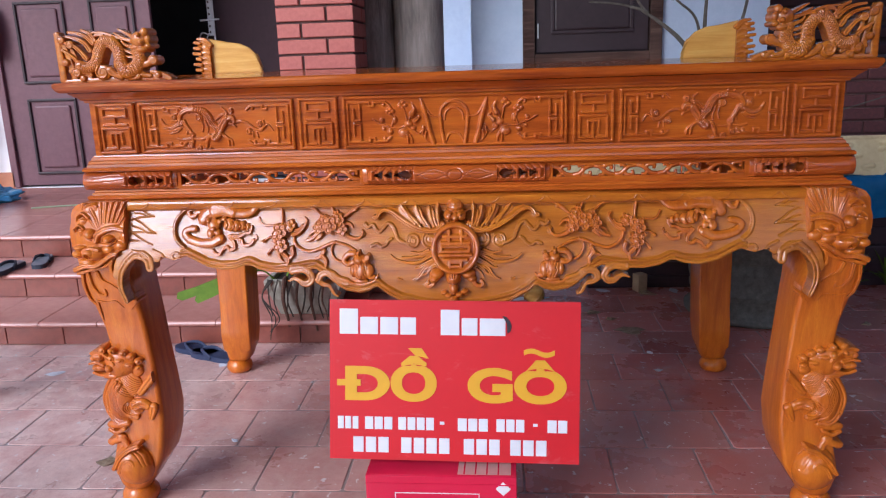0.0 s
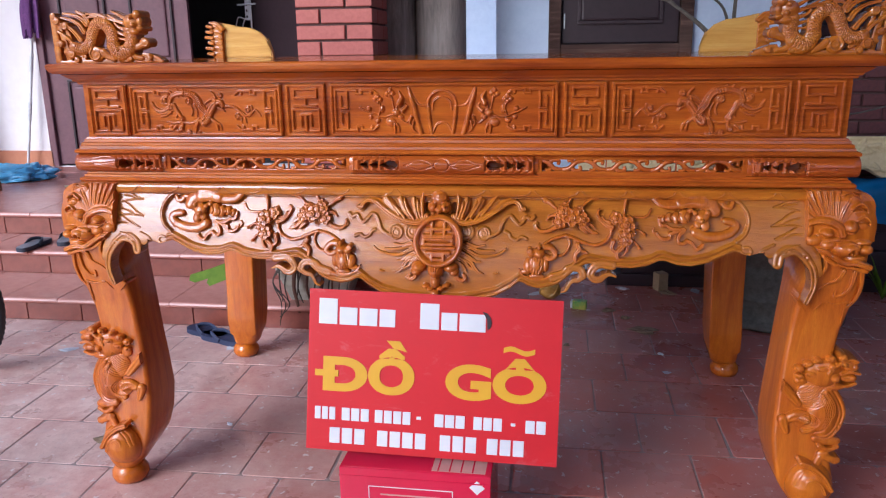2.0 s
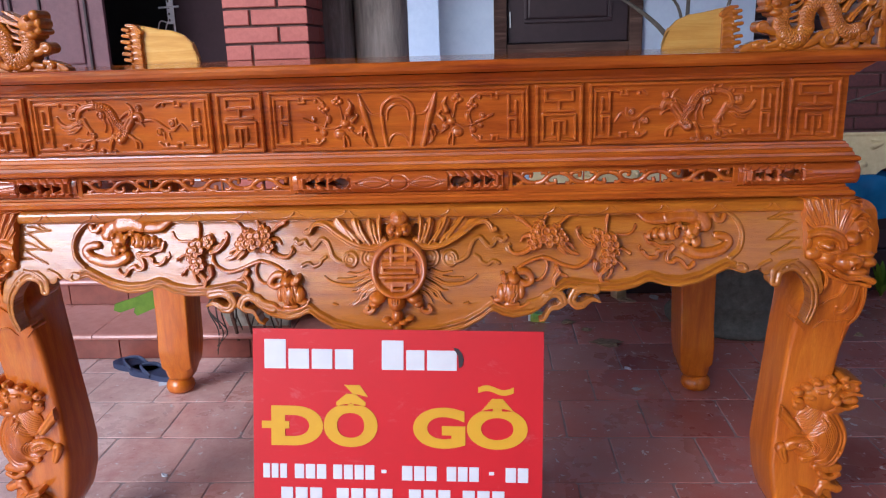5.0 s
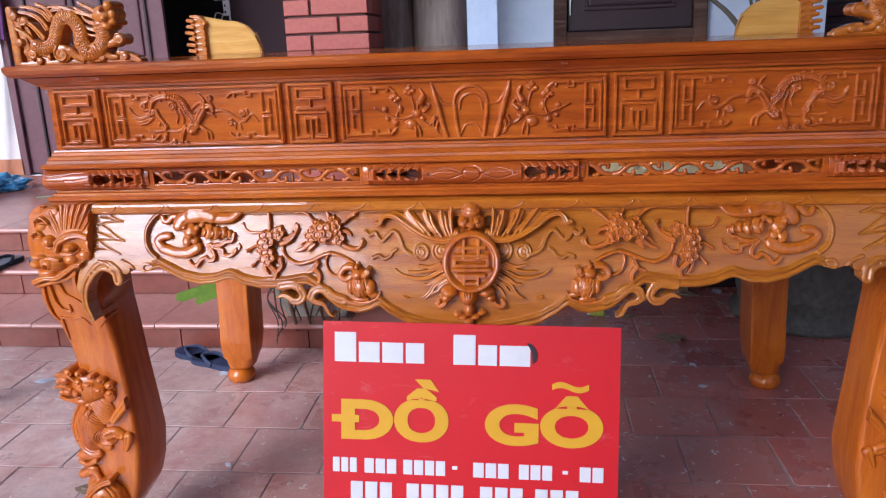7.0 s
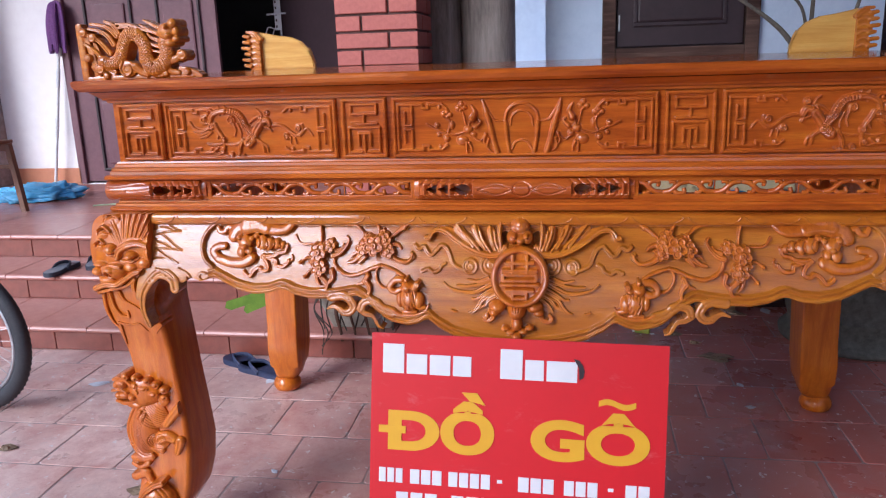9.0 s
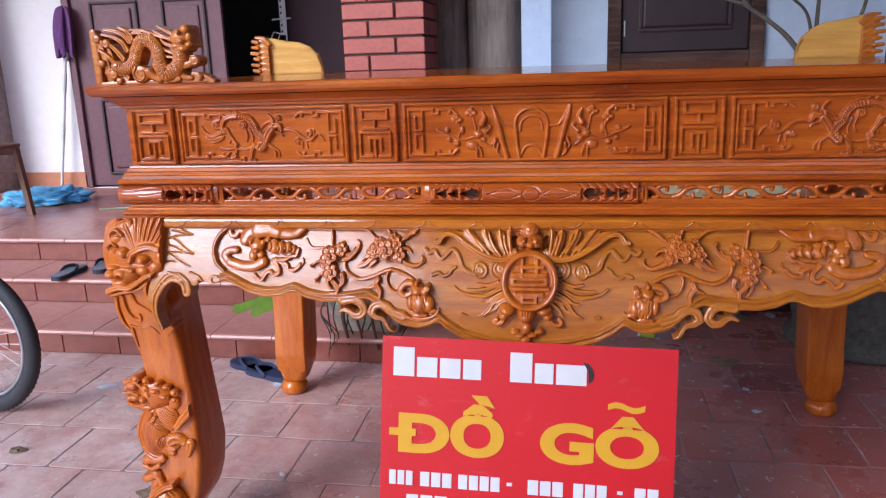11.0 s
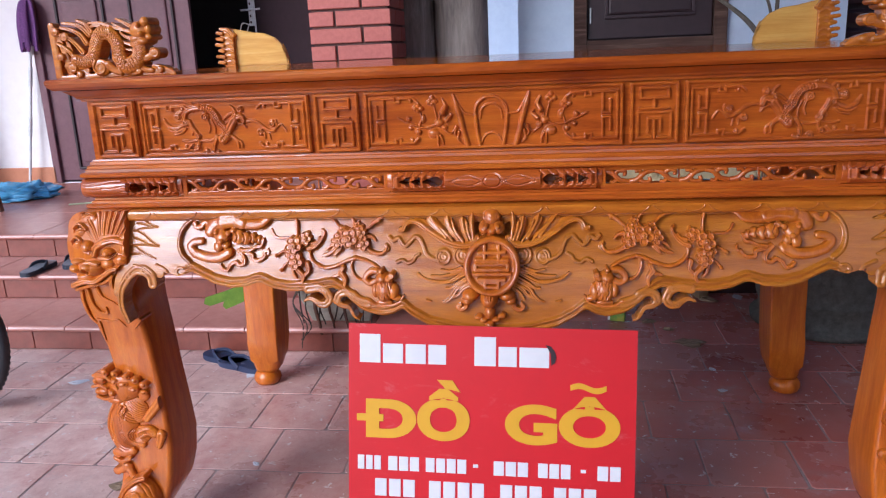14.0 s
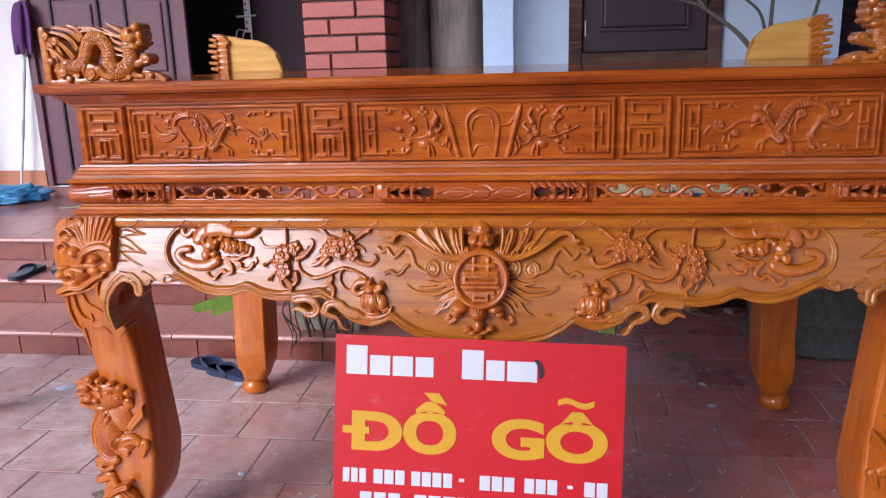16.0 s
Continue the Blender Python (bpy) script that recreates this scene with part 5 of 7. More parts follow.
REAR_Z, RIN, ROUT, RFRONT, RBACK = (np.array(c) for c in ((0.05, 0.07, 0.12, 0.2, 0.3, 0.6, 0.8, 0.972), (0.986, 0.968, 0.952, 0.944, 0.94, 0.93, 0.918, 0.912), (1.066, 1.072, 1.074, 1.071, 1.064, 1.06, 1.064, 1.066), (-0.02, -0.028, -0.048, -0.062, -0.06, -0.06, -0.06, -0.06), (0.05, 0.06, 0.08, 0.1, 0.1, 0.1, 0.1, 0.1)))


def arch_cut(z):
    """How far the inner front edge is hollowed under the bracket."""
    return 0.045 * np.exp(-(((z - 0.79) / 0.05) ** 2))


def leg_mesh(lines, round_edge, hollow=0):
    """A leg on a bun foot, for the +x front corner."""
    bm = bmesh.new()
    rings = []
    for z in np.linspace(0.058, 0.972, 58):
        a, b, f, k = (np.interp(z, lines[0], c) for c in lines[1:])
        cx, cy, hx, hy = (a + b) / 2, (f + k) / 2, (b - a) / 2, (k - f) / 2
        ring = []
        for q, (sx, sy) in enumerate(((1, 1), (-1, 1), (-1, -1), (1, -1))):
            for j in range(9):
                t = radians(90 * q + 90 * j / 8)
                c, w = math.cos(t), math.sin(t)
                e = round_edge if z > 0.12 else 0.03
                p = (cx + sx * (hx - e) + e * c + (hollow * arch_cut(z) if q == 2 else 0), cy + sy * (hy - e) + e * w, z)
                ring.append(bm.verts.new(p))
        rings.append(ring)
    for u, v in zip(rings, rings[1:]):
        for k in range(36):
            bm.faces.new((u[k], u[(k + 1) % 36], v[(k + 1) % 36], v[k]))
    bm.faces.new(rings[0][::-1])
    bm.faces.new(rings[-1])
    return bm


def mirrored(bm, sx, sy, shift=0.0):
    for v in bm.verts:
        v.co.x = sx * v.co.x + shift
        if sy < 0:
            v.co.y = 1.075 - v.co.y
    return bm


BUN = [(0.036, 0.0), (0.05, 0.006), (0.057, 0.022), (0.055, 0.038), (0.046, 0.052), (0.04, 0.06)]

MASK_HAIR = [
    (0.44, 0.58, 10, (-99.2, 91.6), (-99.2, 94.8), (-99.7, 97.9)),
    (0.44, 0.58, 11, (-98.1, 91.9), (-97.8, 95.1), (-97.8, 98.2)),
    (0.44, 0.58, 12, (-97.0, 92.2), (-96.4, 95.4), (-96.0, 98.4)),
    (0.44, 0.58, 12, (-95.9, 92.2), (-95.0, 95.4), (-94.2, 98.4)),
    (0.44, 0.58, 11, (-94.9, 92.1), (-93.5, 95.1), (-92.4, 98.2)),
    (0.44, 0.58, 10, (-93.9, 91.7), (-92.1, 94.5), (-90.5, 97.7)),
    (0.55, 0.69, 9, (-99.8, 90.5), (-100.7, 93.1), (-102.0, 95.6)),
    (0.49, 0.60, 9, (-100.6, 89.6), (-101.8, 91.9), (-103.3, 93.9)),
    (0.41, 0.48, 10, (-93.0, 91.1), (-91.4, 93.1), (-90.2, 95.7)),
]
MASK_LOCKS = [
    (0.96, 0.96, 16, (-100.6, 87.0), (-99.9, 88.7), (-97.8, 89.9)),
    (0.96, 0.75, 17, (-97.8, 89.9), (-95.1, 90.4), (-92.3, 89.7)),
    (0.55, 0.41, 14, (-99.5, 85.8), (-97.4, 85.7), (-95.1, 86.7)),
    (0.69, 0.55, 12, (-93.4, 90.5), (-91.9, 91.7), (-90.8, 93.4)),
    (0.41, 0.41, 18, (-104.4, 97.1), (-102.3, 97.6), (-100.3, 96.5)),
    (0.41, 0.41, 18, (-105.8, 93.6), (-104.2, 94.5), (-102.5, 93.3)),
    (0.41, 0.34, 18, (-106.6, 90.4), (-105.4, 91.3), (-104.1, 90.4)),
]
MASK_BALLS = [
    (-102.1, 95.9, 3.15, 2.33, 22, 6),
    (-104.5, 92.5, 2.19, 1.78, 22, 8),
    (-105.4, 89.5, 1.78, 1.92, 22, 8),
    (-102.4, 88.7, 1.92, 1.78, 26, 14),
    (-96.9, 87.3, 1.78, 1.23, 20, 16),
    (-97.1, 87.1, 1.10, 0.82, 10, 30),
    (-92.5, 87.9, 1.37, 1.92, 18, 10),
    (-94.1, 85.3, 1.92, 1.51, 16, 10),
    (-101.9, 83.3, 3.43, 2.06, 28, 14),
    (-102.7, 83.5, 2.06, 1.64, 24, 24),
    (-106.3, 83.2, 1.92, 1.23, 24, 12),
    (-105.5, 85.1, 1.92, 0.69, 16, 18),
    (-97.6, 84.3, 2.06, 1.37, 18, 10),
    (-104.4, 80.8, 2.47, 1.10, 18, 8),
    (-90.8, 93.4, 0.96, 3.01, 12, 8),
    (-99.9, 81.4, 1.92, 1.23, 16, 8),
]
MASK_MOUTH = [
    (0.82, 0.75, 18, (-107.7, 78.7), (-104.6, 79.8), (-101.6, 79.8), (-98.8, 81.4)),
    (0.75, 0.55, 17, (-98.8, 81.4), (-96.2, 82.9), (-93.4, 83.2)),
    (0.55, 0.44, 13, (-107.3, 77.5), (-103.4, 78.5), (-99.5, 79.3), (-96.8, 81.1)),
    (0.41, 0.41, 26, (-104.3, 84.3), (-102.1, 85.0), (-99.7, 84.6)),
    (0.62, 0.55, 10, (-97.2, 80.5), (-97.5, 78.1), (-96.2, 76.7), (-94.8, 77.9), (-95.4, 79.1)),
    (0.55, 0.41, 8, (-93.3, 81.8), (-94.5, 80.0), (-93.8, 78.2)),
]
MASK_BEARD = [
    (0.69, 0.41, 4, (-106.7, 77.0), (-107.2, 73.1), (-106.4, 69.4), (-104.7, 67.3)),
    (0.69, 0.55, 5, (-105.0, 77.1), (-104.6, 73.2), (-103.2, 70.7)),
    (0.55, 0.34, 5, (-103.2, 70.7), (-101.2, 70.3), (-101.2, 72.0)),
    (0.41, 0.21, 4, (-104.5, 68.6), (-101.4, 68.0), (-98.8, 68.4), (-96.9, 66.3)),
    (0.69, 0.27, 4, (-102.3, 77.4), (-101.4, 75.0), (-99.1, 73.6), (-97.4, 72.3)),
    (0.41, 0.27, 4, (-104.2, 68.3), (-104.0, 65.5), (-103.8, 62.4)),
    (0.55, 0.34, 4, (-92.2, 71.0), (-92.7, 69.5), (-94.3, 69.2)),
    (0.55, 0.27, 3, (-92.6, 68.3), (-93.7, 67.0), (-94.6, 65.8)),
]
LION_CURLS = [
    (-105.6, 53.1, 1.38, 1.10, 16, 26),
    (-102.7, 52.8, 1.24, 0.97, 16, 20),
    (-99.4, 52.0, 1.24, 0.97, 16, 18),
    (-97.2, 50.9, 1.38, 1.10, 16, 18),
    (-95.1, 49.5, 1.38, 1.10, 16, 16),
    (-100.8, 49.7, 1.66, 0.83, 14, 20),
    (-98.1, 48.1, 1.52, 0.83, 14, 18),
    (-95.5, 47.2, 1.24, 0.83, 12, 14),
    (-103.3, 50.3, 1.24, 1.10, 14, 22),
]
LION_HEAD = [
    (-102.1, 48.2, 5.52, 4.14, 26, 6),
    (-108.0, 50.4, 2.07, 1.38, 22, 22),
    (-109.0, 50.2, 1.10, 0.97, 18, 30),
    (-106.4, 51.1, 0.69, 0.62, 10, 40),
    (-108.1, 46.9, 2.21, 1.24, 20, 18),
    (-108.9, 46.9, 1.24, 0.97, 18, 24),
    (-104.3, 47.2, 1.24, 1.10, 20, 30),
    (-105.2, 44.2, 2.76, 1.10, 16, 10),
]
LION_TRUNK = [
    (-98.8, 41.6, 3.6, 3.9, 22, 10),
    (-96.0, 45.9, 1.66, 1.66, 18, 10),
    (-91.3, 44.7, 1.38, 1.10, 18, 12),
    (-98.6, 34.4, 3.3, 2.6, 22, 10),
    (-105.5, 28.7, 2.35, 1.24, 22, 10),
    (-102.6, 28.6, 1.66, 1.24, 20, 10),
    (-107.0, 23.1, 1.52, 1.10, 22, 12),
    (-103.5, 24.9, 1.79, 1.38, 22, 10),
    (-102.2, 21.8, 1.38, 1.93, 16, 6),
]
LION_BODY = [
    (1.24, 1.24, 8, (-104.4, 43.4), (-106.6, 39.9), (-107.7, 36.4), (-106.8, 32.8)),
    (1.24, 0.97, 8, (-106.8, 32.8), (-104.8, 30.4), (-101.3, 29.5)),
    (0.55, 0.55, 18, (-102.9, 42.7), (-105.1, 39.3), (-105.2, 36.3), (-103.2, 34.3)),
    (0.48, 0.48, 20, (-101.6, 42.1), (-103.7, 38.7), (-103.3, 36.1), (-101.4, 35.3)),
    (0.55, 0.55, 26, (-109.6, 51.7), (-107.5, 52.2), (-104.8, 51.1), (-102.5, 48.7)),
    (0.41, 0.41, 30, (-110.4, 48.5), (-108.1, 48.8), (-105.9, 48.3)),
    (0.55, 0.41, 18, (-110.0, 45.2), (-107.8, 44.4), (-104.7, 45.3)),
]
LION_LIMBS = [
    (1.1, 1.5, 10, (-95.9, 39.2), (-93.5, 42.0), (-91.2, 44.5)),
    (2.0, 1.5, 6, (-98.0, 35.0), (-96.0, 35.6), (-94.4, 35.0)),
    (1.5, 0.9, 6, (-92.4, 34.4), (-92.9, 32.8), (-93.6, 31.0)),
    (1.3, 1.0, 8, (-100.8, 39.5), (-102.0, 36.5), (-101.0, 32.5), (-98.0, 31.4)),
]
LION_TAIL = [
    (1.10, 0.97, 8, (-101.0, 29.5), (-104.1, 28.7), (-107.1, 28.6)),
    (1.10, 0.97, 8, (-101.6, 21.5), (-103.1, 24.3), (-106.3, 23.4)),
    (0.69, 0.55, 16, (-101.9, 27.8), (-104.4, 26.7), (-107.0, 27.3)),
]
BALL_SCROLL = [
    (0.83, 0.69, 30, (-97.3, 23.4), (-100.1, 22.3), (-103.2, 19.7), (-105.5, 16.0)),
    (0.69, 0.55, 34, (-100.2, 14.8), (-99.2, 17.4), (-100.3, 18.7), (-102.5, 17.6), (-103.9, 15.0)),
]


def leg_carving(side):
    """The lion mask at the knee and the lion below it, as two carved faces."""
    def ground(x, z):
        out = np.interp(z, LZ, LOUT)
        return np.interp(z, LZ, LFRONT) + 0.003 + 0.016 * np.clip((np.abs(x) - out + 0.01) / 0.06, 0, 1)

    m = Relief(*sheet(-1.112, -0.922, 0.6, 0.974, 0.0012))
    corner = np.hypot(np.clip(-1.05 - m.x, 0, 1), np.clip(m.z - 0.935, 0, 1))
    m.h = np.where((m.z > 0.85) & (corner < 0.036) & (m.x > -1.092), 0.008, 0.0)
    m.strokes(MASK_BEARD, 1.0, 0.0, False, 0.3)
    m.dome(-1.0, 0.89, 0.09, 0.09, 0.008, 0, 0.008, False)
    m.strokes(MASK_HAIR, 1.2, 0.002, False, 0.5)
    balls(m, MASK_BALLS[:3], 0.6)
    balls(m, MASK_BALLS[3:], 0.85)
    m.strokes(MASK_LOCKS, 1.0, 0.003, False, 0.2)
    m.strokes(MASK_MOUTH, 1.0, 0.002, False, 0.25)
    # carved lines in the side locks, nostril and eyelid
    for k in range(3):
        x, z, rx = (MASK_BALLS[k][j] / 100 for j in range(3))
        for q in (0.35, 0.7, 1.0):
            m.engrave([(x - 0.8 * rx, z - 0.2 * rx + 0.35 * q * rx), (x, z + 0.75 * q * rx), (x + 0.7 * rx, z + 0.3 * q * rx)], 0.0016, 0.005)
    x, z = MASK_BALLS[9][0] / 100 - 0.002, MASK_BALLS[9][1] / 100 - 0.008
    m.engrave([(x - 0.004, z - 0.003), (x, z + 0.004), (x + 0.005, z - 0.002)], 0.0035, 0.016)
    x, z = MASK_BALLS[4][0] / 100, MASK_BALLS[4][1] / 100
    m.engrave([(x - 0.017, z - 0.004), (x, z - 0.011), (x + 0.017, z - 0.003)], 0.0022, 0.007)
    x, z = MASK_BALLS[3][0] / 100, MASK_BALLS[3][1] / 100
    m.engrave([(x - 0.015, z - 0.006), (x, z - 0.012), (x + 0.013, z - 0.008)], 0.002, 0.007)
    m.h[np.abs(m.x) < np.interp(m.z, LZ, LIN) + arch_cut(m.z) * (m.z < 0.84) - 0.004] = 0
    mask = m.mesh("lion_mask", ground, 0.05, m.h > 0.004)

    n = Relief(*sheet(-1.13, -0.885, 0.08, 0.6, 0.0012))
    n.dome(-1.03, 0.37, 0.045, 0.075, 0.02, 0, 0.002, False)
    balls(n, LION_HEAD, 0.75)
    balls(n, LION_TRUNK, 0.5)
    balls(n, LION_CURLS, 0.85)
    n.strokes(LION_BODY, 0.9, -0.002, False, 0.35)
    n.strokes(LION_LIMBS, 0.9, -0.002, False, 0.15)
    n.strokes(LION_TAIL, 0.8, 0.0, False, 0.0)
    # combed hair on the chest, round the haunch and along the flank
    for k in range(-5, 6):
        u = 0.0062 * k
        n.engrave([(-1.018 + 0.6 * u, 0.434 + 0.8 * u), (-0.99 + 0.6 * u, 0.412 + 0.8 * u), (-0.966 + 0.6 * u, 0.402 + 0.8 * u)], 0.0014, 0.0034)
    cx, cz = LION_TRUNK[3][0] / 100, LION_TRUNK[3][1] / 100
    for k in range(5):
        q = 0.005 + 0.0056 * k
        n.engrave([(cx + q * math.cos(t), cz + 0.8 * q * math.sin(t)) for t in np.linspace(0.4, 5.2, 12)], 0.0014, 0.0034)
    for k in range(4):
        u = 0.005 * k
        n.engrave([(-1.034 + u, 0.405), (-1.046 + u, 0.365), (-1.03 + u, 0.325), (-1.004 + u, 0.308)], 0.0014, 0.003)
    for x, z, rx, rz, high, up in LION_CURLS:
        n.engrave([((x + 0.6 * rx * math.cos(t)) / 100, (z + 0.6 * rz * math.sin(t)) / 100) for t in (3.4, 4.4, 5.4, 6.4)], 0.0018, 0.004)
    n.dome(-1.006, 0.157, 0.062, 0.07, 0.05, 0, 0, False)
    n.strokes(BALL_SCROLL, 0.7, 0.01, False, 0.3)
    for k in range(3):
        n.engrave([(-1.0 + 0.012 * k, 0.214), (-0.98 + 0.011 * k, 0.196), (-0.966 + 0.008 * k, 0.168)], 0.0014, 0.003)
    n.h[np.abs(n.x) < np.interp(n.z, LZ, LIN) + 0.006] = 0
    lion = n.mesh("lion_carving", ground, 0.05, n.h > 0.004)
    if side > 0:
        for me in (mask, lion):
            me.transform(Matrix.Diagonal((-1, 1, 1, 1)))
            me.flip_normals()
    return mask, lion


for s in (-1, 1):
    leg = part("leg", mirrored(leg_mesh((LZ, LIN, LOUT, LFRONT, LBACK), 0.014, 1), s, 1), LEG_WOOD, table, "S-shaped leg carved with a lion mask and a crouching lion", True)
    part("bun_foot", add_lathe(bmesh.new(), BUN, (s * 1.03, 0.016, 0), 28), LEG_WOOD, leg, "", True)
    mask, lion = leg_carving(s)
    part("lion_mask", mask, LEG_WOOD, leg)
    part("lion_carving", lion, LEG_WOOD, leg)
    out = -0.024 if s < 0 else -0.01
    leg = part("leg", mirrored(leg_mesh((REAR_Z, RIN, ROUT, RFRONT, RBACK), 0.007), s, -1, out), LEG_WOOD, table, "plain tapering rear leg on a bun foot", True)
    part("bun_foot", add_lathe(bmesh.new(), BUN, (s * 1.03 + out, 1.059, 0), 28), LEG_WOOD, leg, "", True)


# ---- sign and carton ----
def lettering(text, size, material, parent, m, thick=0.0008, bold=0.0, wide=1.0):
    data = bpy.data.curves.new("lettering", "FONT")
    data.body, data.size, data.extrude, data.offset = text, size, thick, bold
    data.align_x = "CENTER"
    ob = new("lettering", data)
    bpy.context.view_layer.update()
    me = bpy.data.meshes.new_from_object(ob.evaluated_get(bpy.context.evaluated_depsgraph_get()))
    bpy.data.objects.remove(ob)
    me.transform(m @ pose(0, 0, 0, 90) @ Matrix.Diagonal((wide, 1, 1, 1)))
    me.materials.clear()
    return part("lettering", me, material, parent)


sign = thing("sign_board", "red sign board with yellow letters leaning on the table", "sign")
SW, SH = 0.668, 0.432
corner = 0.012
outline = [(-SW / 2, 0), (SW / 2, 0), (SW / 2, SH), (-SW / 2, SH)]
bm = extruded(outline, -0.002, 0.003, "y")
part("board", bm, SIGN_RED, sign)
lettering("DỒ", 0.12, SIGN_GOLD, sign, pose(-0.17, -0.0032, 0.166), bold=0.0055, wide=1.4)
part("letter_bar", box(-0.314, -0.25, -0.0042, -0.0022, 0.2, 0.217), SIGN_GOLD, sign)
lettering("GÔ", 0.12, SIGN_GOLD, sign, pose(0.168, -0.0032, 0.166), bold=0.0055, wide=1.4)
bm = bmesh.new()
wave = [(0.186 + 0.009 * k, 0.296 + 0.0055 * math.sin(0.72 * k)) for k in range(10)]
for (x0, z0), (x1, z1) in zip(wave, wave[1:]):
    add_extruded(bm, [(x0, z0 - 0.0065), (x1, z1 - 0.0065), (x1, z1 + 0.0065), (x0, z0 + 0.0065)], -0.0041, -0.0022, "y")
part("tilde", bm, SIGN_GOLD, sign)
bm = bmesh.new()
add_extruded(bm, [(0.142, 0.346), (0.15, 0.352), (0.153, 0.366), (0.149, 0.38), (0.14, 0.391), (0.128, 0.394), (0.14, 0.374)], -0.0044, -0.0037, "y")
part("peeled_patch", bm, SHUTTER, sign, "dark torn patch in the lettering")


def bar_word(x, z, widths, high, gap, extra=()):
    """A word that is given as plain bars."""
    bm = bmesh.new()
    for w, tall in widths:
        add_box(bm, x, x + w, -0.0036, -0.002, z, z + high * tall, 0.0007)
        x += w + gap
    return part("text_bar", bm, SIGN_WHITE, sign), x


for x, ws in ((-0.307, [(0.05, 1.0), (0.048, 0.68), (0.048, 0.68), (0.042, 0.68)]), (-0.035, [(0.05, 1.0), (0.042, 0.68), (0.068, 0.68)])):
    bar_word(x, 0.34, ws, 0.068, 0.006)
for x, n, w in ((-0.312, 3, 0.016), (-0.238, 3, 0.022), (-0.148, 4, 0.021), (-0.036, 1, 0.012), (0.012, 3, 0.024), (0.115, 3, 0.022), (0.212, 1, 0.012), (0.25, 2, 0.024)):
    bar_word(x, 0.083 if n > 1 else 0.099, [(w, 1.0)] * n, 0.034 if n > 1 else 0.008, 0.004)
for x, n in ((-0.27, 3), (-0.14, 4), (0.028, 3), (0.152, 3)):
    bar_word(x, 0.02, [(0.028, 1.0)] * n, 0.042, 0.006)
sign.matrix_world = pose(-0.015, -0.243, 0.284, -11.5, 1.3, 0)

carton = thing("carton", "glossy red printed carton under the sign board", "box")
part("carton_body", box(-0.2, 0.2, -0.11, 0.11, 0, 0.268, 0.003), CARTON, carton)
bm = box(-0.19, 0.19, -0.104, 0.104, 0.2681, 0.2692)
part("carton_lid", bm, CARTON, carton)
bm = bmesh.new()
for z0, z1, x0, x1 in ((0.218, 0.22, -0.12, 0.1), (0.02, 0.022, -0.12, 0.1), (0.02, 0.22, -0.122, -0.12), (0.02, 0.22, 0.1, 0.102)):
    add_box(bm, x0, x1, -0.1112, -0.1101, z0, z1)
part("print_line", bm, SIGN_WHITE, carton)
bm = bmesh.new()
for k in range(8):
    add_box(bm, 0.125 + 0.007 * (k % 2), 0.131 + 0.007 * (k % 2), -0.1112, -0.1101, 0.09 + 0.014 * (k // 2), 0.099 + 0.014 * (k // 2))
part("print_text", bm, SIGN_WHITE, carton)
bm = box(-0.014, 0.014, -0.1112, -0.1101, -0.014, 0.014, 0, pose(0.165, 0, 0.235, 0, 45, 0))
part("print_mark", bm, SIGN_WHITE, carton)
CREAM_PRINT = plain("cream_carton_print", (0.56, 0.3, 0.26), (0.48, 0.24, 0.2), 0.35, 30, 0)
part("lid_print", box(0.045, 0.185, -0.1, 0.02, 0.2693, 0.2698), CREAM_PRINT, carton, "cream printed panel on the lid")
for k in range(4):
    part("lid_line", box(0.06 + 0.03 * k, 0.064 + 0.03 * k, -0.099, 0.018, 0.2699, 0.2703), CARTON, carton)
part("fold_line", box(-0.2, 0.2, -0.1125, -0.1102, 0.244, 0.2475, 0.0008), CARTON, carton)
for k in range(3):
    part("print_bar", box(-0.09, 0.07 - 0.03 * k, -0.1112, -0.1102, 0.195 - 0.022 * k, 0.199 - 0.022 * k), CREAM_PRINT, carton)
carton.matrix_world = pose(-0.045, -0.185, 0, 0, 0, -1)


# ---- corner pieces on the table top ----
TOP = 1.301


CORNER_PLATE = [
    (0.79, 0.79, 4, (79.1, 130.9), (88.6, 130.7), (98.6, 130.4), (108.6, 130.1)),
    (0.79, 0.63, 5, (78.4, 130.3), (80.8, 131.6), (83.3, 132.2)),
    (1.10, 0.94, 3, (108.9, 130.5), (109.0, 135.9), (109.2, 142.9)),
    (0.94, 0.79, 2, (105.7, 130.9), (106.6, 136.0), (107.7, 140.1)),
    (0.79, 0.79, 2, (101.4, 131.0), (103.9, 132.1), (106.6, 133.1)),
    (0.79, 0.63, 2, (102.6, 134.1), (104.4, 136.0), (105.5, 138.8)),
]
CORNER = [
    (1.73, 2.04, 7, (86.6, 138.6), (86.2, 135.8), (87.3, 133.5)),
    (2.04, 2.04, 8, (87.3, 133.5), (90.2, 132.5), (91.7, 134.8)),
    (1.88, 1.73, 8, (91.7, 134.8), (91.9, 138.2), (93.5, 140.6)),
    (1.73, 1.73, 8, (93.5, 140.6), (95.8, 140.6), (97.4, 138.3)),
    (1.73, 1.57, 8, (97.4, 138.3), (98.6, 135.4), (100.9, 133.9), (103.4, 134.4)),
    (0.94, 0.94, 9, (86.1, 134.1), (84.0, 134.5), (82.3, 135.4)),
    (0.94, 0.63, 8, (86.7, 132.7), (85.4, 131.6), (83.7, 131.3)),
    (0.94, 0.79, 8, (91.1, 132.2), (89.7, 131.1), (88.0, 130.9)),
    (1.10, 0.79, 8, (95.0, 133.0), (93.7, 131.9), (92.0, 131.1)),
]
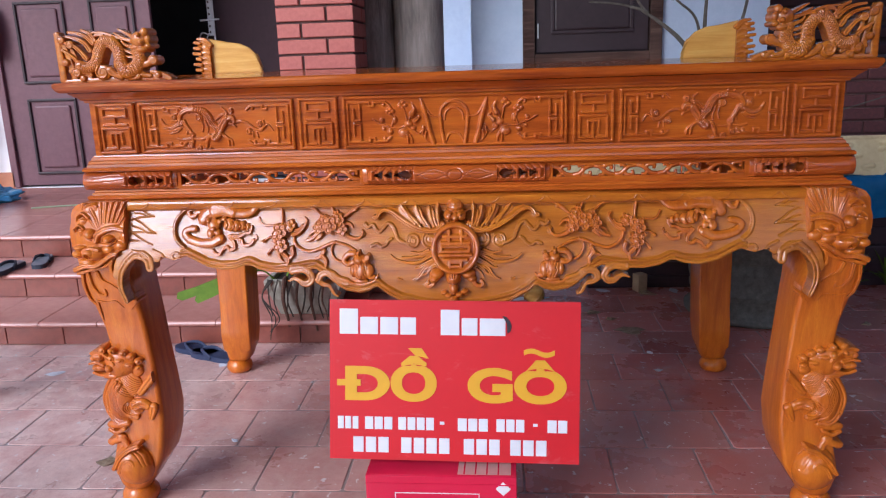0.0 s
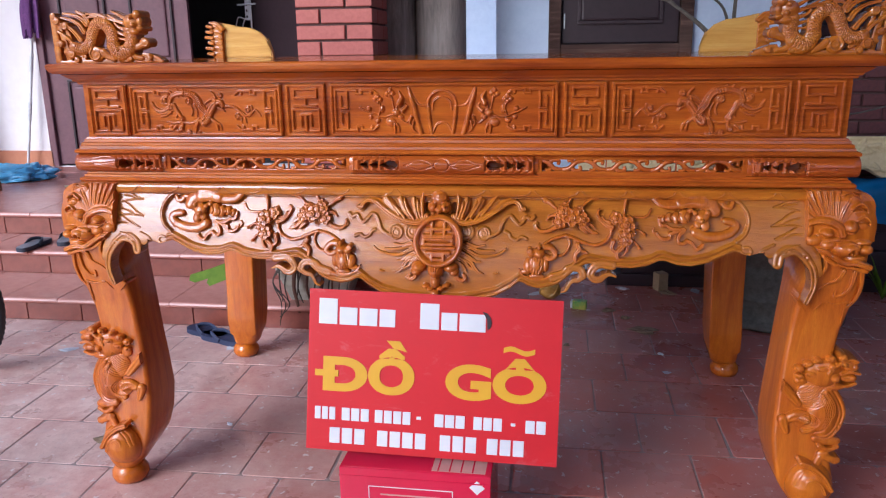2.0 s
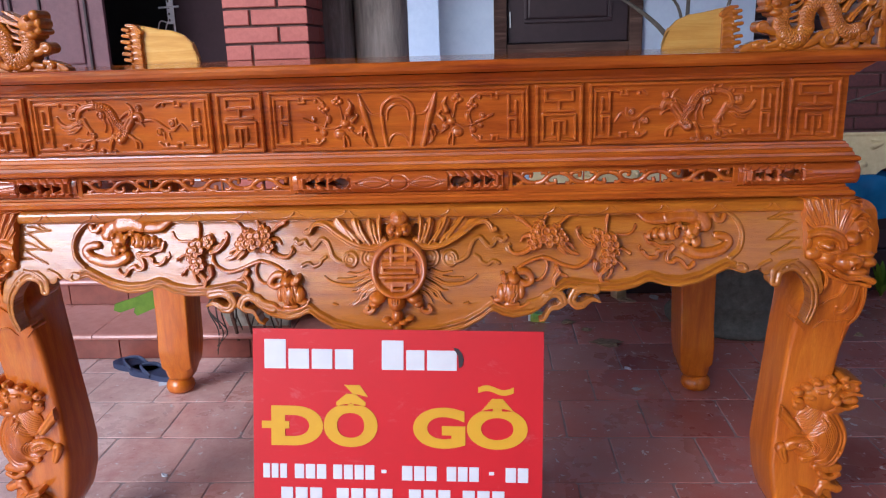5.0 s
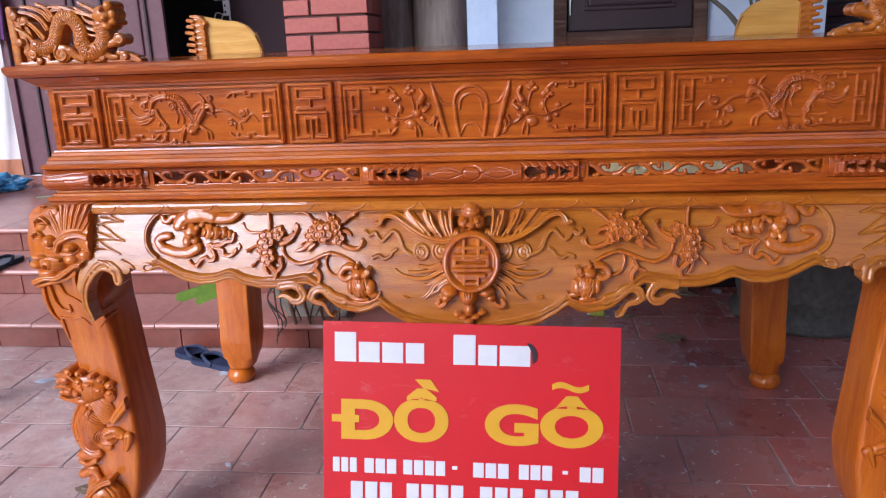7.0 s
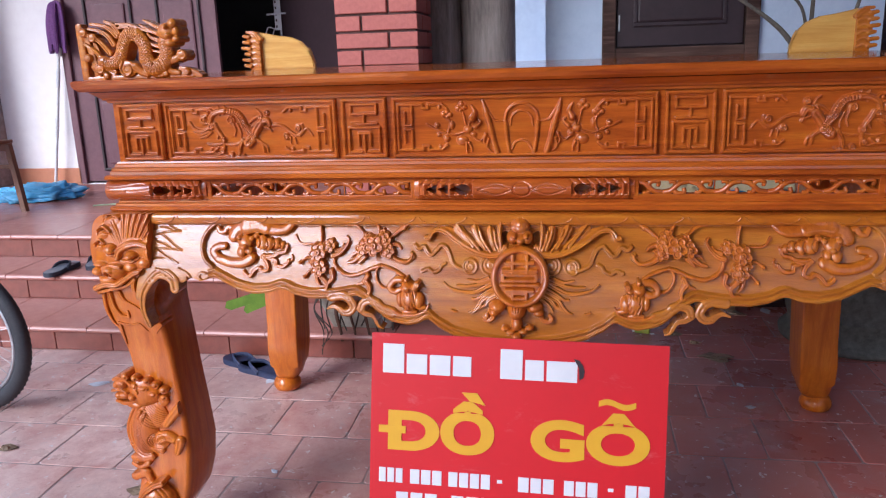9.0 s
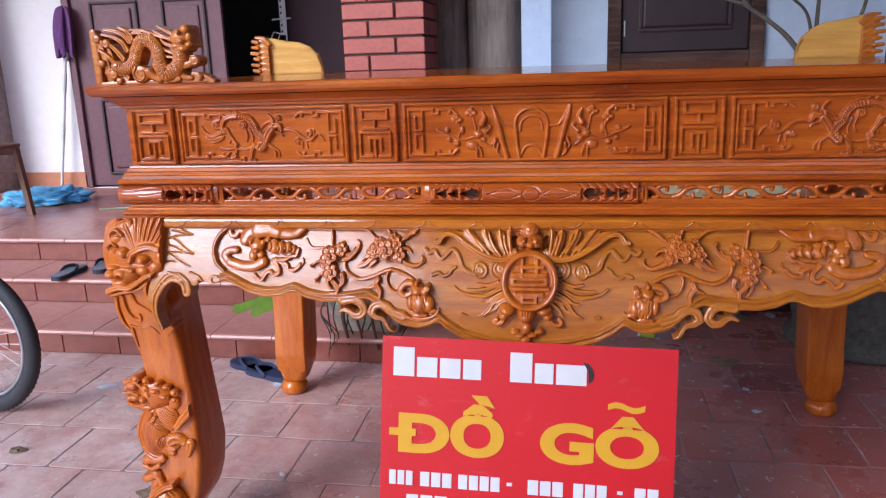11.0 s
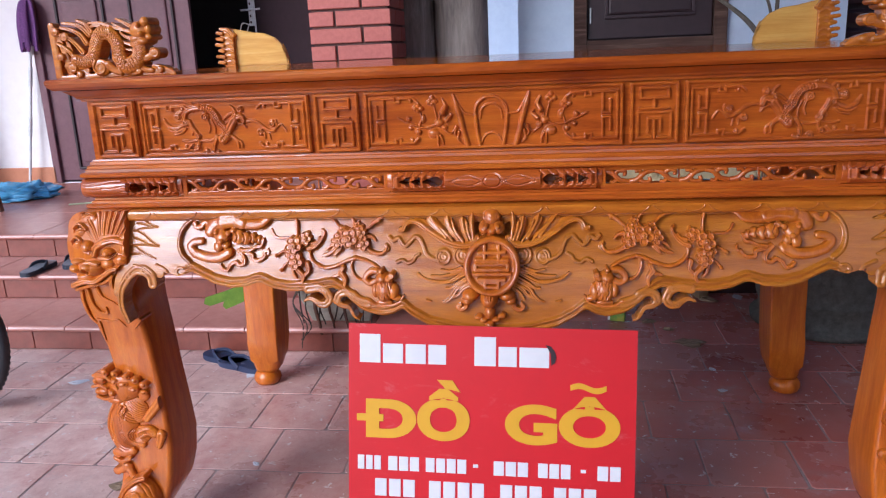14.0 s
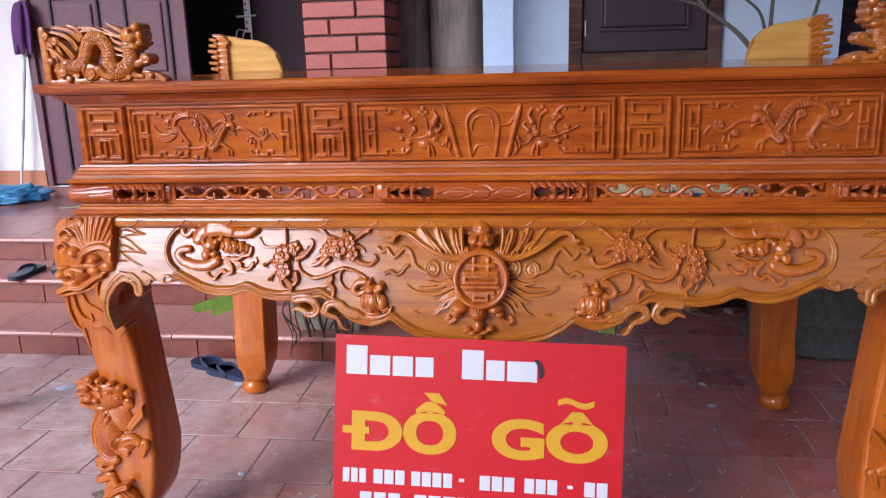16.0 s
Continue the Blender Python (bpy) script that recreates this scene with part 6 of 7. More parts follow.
CORNER_MANE = [
    (0.63, 0.28, 9, (86.7, 141.4), (88.9, 142.6), (91.4, 143.9)),
    (0.63, 0.28, 9, (87.3, 140.3), (89.8, 141.3), (92.5, 142.9)),
    (0.63, 0.31, 9, (87.7, 138.9), (89.7, 139.7), (90.7, 140.7)),
    (0.55, 0.28, 9, (87.8, 137.5), (89.5, 138.0), (90.6, 138.8)),
    (0.47, 0.31, 10, (88.1, 140.8), (92.0, 141.8), (95.6, 143.1), (98.2, 142.4)),
    (0.39, 0.24, 9, (87.9, 136.3), (89.6, 136.6), (90.4, 137.4)),
    (0.47, 0.31, 10, (93.4, 142.0), (95.6, 143.1), (98.7, 143.2)),
    (0.47, 0.31, 10, (94.6, 141.7), (96.5, 142.5), (99.1, 142.1)),
]
CORNER_FLAMES = [
    (0.79, 0.39, 9, (98.9, 140.5), (100.5, 142.1), (102.9, 143.1), (105.6, 143.5)),
    (0.79, 0.39, 9, (99.9, 138.5), (101.2, 140.4), (103.3, 141.7), (106.3, 142.4)),
    (0.79, 0.47, 9, (101.2, 136.4), (102.8, 138.4), (104.3, 139.7), (106.8, 140.7)),
    (0.63, 0.39, 9, (103.4, 134.4), (104.6, 136.3), (106.2, 137.7), (107.8, 138.7)),
    (0.63, 0.39, 9, (98.3, 141.3), (99.5, 142.9), (101.7, 144.0)),
    (0.63, 0.47, 8, (100.5, 131.9), (102.1, 132.7), (104.4, 132.4)),
]
CORNER_BALLS = [
    (82.3, 135.4, 1.57, 1.57, 1, 0),
    (97.0, 132.5, 2.35, 2.04, -1, 0),
    (104.4, 132.7, 1.57, 1.57, 1, 0),
    (105.4, 140.2, 1.26, 1.26, -1, 0),
    (107.8, 141.5, 1.26, 1.26, 1, 0),
    (107.3, 135.4, 1.10, 1.10, 1, 0),
    (102.9, 131.0, 0.94, 0.79, 1, 0),
    (81.4, 131.4, 0.94, 0.79, -1, 0),
    (87.1, 131.2, 0.94, 0.79, 1, 0),
]
CORNER_FACE = [
    (85.6, 140.9, 2.35, 2.20, 14, 10),
    (83.7, 142.8, 1.26, 1.26, 12, 14),
    (83.0, 141.0, 0.94, 1.26, 10, 12),
    (83.1, 139.2, 1.10, 0.79, 10, 14),
    (84.9, 138.3, 1.57, 0.94, 12, 12),
    (85.2, 142.1, 0.63, 0.63, 8, 24),
    (84.8, 140.1, 0.79, 0.63, 8, 22),
]


def corner_dragon(side):
    """A pierced end board: a dragon walking inwards over scrolls."""
    r = Relief(*sheet(0.76, 1.13, TOP, TOP + 0.158, 0.0011))
    r.strokes(CORNER_PLATE, 0.35, 0.0, False, 0.0)
    r.strokes(CORNER, 0.7, 0.0, False, 0.0)
    for body in CORNER[:5]:
        line = curve_points(np.array(body[3:]) / 100, 9)
        for k in range(1, len(line) - 1, 2):
            d = (line[k + 1] - line[k - 1]) / np.hypot(*(line[k + 1] - line[k - 1]))
            n = np.array((-d[1], d[0]))
            for off in (-0.009, 0.0, 0.009):
                c = line[k] + off * n
                r.engrave([c - 0.004 * n - 0.003 * d, c, c + 0.004 * n - 0.003 * d], 0.0011, 0.0022)
    r.strokes(CORNER_MANE, 0.8, 0.0, False, 0.4)
    r.strokes(CORNER_FLAMES, 0.8, 0.0, False, 0.4)
    for x, z, rx, rz, high, up in CORNER_FACE:
        r.dome(x / 100, z / 100, rx / 100, rz / 100, high / 1000, 0, up / 1000, False)
    for x, z, q, _, hand, _ in CORNER_BALLS:
        r.dome(x / 100, z / 100, q / 100, 0.9 * q / 100, 0.006, 0, 0.01, False)
        r.spiral(x / 100, z / 100, 0.8 * q / 100, 0.15 * q / 100, 1.2, 0.014, 1.5, 1.0, hand, False)
    sides = []
    for face in (1, -1):
        me = r.mesh("corner_dragon", lambda x, zz: np.full_like(x, 0.022), 0.009, r.h > 0.003)
        if face < 0:
            me.transform(pose(0, 0.062, 0) @ Matrix.Diagonal((1, -1, 1, 1)))
        if side < 0:
            me.transform(Matrix.Diagonal((-1, 1, 1, 1)))
        if face * side < 0:
            me.flip_normals()
        sides.append(me)
    return sides


for s in (-1, 1):
    front, rear = corner_dragon(s)
    board = part("corner_dragon", front, GOLD_WOOD, table, "pierced end board carved with a walking dragon")
    part("rear_face", rear, GOLD_WOOD, board)
    outline = [(0.83, TOP), (0.836, TOP + 0.035), (0.852, TOP + 0.07), (0.88, TOP + 0.098), (0.92, TOP + 0.115), (0.97, TOP + 0.122), (1.02, TOP + 0.128), (1.065, TOP + 0.14), (1.072, TOP + 0.09), (1.078, TOP)]
    bm = extruded([(s * x, z) for x, z in outline], 1.035, 1.06, "y")
    bmesh.ops.bevel(bm, geom=[e for e in bm.edges if abs(e.verts[0].co.y - e.verts[1].co.y) < 1e-5], offset=0.004, segments=2, affect="EDGES")
    back = part("rear_end_board", bm, PALE_WOOD, table, "plain pale back of a curved end board")
    r = Relief(*sheet(1.0, 1.15, TOP, TOP + 0.15, 0.0018))
    r.h = np.where((r.x > 1.03) & (r.x < 1.075 + 0.006 * np.sin(r.z * 130)) & (r.z < TOP + 0.128), 0.016, 0.0)
    for k in range(6):
        z = TOP + 0.014 + 0.021 * k
        r.bar(1.07, z, 1.09 + 0.006 * math.sin(2.4 * k), z + 0.003, 0.0075, 0.012, 0.014)
        r.stroke([(1.035, z - 0.004), (1.05, z + 0.005), (1.066, z)], 0.0045, 0.003, 1.2, 0.014, False, 0.3)
    r.stroke([(1.03, TOP + 0.112), (1.05, TOP + 0.132), (1.078, TOP + 0.136)], 0.011, 0.006, 0.9, 0.012, False, 0.3)
    me = r.mesh("carved_end", lambda x, zz: np.full_like(x, 1.034), 0.03, r.h > 0.003)
    if s < 0:
        me.transform(Matrix.Diagonal((-1, 1, 1, 1)))
        me.flip_normals()
    part("carved_end", me, GOLD_WOOD, back)


# ---- plants and pots ----
def add_leaf(bm, base, tip, width, droop=0.03, n=6):
    """A long bent leaf blade with a fold along its middle."""
    a, b = Vector(base), Vector(tip)
    d = (b - a)
    side = d.cross(Vector((0, 0, 1)))
    side = side.normalized() if side.length > 1e-4 else Vector((1, 0, 0))
    up = side.cross(d).normalized()
    rows = []
    for k in range(n + 1):
        t = k / n
        w = width * math.sin(math.pi * (0.08 + 0.9 * t)) ** 0.8
        c = a + d * t + Vector((0, 0, droop * math.sin(math.pi * t) - droop * 0.6 * t * t))
        rows.append([bm.verts.new(c - side * w + up * 0.15 * w), bm.verts.new(c), bm.verts.new(c + side * w + up * 0.15 * w)])
    for u, v in zip(rows, rows[1:]):
        bm.faces.new((u[0], u[1], v[1], v[0]))
        bm.faces.new((u[1], u[2], v[2], v[1]))


rnd = random.Random(4)
trough = thing("planter_trough", "chipped grey concrete planter trough with leafy plants on the step", "planter")
bm = bmesh.new()
top, foot = [(-1.03, 1.42), (-0.64, 1.42), (-0.64, 1.7), (-1.03, 1.7)], [(-0.97, 1.46), (-0.7, 1.46), (-0.7, 1.66), (-0.97, 1.66)]
inner = [(-1.0, 1.45), (-0.67, 1.45), (-0.67, 1.67), (-1.0, 1.67)]
rings = [[bm.verts.new((x, y, z)) for x, y in ring] for ring, z in ((foot, 0.126), (top, 0.29), (top, 0.312), (inner, 0.312), (inner, 0.27))]
for u, v in zip(rings, rings[1:]):
    for k in range(4):
        bm.faces.new((u[k], u[(k + 1) % 4], v[(k + 1) % 4], v[k]))
bm.faces.new(rings[0][::-1])
bmesh.ops.bevel(bm, geom=bm.edges[:], offset=0.004, segments=1, affect="EDGES")
part("trough", bm, CONCRETE, trough)
part("soil", box(-1.0, -0.67, 1.45, 1.67, 0.25, 0.29), SOIL, trough)
for k in range(26):
    bm = bmesh.new()
    b = (rnd.uniform(-0.96, -0.7), rnd.uniform(1.48, 1.64), 0.285)
    a = rnd.uniform(0, 6.28)
    l = rnd.uniform(0.12, 0.3)
    add_leaf(bm, b, (b[0] + l * math.cos(a), b[1] + 0.5 * l * math.sin(a), b[2] + rnd.uniform(0.1, 0.46)), rnd.uniform(0.012, 0.03), rnd.uniform(0.02, 0.08))
    part("leaf", bm, LEAF, trough)
for k in range(9):
    x = -1.02 + 0.045 * k + rnd.uniform(-0.01, 0.01)
    bm = tube([(x, 1.45, 0.3), (x + 0.01, 1.405, 0.31), (x + rnd.uniform(-0.02, 0.02), 1.4, 0.22), (x + rnd.uniform(-0.03, 0.03), 1.395, rnd.uniform(0.1, 0.17))], 0.005, 0.003, 6)
    part("dry_stem", bm, ROOT, trough)
part("leaf_stalk", tube([(-0.98, 1.48, 0.29), (-1.03, 1.43, 0.36), (-1.08, 1.385, 0.36), (-1.125, 1.36, 0.333)], 0.005, 0.004, 6), LEAF, trough)
for outline in ([(-1.19, 0.352), (-1.235, 0.345), (-1.33, 0.31), (-1.425, 0.282), (-1.43, 0.255), (-1.4, 0.246), (-1.35, 0.262), (-1.27, 0.288), (-1.2, 0.316)], [(-1.2, 0.318), (-1.26, 0.292), (-1.335, 0.266), (-1.34, 0.246), (-1.325, 0.232), (-1.25, 0.262), (-1.195, 0.29)]):
    bm = bmesh.new()
    cols = [[bm.verts.new((x, 1.335 + 0.25 * (z - 0.3) + (0.014 if deep else 0.0) + 0.05 * (x + 1.3) ** 2, z)) for x, z in outline] for deep in (0, 1)]
    n = len(outline)
    for k in range(n):
        bm.faces.new((cols[0][k], cols[0][(k + 1) % n], cols[1][(k + 1) % n], cols[1][k]))
    bmesh.ops.triangulate(bm, faces=[bm.faces.new(cols[0]), bm.faces.new(cols[1][::-1])])
    part("leaf", bm, LEAF, trough, "broad bright green leaf with a cut end")
bm = bmesh.new()
for k in range(3):
    add_tube(bm, [(-1.0 + 0.01 * k, 1.41, 0.32), (-1.03, 1.38, 0.24), (-0.99 + 0.02 * k, 1.37, 0.14), (-1.0, 1.36, 0.03 + 0.02 * k)], 0.004, 0.002, 6)
part("vine", bm, ROOT, trough)
for x, z, w in ((-0.925, 0.09, 0.013), (-0.86, 0.1, 0.009), (-0.79, 0.07, 0.01), (-0.735, 0.12, 0.007)):
    part("hanging_root", tube([(x, 1.45, 0.315), (x + 0.004, 1.402, 0.31), (x - 0.006, 1.392, 0.22), (x + 0.012, 1.38, z + 0.05), (x + 0.02, 1.375, z)], w, 0.5 * w, 8), DEAD_ROOT, trough, "brown withered root hanging over the rim")

pot = thing("tree_pot", "large round mossy stone pot with a bare grey tree", "potted tree")
bm = bmesh.new()
add_lathe(bm, [(0.3, 0), (0.33, 0.005), (0.335, 0.03), (0.3, 0.05), (0.295, 0.09), (0.31, 0.14), (0.312, 0.15), (0.304, 0.158), (0.318, 0.22), (0.32, 0.3), (0.315, 0.32), (0.325, 0.325), (0.33, 0.42), (0.34, 0.44), (0.34, 0.47), (0.3, 0.47), (0.29, 0.43)], (0, 0, 0), 40)
part("pot", bm, STONE, pot, "", True)
part("soil", add_lathe(bmesh.new(), [(0.28, 0.43), (0.29, 0.436), (0.15, 0.452), (0.02, 0.46)], (0, 0, 0), 24), SOIL, pot)
part("trunk", tube([(0, 0, 0.44), (-0.06, 0.0, 0.7), (-0.2, -0.02, 1.0), (-0.3, 0.0, 1.22)], 0.035, 0.022, 10), BARK, pot)
for pts, r in (([(-0.3, 0, 1.22), (-0.4, 0.02, 1.37), (-0.5, 0.03, 1.46), (-0.6, 0.04, 1.53)], 0.014), ([(-0.6, 0.04, 1.53), (-0.7, 0.05, 1.56), (-0.85, 0.05, 1.575)], 0.008), ([(-0.56, 0.035, 1.5), (-0.63, 0.03, 1.6), (-0.66, 0.03, 1.8)], 0.008), ([(-0.3, 0, 1.22), (-0.29, 0.04, 1.45), (-0.28, 0.05, 1.62), (-0.25, 0.05, 1.9)], 0.011), ([(-0.3, 0.02, 1.3), (-0.34, 0.02, 1.48), (-0.45, 0.0, 1.58), (-0.52, 0.0, 1.7)], 0.008), ([(-0.26, 0.0, 1.2), (-0.14, 0.0, 1.42), (-0.1, 0.0, 1.62), (-0.12, 0, 1.85)], 0.01), ([(-0.45, 0.0, 1.57), (-0.56, 0.0, 1.6), (-0.68, 0.0, 1.585), (-0.9, 0.0, 1.61)], 0.006), ([(-0.1, 0.0, 1.62), (-0.02, 0.0, 1.7), (0.05, 0.0, 1.9)], 0.006), ([(-0.15, 0.0, 0.9), (0.05, -0.1, 1.0), (0.22, -0.2, 1.02), (0.5, -0.3, 1.12)], 0.006)):
    part("branch", tube(pts, r, 0.5 * r, 7), BARK, pot)
pot.matrix_world = pose(1.42, 1.86, 0)

# sheeted pile of timber along the wall
for k, (x0, x1, y0, y1, z0, z1) in enumerate(((0.62, 2.6, 2.26, 2.44, 0.0, 0.07), (0.7, 2.7, 2.27, 2.43, 0.072, 0.15), (0.66, 2.5, 2.25, 2.42, 0.152, 0.23), (0.8, 2.75, 2.28, 2.44, 0.232, 0.33))):
    tagged(part("timber_beam", box(x0, x1, y0, y1, z0, z1, 0.006), SHUTTER), "dark sawn timber beam stacked along the house wall", "timber", "stacked timbers")
bm = bmesh.new()
n, m = 60, 16
grid = []
for i in range(n + 1):
    x = 0.72 + 2.1 * i / n
    row = []
    for j in range(m + 1):
        t = j / m
        w = noise.noise((x * 3.1, t * 3, 1.7))
        f = noise.noise((x * 11, t * 7, 4.2))
        y = 2.445 - 0.22 * min(1, t * 2.2) - 0.02 * f - 0.03 * max(0, t - 0.4) * (1 + w)
        z = 0.6 + 0.05 * w + 0.015 * f - 0.2 * max(0, t - 0.42) / 0.58 * (1 + 0.25 * noise.noise((x * 2.3, 0, 8)))
        row.append(bm.verts.new((x, y, z)))
    grid.append(row)
for i in range(n):
    for j in range(m):
        bm.faces.new((grid[i][j], grid[i + 1][j], grid[i + 1][j + 1], grid[i][j + 1]))
bmesh.ops.solidify(bm, geom=bm.faces[:], thickness=0.003)
tagged(part("plastic_sheet", bm, TARP, None, "", True), "crumpled blue plastic sheet draped over stacked timber", "tarpaulin")
part_core = part("timber_crate", box(0.8, 2.7, 2.27, 2.43, 0.332, 0.56, 0.01), SHUTTER)
tagged(part_core, "dark timber block hidden under the blue sheet", "timber")


def raw_board(x0, x1, seed, m):
    """An unfinished carved board: leaves and curls in raw pale wood."""
    q = random.Random(seed)
    r = Relief(*sheet(x0, x1, 0.0, 0.24, 0.004))
    r.h += 0.006
    r.path([(x0 + 0.01, 0.232), (x1 - 0.01, 0.232)], 0.01, 0.012, 0.004)
    for k in range(int((x1 - x0) * 26)):
        x, z, a, l = q.uniform(x0 + 0.04, x1 - 0.04), q.uniform(0.03, 0.2), q.uniform(0, 6.3), q.uniform(0.03, 0.07)
        r.stroke([(x, z), (x + l * math.cos(a), z + 0.6 * l * math.sin(a)), (x + l * math.cos(a + 0.9), z + l * 0.6 * math.sin(a + 0.9))], 0.014, 0.006, 1.0, 0.008, False)
    low = 0.03 + 0.025 * np.sin(r.x * 14 + seed) + 0.012 * np.sin(r.x * 37)
    me = r.mesh("carved_board", lambda x, z: np.zeros_like(x), 0.02, r.z > low)
    ob = tagged(part("carved_board", me, RAW_WOOD), "unfinished cream timber board with carved leaves, on the blue sheet", "carved board", "raw carved boards")
    ob.matrix_world = m


raw_board(0.0, 1.12, 3, pose(0.44, 2.27, 0.56, -16))
raw_board(0.0, 0.95, 5, pose(1.72, 2.27, 0.61, -18))

for k in range(3):
    t = thing("weed_plant", "low yellow-green weed at the foot of the brick wall", "plant", "weeds by the wall")
    for j in range(16):
        bm = bmesh.new()
        a, l = rnd.uniform(0, 6.28), rnd.uniform(0.05, 0.14)
        add_leaf(bm, (0, 0, 0), (l * math.cos(a), 0.5 * l * math.sin(a), rnd.uniform(0.08, 0.26)), 0.016, 0.02, 4)
        part("leaf", bm, LEAF, t)
    t.matrix_world = pose(2.05 + 0.22 * k, 2.14 + 0.03 * k, 0)


# ---- bicycle wheel and chair ----
bike = thing("bicycle", "bicycle with black tyre and steel rim on the yard", "bicycle")
wheel = part("wheel", add_lathe(bmesh.new(), [(0.012, -0.03), (0.018, -0.028), (0.018, 0.028), (0.012, 0.03)], (0, 0, 0), 14), STEEL, bike)


def torus(R, r, sides=56, round_=10, flat=1.0, tread=0.0):
    bm = bmesh.new()
    rings = []
    for k in range(sides):
        a = 2 * math.pi * k / sides
        rings.append([bm.verts.new(((R + r * math.cos(t) * (1 + (tread if (k + j) % 2 and abs(t) < 1.2 else 0))) * math.cos(a), (R + r * math.cos(t) * (1 + (tread if (k + j) % 2 and abs(t) < 1.2 else 0))) * math.sin(a), flat * r * math.sin(t))) for j, t in enumerate(np.linspace(-math.pi, math.pi, round_, endpoint=False))])
    for k in range(sides):
        u, v = rings[k], rings[(k + 1) % sides]
        for j in range(round_):
            bm.faces.new((u[j], u[(j + 1) % round_], v[(j + 1) % round_], v[j]))
    return bm


part("tyre", torus(0.278, 0.031, 144, 14, 0.9, 0.2), RUBBER, wheel, "", True)
part("rim", torus(0.242, 0.011, 64, 8, 1.5), STEEL, wheel, "", True)
for k in range(28):
    a, b = 2 * math.pi * k / 28, 2 * math.pi * (k + (2.4 if k % 2 else -2.4)) / 28
    s = 0.026 if k % 4 < 2 else -0.026
    part("spoke", tube([(0.015 * math.cos(b), 0.015 * math.sin(b), s), (0.238 * math.cos(a), 0.238 * math.sin(a), 0)], 0.0011, 0.0011, 5, 1), STEEL, wheel)
wheel.matrix_local = pose(0, 0, 0.31, 90, 0, 0)
for s in (-1, 1):
    part("fork", tube([(0, s * 0.045, 0.3), (-0.02, s * 0.05, 0.45), (-0.06, s * 0.045, 0.6), (-0.075, 0.0, 0.66)], 0.009, 0.011, 8), RUBBER, bike)
part("down_tube", tube([(-0.08, 0, 0.68), (-0.3, 0.02, 0.45), (-0.55, 0.03, 0.28)], 0.017, 0.017, 10), RUBBER, bike)
part("side_stand", tube([(-0.55, 0.03, 0.28), (-0.52, -0.1, 0.02), (-0.5, -0.1, 0.006)], 0.01, 0.008, 8), STEEL, bike)
bike.matrix_world = pose(-2.255, 0.75, 0, 0, 0, -8)

chair = thing("chair", "brown varnished wooden chair with square legs on the porch", "chair")
for x, y in ((0, 0), (-0.42, 0), (0, 0.4), (-0.42, 0.4)):
    bm = bmesh.new()
    lean = 0.05 if x == 0 else -0.05
    add_extruded(bm, [(x - 0.018 + lean, y - 0.018), (x + 0.018 + lean, y - 0.018), (x + 0.018 + lean, y + 0.018), (x - 0.018 + lean, y + 0.018)], 0, 0.46, "z")
    for v in bm.verts:
        if v.co.z > 0.4:
            v.co.x -= lean
    part("leg", bm, CHAIR_WOOD, chair)
for y in (0.0, 0.4):
    part("seat_rail", box(-0.41, 0.0, y - 0.012, y + 0.012, 0.41, 0.46, 0.003), CHAIR_WOOD, chair)
    part("stretcher", box(-0.43, 0.01, y - 0.01, y + 0.01, 0.29, 0.32, 0.003), CHAIR_WOOD, chair)
part("seat", box(-0.44, 0.02, -0.03, 0.43, 0.461, 0.485, 0.006), CHAIR_WOOD, chair)
for y in (0.0, 0.4):
    part("back_post", tube([(-0.42, y, 0.48), (-0.45, y, 0.7), (-0.49, y, 0.95)], 0.017, 0.014, 8), CHAIR_WOOD, chair)
part("backrest", box(-0.49, -0.47, 0.0, 0.4, 0.78, 0.94, 0.006), CHAIR_WOOD, chair)
chair.matrix_world = pose(-3.6, 2.44, PORCH_Z, 0, 0, 0)

# ---- mop, bag, tiled pier ----
mop = thing("mop", "purple yarn mop standing head up against the white wall", "mop")
part("mop_handle", tube([(-4.07, 3.9, PORCH_Z + 0.01), (-3.985, 3.935, 0.95), (-3.9, 3.955, 1.48)], 0.011, 0.011, 10), WHITE_PAINT, mop)
part("mop_clamp", tube([(-3.905, 3.953, 1.42), (-3.893, 3.956, 1.52)], 0.02, 0.024, 10), WHITE_PAINT, mop)
for f in (0.36, 0.72):
    part("handle_sleeve", tube([(-4.07 + 0.17 * f, 3.9 + 0.055 * f, PORCH_Z + 0.01 + 1.07 * f), (-4.07 + 0.17 * (f + 0.14), 3.9 + 0.055 * (f + 0.14), PORCH_Z + 0.01 + 1.07 * (f + 0.14))], 0.016, 0.016, 10, 2), WHITE_PAINT, mop)
for k in range(46):
    a, r = 2.4 * k, 0.02 + 0.055 * ((k * 0.618) % 1)
    x, y = r * math.cos(a), 0.5 * r * math.sin(a) - 0.02
    bm = tube([(-3.875 + 0.15 * x, 3.955, 1.83), (-3.875 + 0.8 * x, 3.94 + 0.6 * y, 1.8), (-3.885 + 1.15 * x, 3.93 + y, 1.66), (-3.895 + 1.1 * x, 3.93 + y, 1.48 + 0.04 * math.sin(3 * k))], 0.012, 0.009, 6, 4)
    part("yarn", bm, MOP_PURPLE, mop)

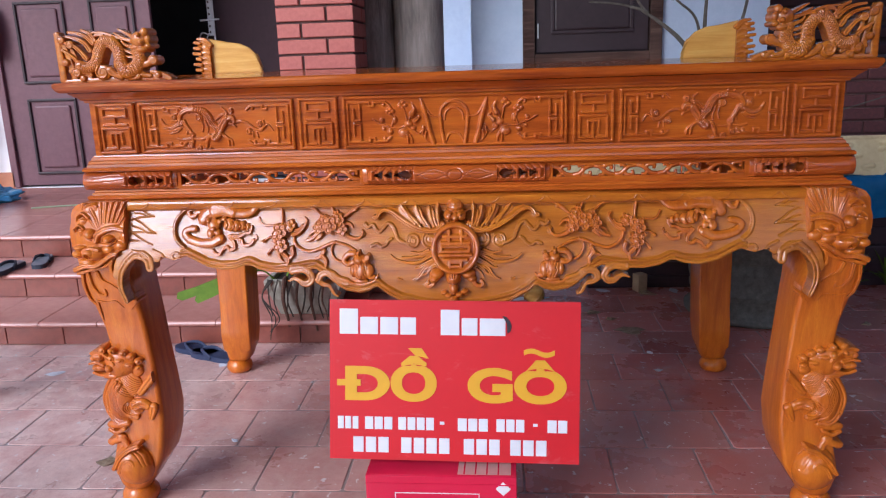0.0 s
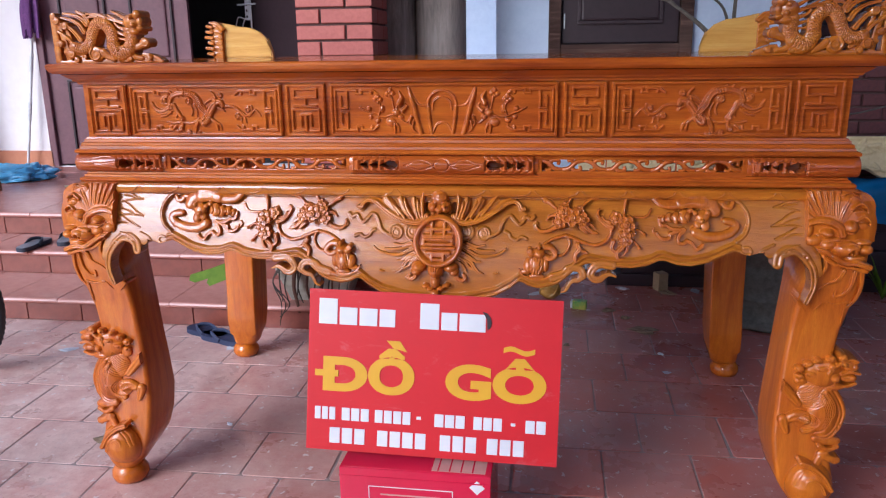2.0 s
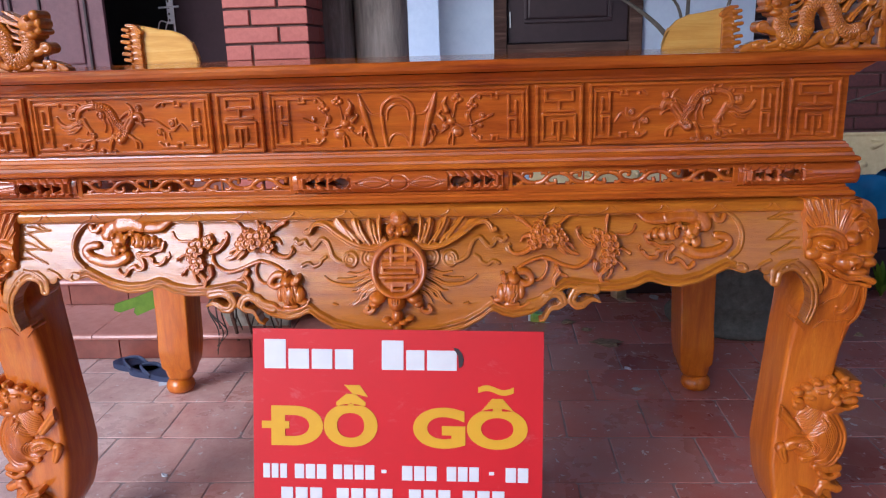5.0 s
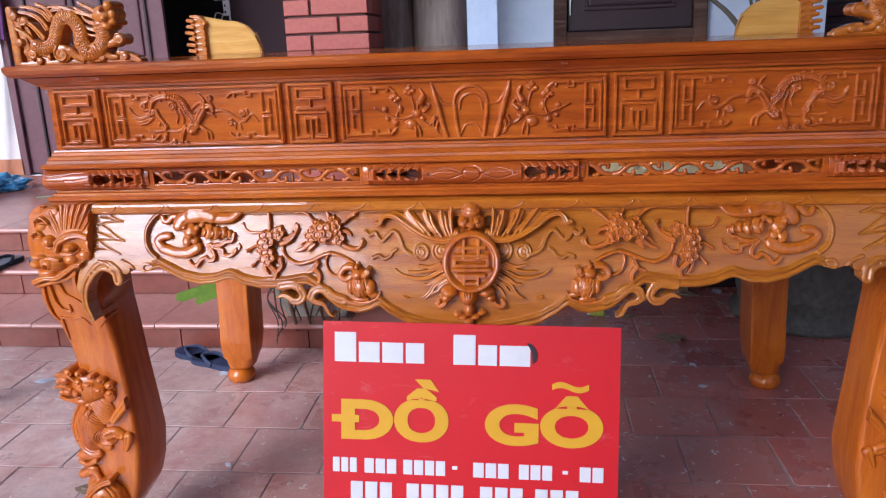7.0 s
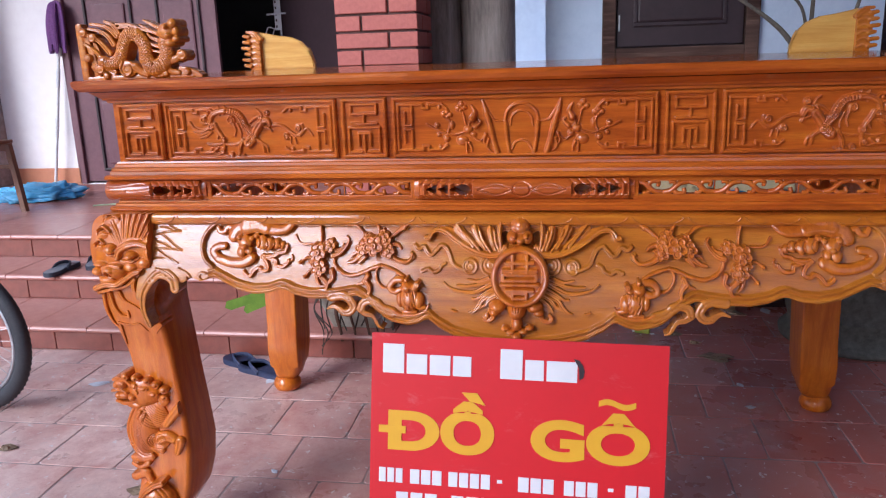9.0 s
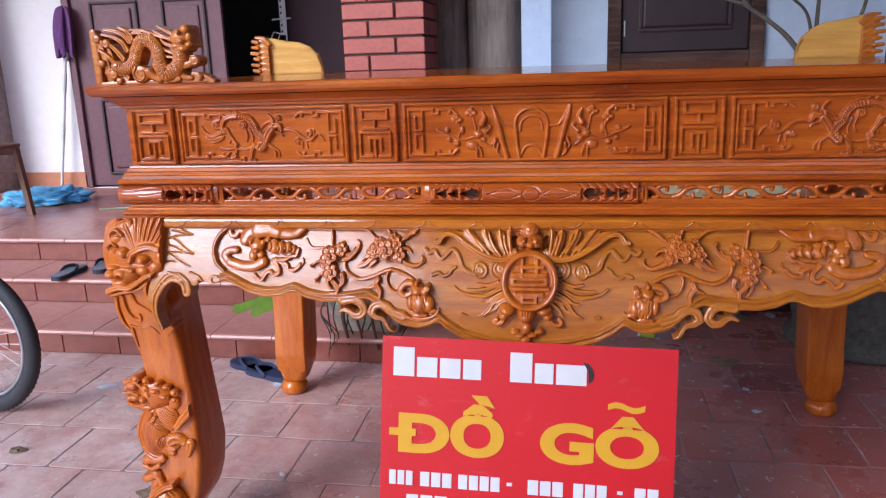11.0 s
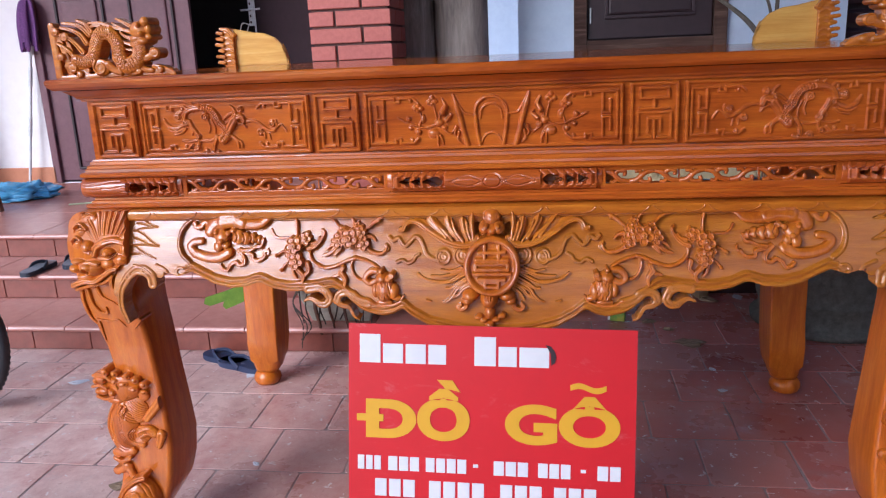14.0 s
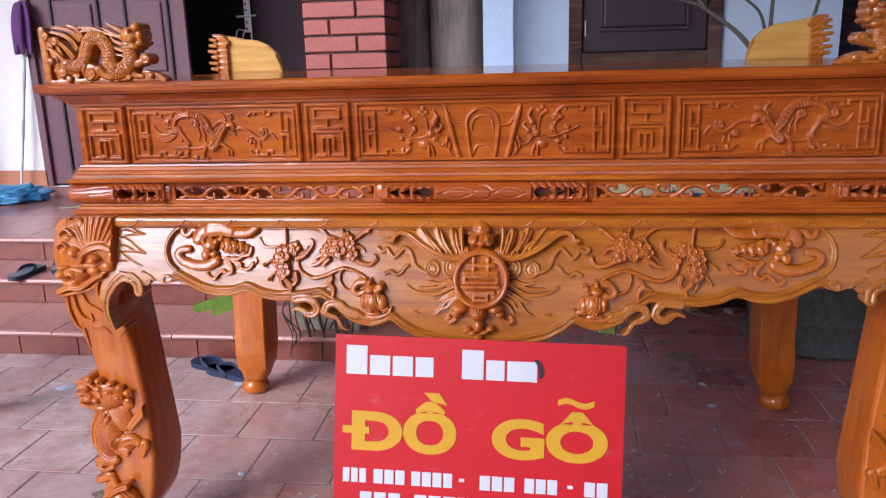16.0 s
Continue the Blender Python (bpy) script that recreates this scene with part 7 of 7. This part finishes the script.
bm = bmesh.new()
bmesh.ops.create_icosphere(bm, subdivisions=5, radius=1)
for v in bm.verts:
    d = v.co.copy()
    a = noise.fractal(d * 2.2, 0.8, 2.1, 4)
    c = abs(noise.noise(d * 5.0))
    k = 1 + 0.24 * a - 0.07 * c
    v.co = Vector((d.x * 0.31 * k, d.y * 0.2 * k, max(0.0, d.z * 0.075 * (1 + 0.5 * a) + 0.04 - 0.02 * c)))
bag = tagged(part("plastic_bag", bm, BAG, None, "", True), "crumpled light blue plastic bag lying on the porch tiles", "bag")
bag.matrix_world = pose(-3.78, 3.3, PORCH_Z, 0, 0, 12)

pier = part("tiled_pier", box(-5.4, -4.52, 3.7, 3.995, PORCH_Z, 3.38), JOINT)
tagged(pier, "pier faced with large pinkish white tiles", "pier", kind="structure")


# ---- footwear ----
def sandal(label, foam, m, group):
    t = thing("sandal", label, "sandal", group)
    out = [(-0.016, -0.126), (0.014, -0.126), (0.033, -0.108), (0.04, -0.06), (0.036, 0.0), (0.047, 0.07), (0.04, 0.12), (0.01, 0.138), (-0.03, 0.128), (-0.046, 0.08), (-0.04, 0.0), (-0.042, -0.07), (-0.035, -0.108)]
    line = curve_points(out + out[:1], 4)[:-1]
    bm = extruded([tuple(p) for p in line], 0, 0.022, "z")
    part("sole", bm, foam, t)
    part("footbed", extruded([(0.93 * x, 0.96 * y) for x, y in line], 0.0221, 0.0245, "z"), FOAM_BLUE if foam is FOAM_BLUE else FOAM_PALE, t)
    for s in (-1, 1):
        part("strap", tube([(s * 0.042, -0.01, 0.015), (s * 0.037, 0.03, 0.035), (s * 0.014, 0.07, 0.036), (0, 0.088, 0.024)], 0.006, 0.005, 8, 6, 1.8), foam, t)
    t.matrix_world = m


sandal("grey rubber thong sandal lying on a porch step", FOAM_GREY, pose(-2.5, 2.0, 0.2605, 0, 0, 22), "grey sandals")
sandal("grey rubber thong sandal lying on a porch step", FOAM_GREY, pose(-2.62, 1.86, 0.2605, 0, 0, 3), "grey sandals")
sandal("dark blue rubber thong sandal on the yard tiles", FOAM_BLUE, pose(-1.33, 1.27, 0.001, 0, 0, 62), "blue sandals")
sandal("dark blue rubber thong sandal on the yard tiles", FOAM_BLUE, pose(-1.22, 1.2, 0.001, 0, 0, 66), "blue sandals")


# ---- litter on the yard ----
def scrap(name, label, category, material, x, y, size, seed, z=0.0015, high=0.003, group=""):
    q = random.Random(seed)
    bm = bmesh.new()
    n = 9
    rings = []
    for f, h in ((1.0, 0.0), (0.96, 0.35), (0.6, 1.0), (0.1, 0.75)):
        rings.append([bm.verts.new((f * size * q.uniform(0.35, 1.2) * math.cos(2 * math.pi * k / n), f * 0.6 * size * q.uniform(0.6, 1.1) * math.sin(2 * math.pi * k / n), high * h * q.uniform(0.6, 1.3))) for k in range(n)])
    for u, v in zip(rings, rings[1:]):
        for k in range(n):
            bm.faces.new((u[k], u[(k + 1) % n], v[(k + 1) % n], v[k]))
    bm.faces.new(rings[-1])
    bm.faces.new(rings[0][::-1])
    ob = tagged(part(name, bm, material), label, category, group)
    ob.matrix_world = pose(x, y, z, 0, 0, q.uniform(0, 360))


for k, (x, y, s) in enumerate(((0.79, 1.245, 0.022), (0.785, 1.04, 0.026), (0.5, 1.81, 0.012), (-1.15, 1.13, 0.045), (-1.52, 1.1, 0.03), (-1.9, 1.02, 0.045), (-1.24, 0.5, 0.02), (-0.86, 0.4, 0.02))):
    scrap("paper_scrap", "small crumpled white scrap on the yard tiles", "scrap", PAPER, x, y, s, k, group="white scraps")
for k, (x, y, s) in enumerate(((0.71, 2.2, 0.05), (0.23, 2.07, 0.06), (0.36, 2.08, 0.025), (1.1, 2.2, 0.05))):
    scrap("paper_sheet", "torn piece of pale paper on the yard tiles", "paper", PAPER, x, y, s, 20 + k, group="torn papers")
for k, (x, y, s) in enumerate(((0.94, 2.14, 0.06), (0.6, 1.81, 0.04), (0.38, 1.3, 0.02), (0.75, 1.53, 0.09), (1.6, 1.3, 0.02), (1.75, 1.05, 0.02), (-1.25, 0.24, 0.05), (-1.9, 0.45, 0.04), (-2.0, 0.36, 0.03), (0.68, 1.7, 0.03), (1.9, 1.6, 0.025))):
    scrap("dry_leaf", "curled dry brown leaf on the yard tiles", "leaf", DRY_LEAF, x, y, s, 40 + k, high=0.012, group="dry leaves")
pack = thing("drink_packet", "small green and yellow printed packet lying on the tiles", "packet")
part("packet_body", box(-0.035, 0.035, -0.02, 0.02, 0, 0.045, 0.003), GREEN_PACK, pack)
part("packet_end", box(-0.047, -0.0352, -0.018, 0.018, 0.002, 0.042, 0.003), PAPER, pack)
pack.matrix_world = pose(0.455, 1.83, 0.003, 0, 0, -14)
ob = tagged(part("wood_offcut", box(-0.03, 0.03, -0.03, 0.03, 0, 0.1, 0.003), CARD), "pale brown square offcut standing by the timber", "offcut")
ob.matrix_world = pose(0.91, 2.2, 0.002, 0, 0, 25)
CORD = plain("faded_green_cord", (0.42, 0.46, 0.3), (0.3, 0.34, 0.2), 0.8, 60, 0.3)
tagged(part("green_cord", tube([(-3.15, 3.0, 0.402), (-3.0, 3.05, 0.403), (-2.8, 3.1, 0.402), (-2.6, 3.08, 0.403), (-2.4, 3.16, 0.402)], 0.006, 0.005, 6), CORD), "thin faded green cord lying on the porch tiles", "cord")
carved = thing("carved_bun", "turned pale wood bun with a carved swirl lying on the tiles", "carved foot")
bm = bmesh.new()
add_lathe(bm, [(0.012, 0), (0.03, 0.002), (0.05, 0.02), (0.058, 0.045), (0.05, 0.075), (0.03, 0.09), (0.018, 0.098), (0.02, 0.11), (0.01, 0.115)], (0, 0, 0), 24)
part("bun", bm, PALE_WOOD, carved, "", True)
for k in range(4):
    a = 1.57 * k
    part("swirl", tube([(0.05 * math.cos(a), 0.05 * math.sin(a), 0.02), (0.059 * math.cos(a + 0.5), 0.059 * math.sin(a + 0.5), 0.045), (0.05 * math.cos(a + 1.0), 0.05 * math.sin(a + 1.0), 0.076)], 0.006, 0.004, 7), PALE_WOOD, carved)
carved.matrix_world = pose(0.3, 2.0, 0.002)

# door bolt with its cord
bolt = thing("door_bolt", "steel bolt bar with cross handle on the open door leaf", "door bolt")
bolt.parent = None
part("bolt_bar", box(-0.022, 0.022, -0.006, 0.006, 0, 0.75, 0.002), GALVANISED, bolt)
part("bolt_rod", tube([(0.03, 0.0, -0.08), (0.03, 0.0, 0.72)], 0.008, 0.008, 8, 2), GALVANISED, bolt)
part("cross_handle", tube([(-0.09, -0.012, 0.13), (0.09, -0.012, 0.135)], 0.008, 0.008, 8, 2), GALVANISED, bolt)
bm = bmesh.new()
for k in range(12):
    add_box(bm, -0.012, 0.002, -0.0075, -0.0062, 0.02 + 0.05 * k, 0.04 + 0.05 * k)
part("bolt_slot", bm, SHUTTER, bolt)["kind"] = "stuff"
part("cord", tube([(-0.02, -0.01, 0.01), (-0.09, -0.015, 0.02), (-0.12, -0.015, -0.1), (-0.08, -0.012, -0.12), (-0.04, -0.012, -0.02), (-0.02, -0.01, 0.02)], 0.005, 0.005, 7), WHITE_PAINT, bolt)
bolt.matrix_world = pose(-2.36, 4.72, 1.58, 0, 0, -8)


# ---- tiles and bricks ----
def block_mesh(name, sx, sy, sz, bevel, material):
    """A piece with eased upper edges, its base centre at the origin."""
    bm = bmesh.new()
    z = (-sz, -bevel, 0)
    rings = [[bm.verts.new((x * (sx / 2 - i), y * (sy / 2 - i), h)) for x, y in ((-1, -1), (1, -1), (1, 1), (-1, 1))] for h, i in ((-sz, 0), (-bevel, 0), (0, bevel))]
    for u, v in zip(rings, rings[1:]):
        for k in range(4):
            bm.faces.new((u[k], u[(k + 1) % 4], v[(k + 1) % 4], v[k]))
    bm.faces.new(rings[-1])
    bmesh.ops.recalc_face_normals(bm, faces=bm.faces)
    me = bpy.data.meshes.new(name)
    bm.to_mesh(me)
    bm.free()
    me.materials.append(material)
    return me


def laid(me, name, parent, m):
    ob = new(name, me)
    ob.parent = parent
    ob.matrix_world = m
    return ob


lay = random.Random(11)
TILE = 0.2915


def worn_tile(seed):
    """A floor tile with an uneven, chipped outline."""
    q = random.Random(seed)
    h = TILE / 2 - 0.003
    line = []
    for (x0, y0), (x1, y1) in zip(((-1, -1), (1, -1), (1, 1), (-1, 1)), ((1, -1), (1, 1), (-1, 1), (-1, -1))):
        for t in (0.03, 0.35, 0.7, 0.97):
            line.append((h * (x0 + (x1 - x0) * t) + q.uniform(-0.002, 0.0016), h * (y0 + (y1 - y0) * t) + q.uniform(-0.002, 0.0016)))
    bm = bmesh.new()
    rings = [[bm.verts.new((x * f, y * f, z)) for x, y in line] for z, f in ((-0.02, 1), (-0.0012, 1), (0.0, 0.985))]
    k = len(line)
    for u, v in zip(rings, rings[1:]):
        for i in range(k):
            bm.faces.new((u[i], u[(i + 1) % k], v[(i + 1) % k], v[i]))
    bm.faces.new(rings[-1])
    me = bpy.data.meshes.new("floor_tile")
    bm.to_mesh(me)
    bm.free()
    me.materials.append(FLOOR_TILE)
    return me


worn = [worn_tile(k) for k in range(8)]
rest = []
for j in range(-23, 9):
    y = 0.07 + TILE * (j + 0.5)
    shift = (0.04, 0.18)[j % 2]
    for i in range(-23, 17):
        x = shift + TILE * i
        if x > 4.7 or x < -6.4 or y > 2.4 or (y > 1.45 and x < -0.5):
            continue
        m = pose(x, y, lay.uniform(-0.0008, 0.0008), lay.uniform(-0.12, 0.12), lay.uniform(-0.12, 0.12), lay.uniform(-0.6, 0.6))
        if -0.7 < y and -2.6 < x < 2.3:
            laid(lay.choice(worn), "tile", floor, m)
        else:
            rest.append(m)
bm = bmesh.new()
for m in rest:
    bm.from_mesh(worn[len(bm.verts) // 48 % 8])
    bm.verts.ensure_lookup_table()
    for v in bm.verts[-48:]:
        v.co = m @ v.co
outer = part("outer_tiles", bm, FLOOR_TILE, floor)
outer["kind"] = "stuff"

# step treads with a round nosing, risers, porch tiles
STEPS = ((1.39, 0.0, 0.125), (1.8, 0.125, 0.26), (2.16, 0.26, 0.395))
for n, (y, z0, z1) in enumerate(STEPS):
    deep = (0.425, 0.375, 0.3)[n]
    bm = bmesh.new()
    prof = [(deep, -0.012), (0.006, -0.012), (0.006, -0.03), (-0.012, -0.03), (-0.022, -0.024), (-0.026, -0.014), (-0.022, -0.005), (-0.012, 0.0), (deep, 0.0)]
    add_extruded(bm, prof, -0.148, 0.148, "x")
    bmesh.ops.recalc_face_normals(bm, faces=bm.faces)
    tread = bpy.data.meshes.new("tread_tile")
    bm.to_mesh(tread)
    bm.free()
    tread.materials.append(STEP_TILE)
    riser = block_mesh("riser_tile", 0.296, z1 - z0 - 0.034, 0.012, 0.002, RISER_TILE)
    for k in range(20):
        x = -0.6 - 0.3 * k + (0.08, -0.05, 0.03)[n]
        laid(tread, "tread_tile", steps, pose(x, y, z1 + lay.uniform(-0.0008, 0.0008)))
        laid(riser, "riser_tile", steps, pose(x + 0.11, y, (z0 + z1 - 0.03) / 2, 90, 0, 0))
porch_tile = block_mesh("porch_tile", 0.297, 0.297, 0.012, 0.0015, STEP_TILE)
for j in range(5):
    for i in range(22):
        laid(porch_tile, "tile", porch, pose(-0.6 - 0.3 * i, 2.61 + 0.3 * j, PORCH_Z + lay.uniform(-0.0006, 0.0006)))

# bricks of the pillar
PITCH = 0.0752
sizes = {}


def brick(parent, x0, x1, y, z, material, face):
    w = round(x1 - x0, 3)
    key = (w, material.name)
    if key not in sizes:
        sizes[key] = block_mesh("brick", w, 0.064, 0.03, 0.003, material)
    c = (x0 + x1) / 2
    if face == "front":
        m = pose(c, y + lay.uniform(-0.0012, 0.0012), z, 90, 0, 0)
    else:
        m = pose(y, c, z, 90, 0, 90)
    laid(sizes[key], "brick", parent, m)


for k in range(30):
    z = 0.02 + PITCH * k + 0.032
    odd = k % 2
    for a, b in ((-0.942, -0.829), (-0.817, -0.566)) if odd else ((-0.942, -0.704), (-0.692, -0.566)):
        brick(pillar, a, b, 1.7, z, BRICK, "front")
    for a, b in ((1.702, 1.815), (1.827, 2.05)) if odd else ((1.702, 1.94), (1.952, 2.05)):
        brick(pillar, a, b, -0.566, z, BRICK, "side")
for k in range(16):
    z = 0.03 + 0.076 * k
    for i in range(6):
        x = 1.63 + 0.235 * i - (0.115 if k % 2 else 0)
        brick(low, max(x, 1.625), x + 0.224, 2.545, z, DARK_BRICK, "front")
pier_tile = block_mesh("pier_tile", 0.436, 0.396, 0.012, 0.002, WHITE_WALL)
for k in range(7):
    for x in (-4.74, -5.18):
        laid(pier_tile, "tile", pier, pose(x, 3.69, PORCH_Z + 0.2 + 0.4 * k, 90, 0, 0))
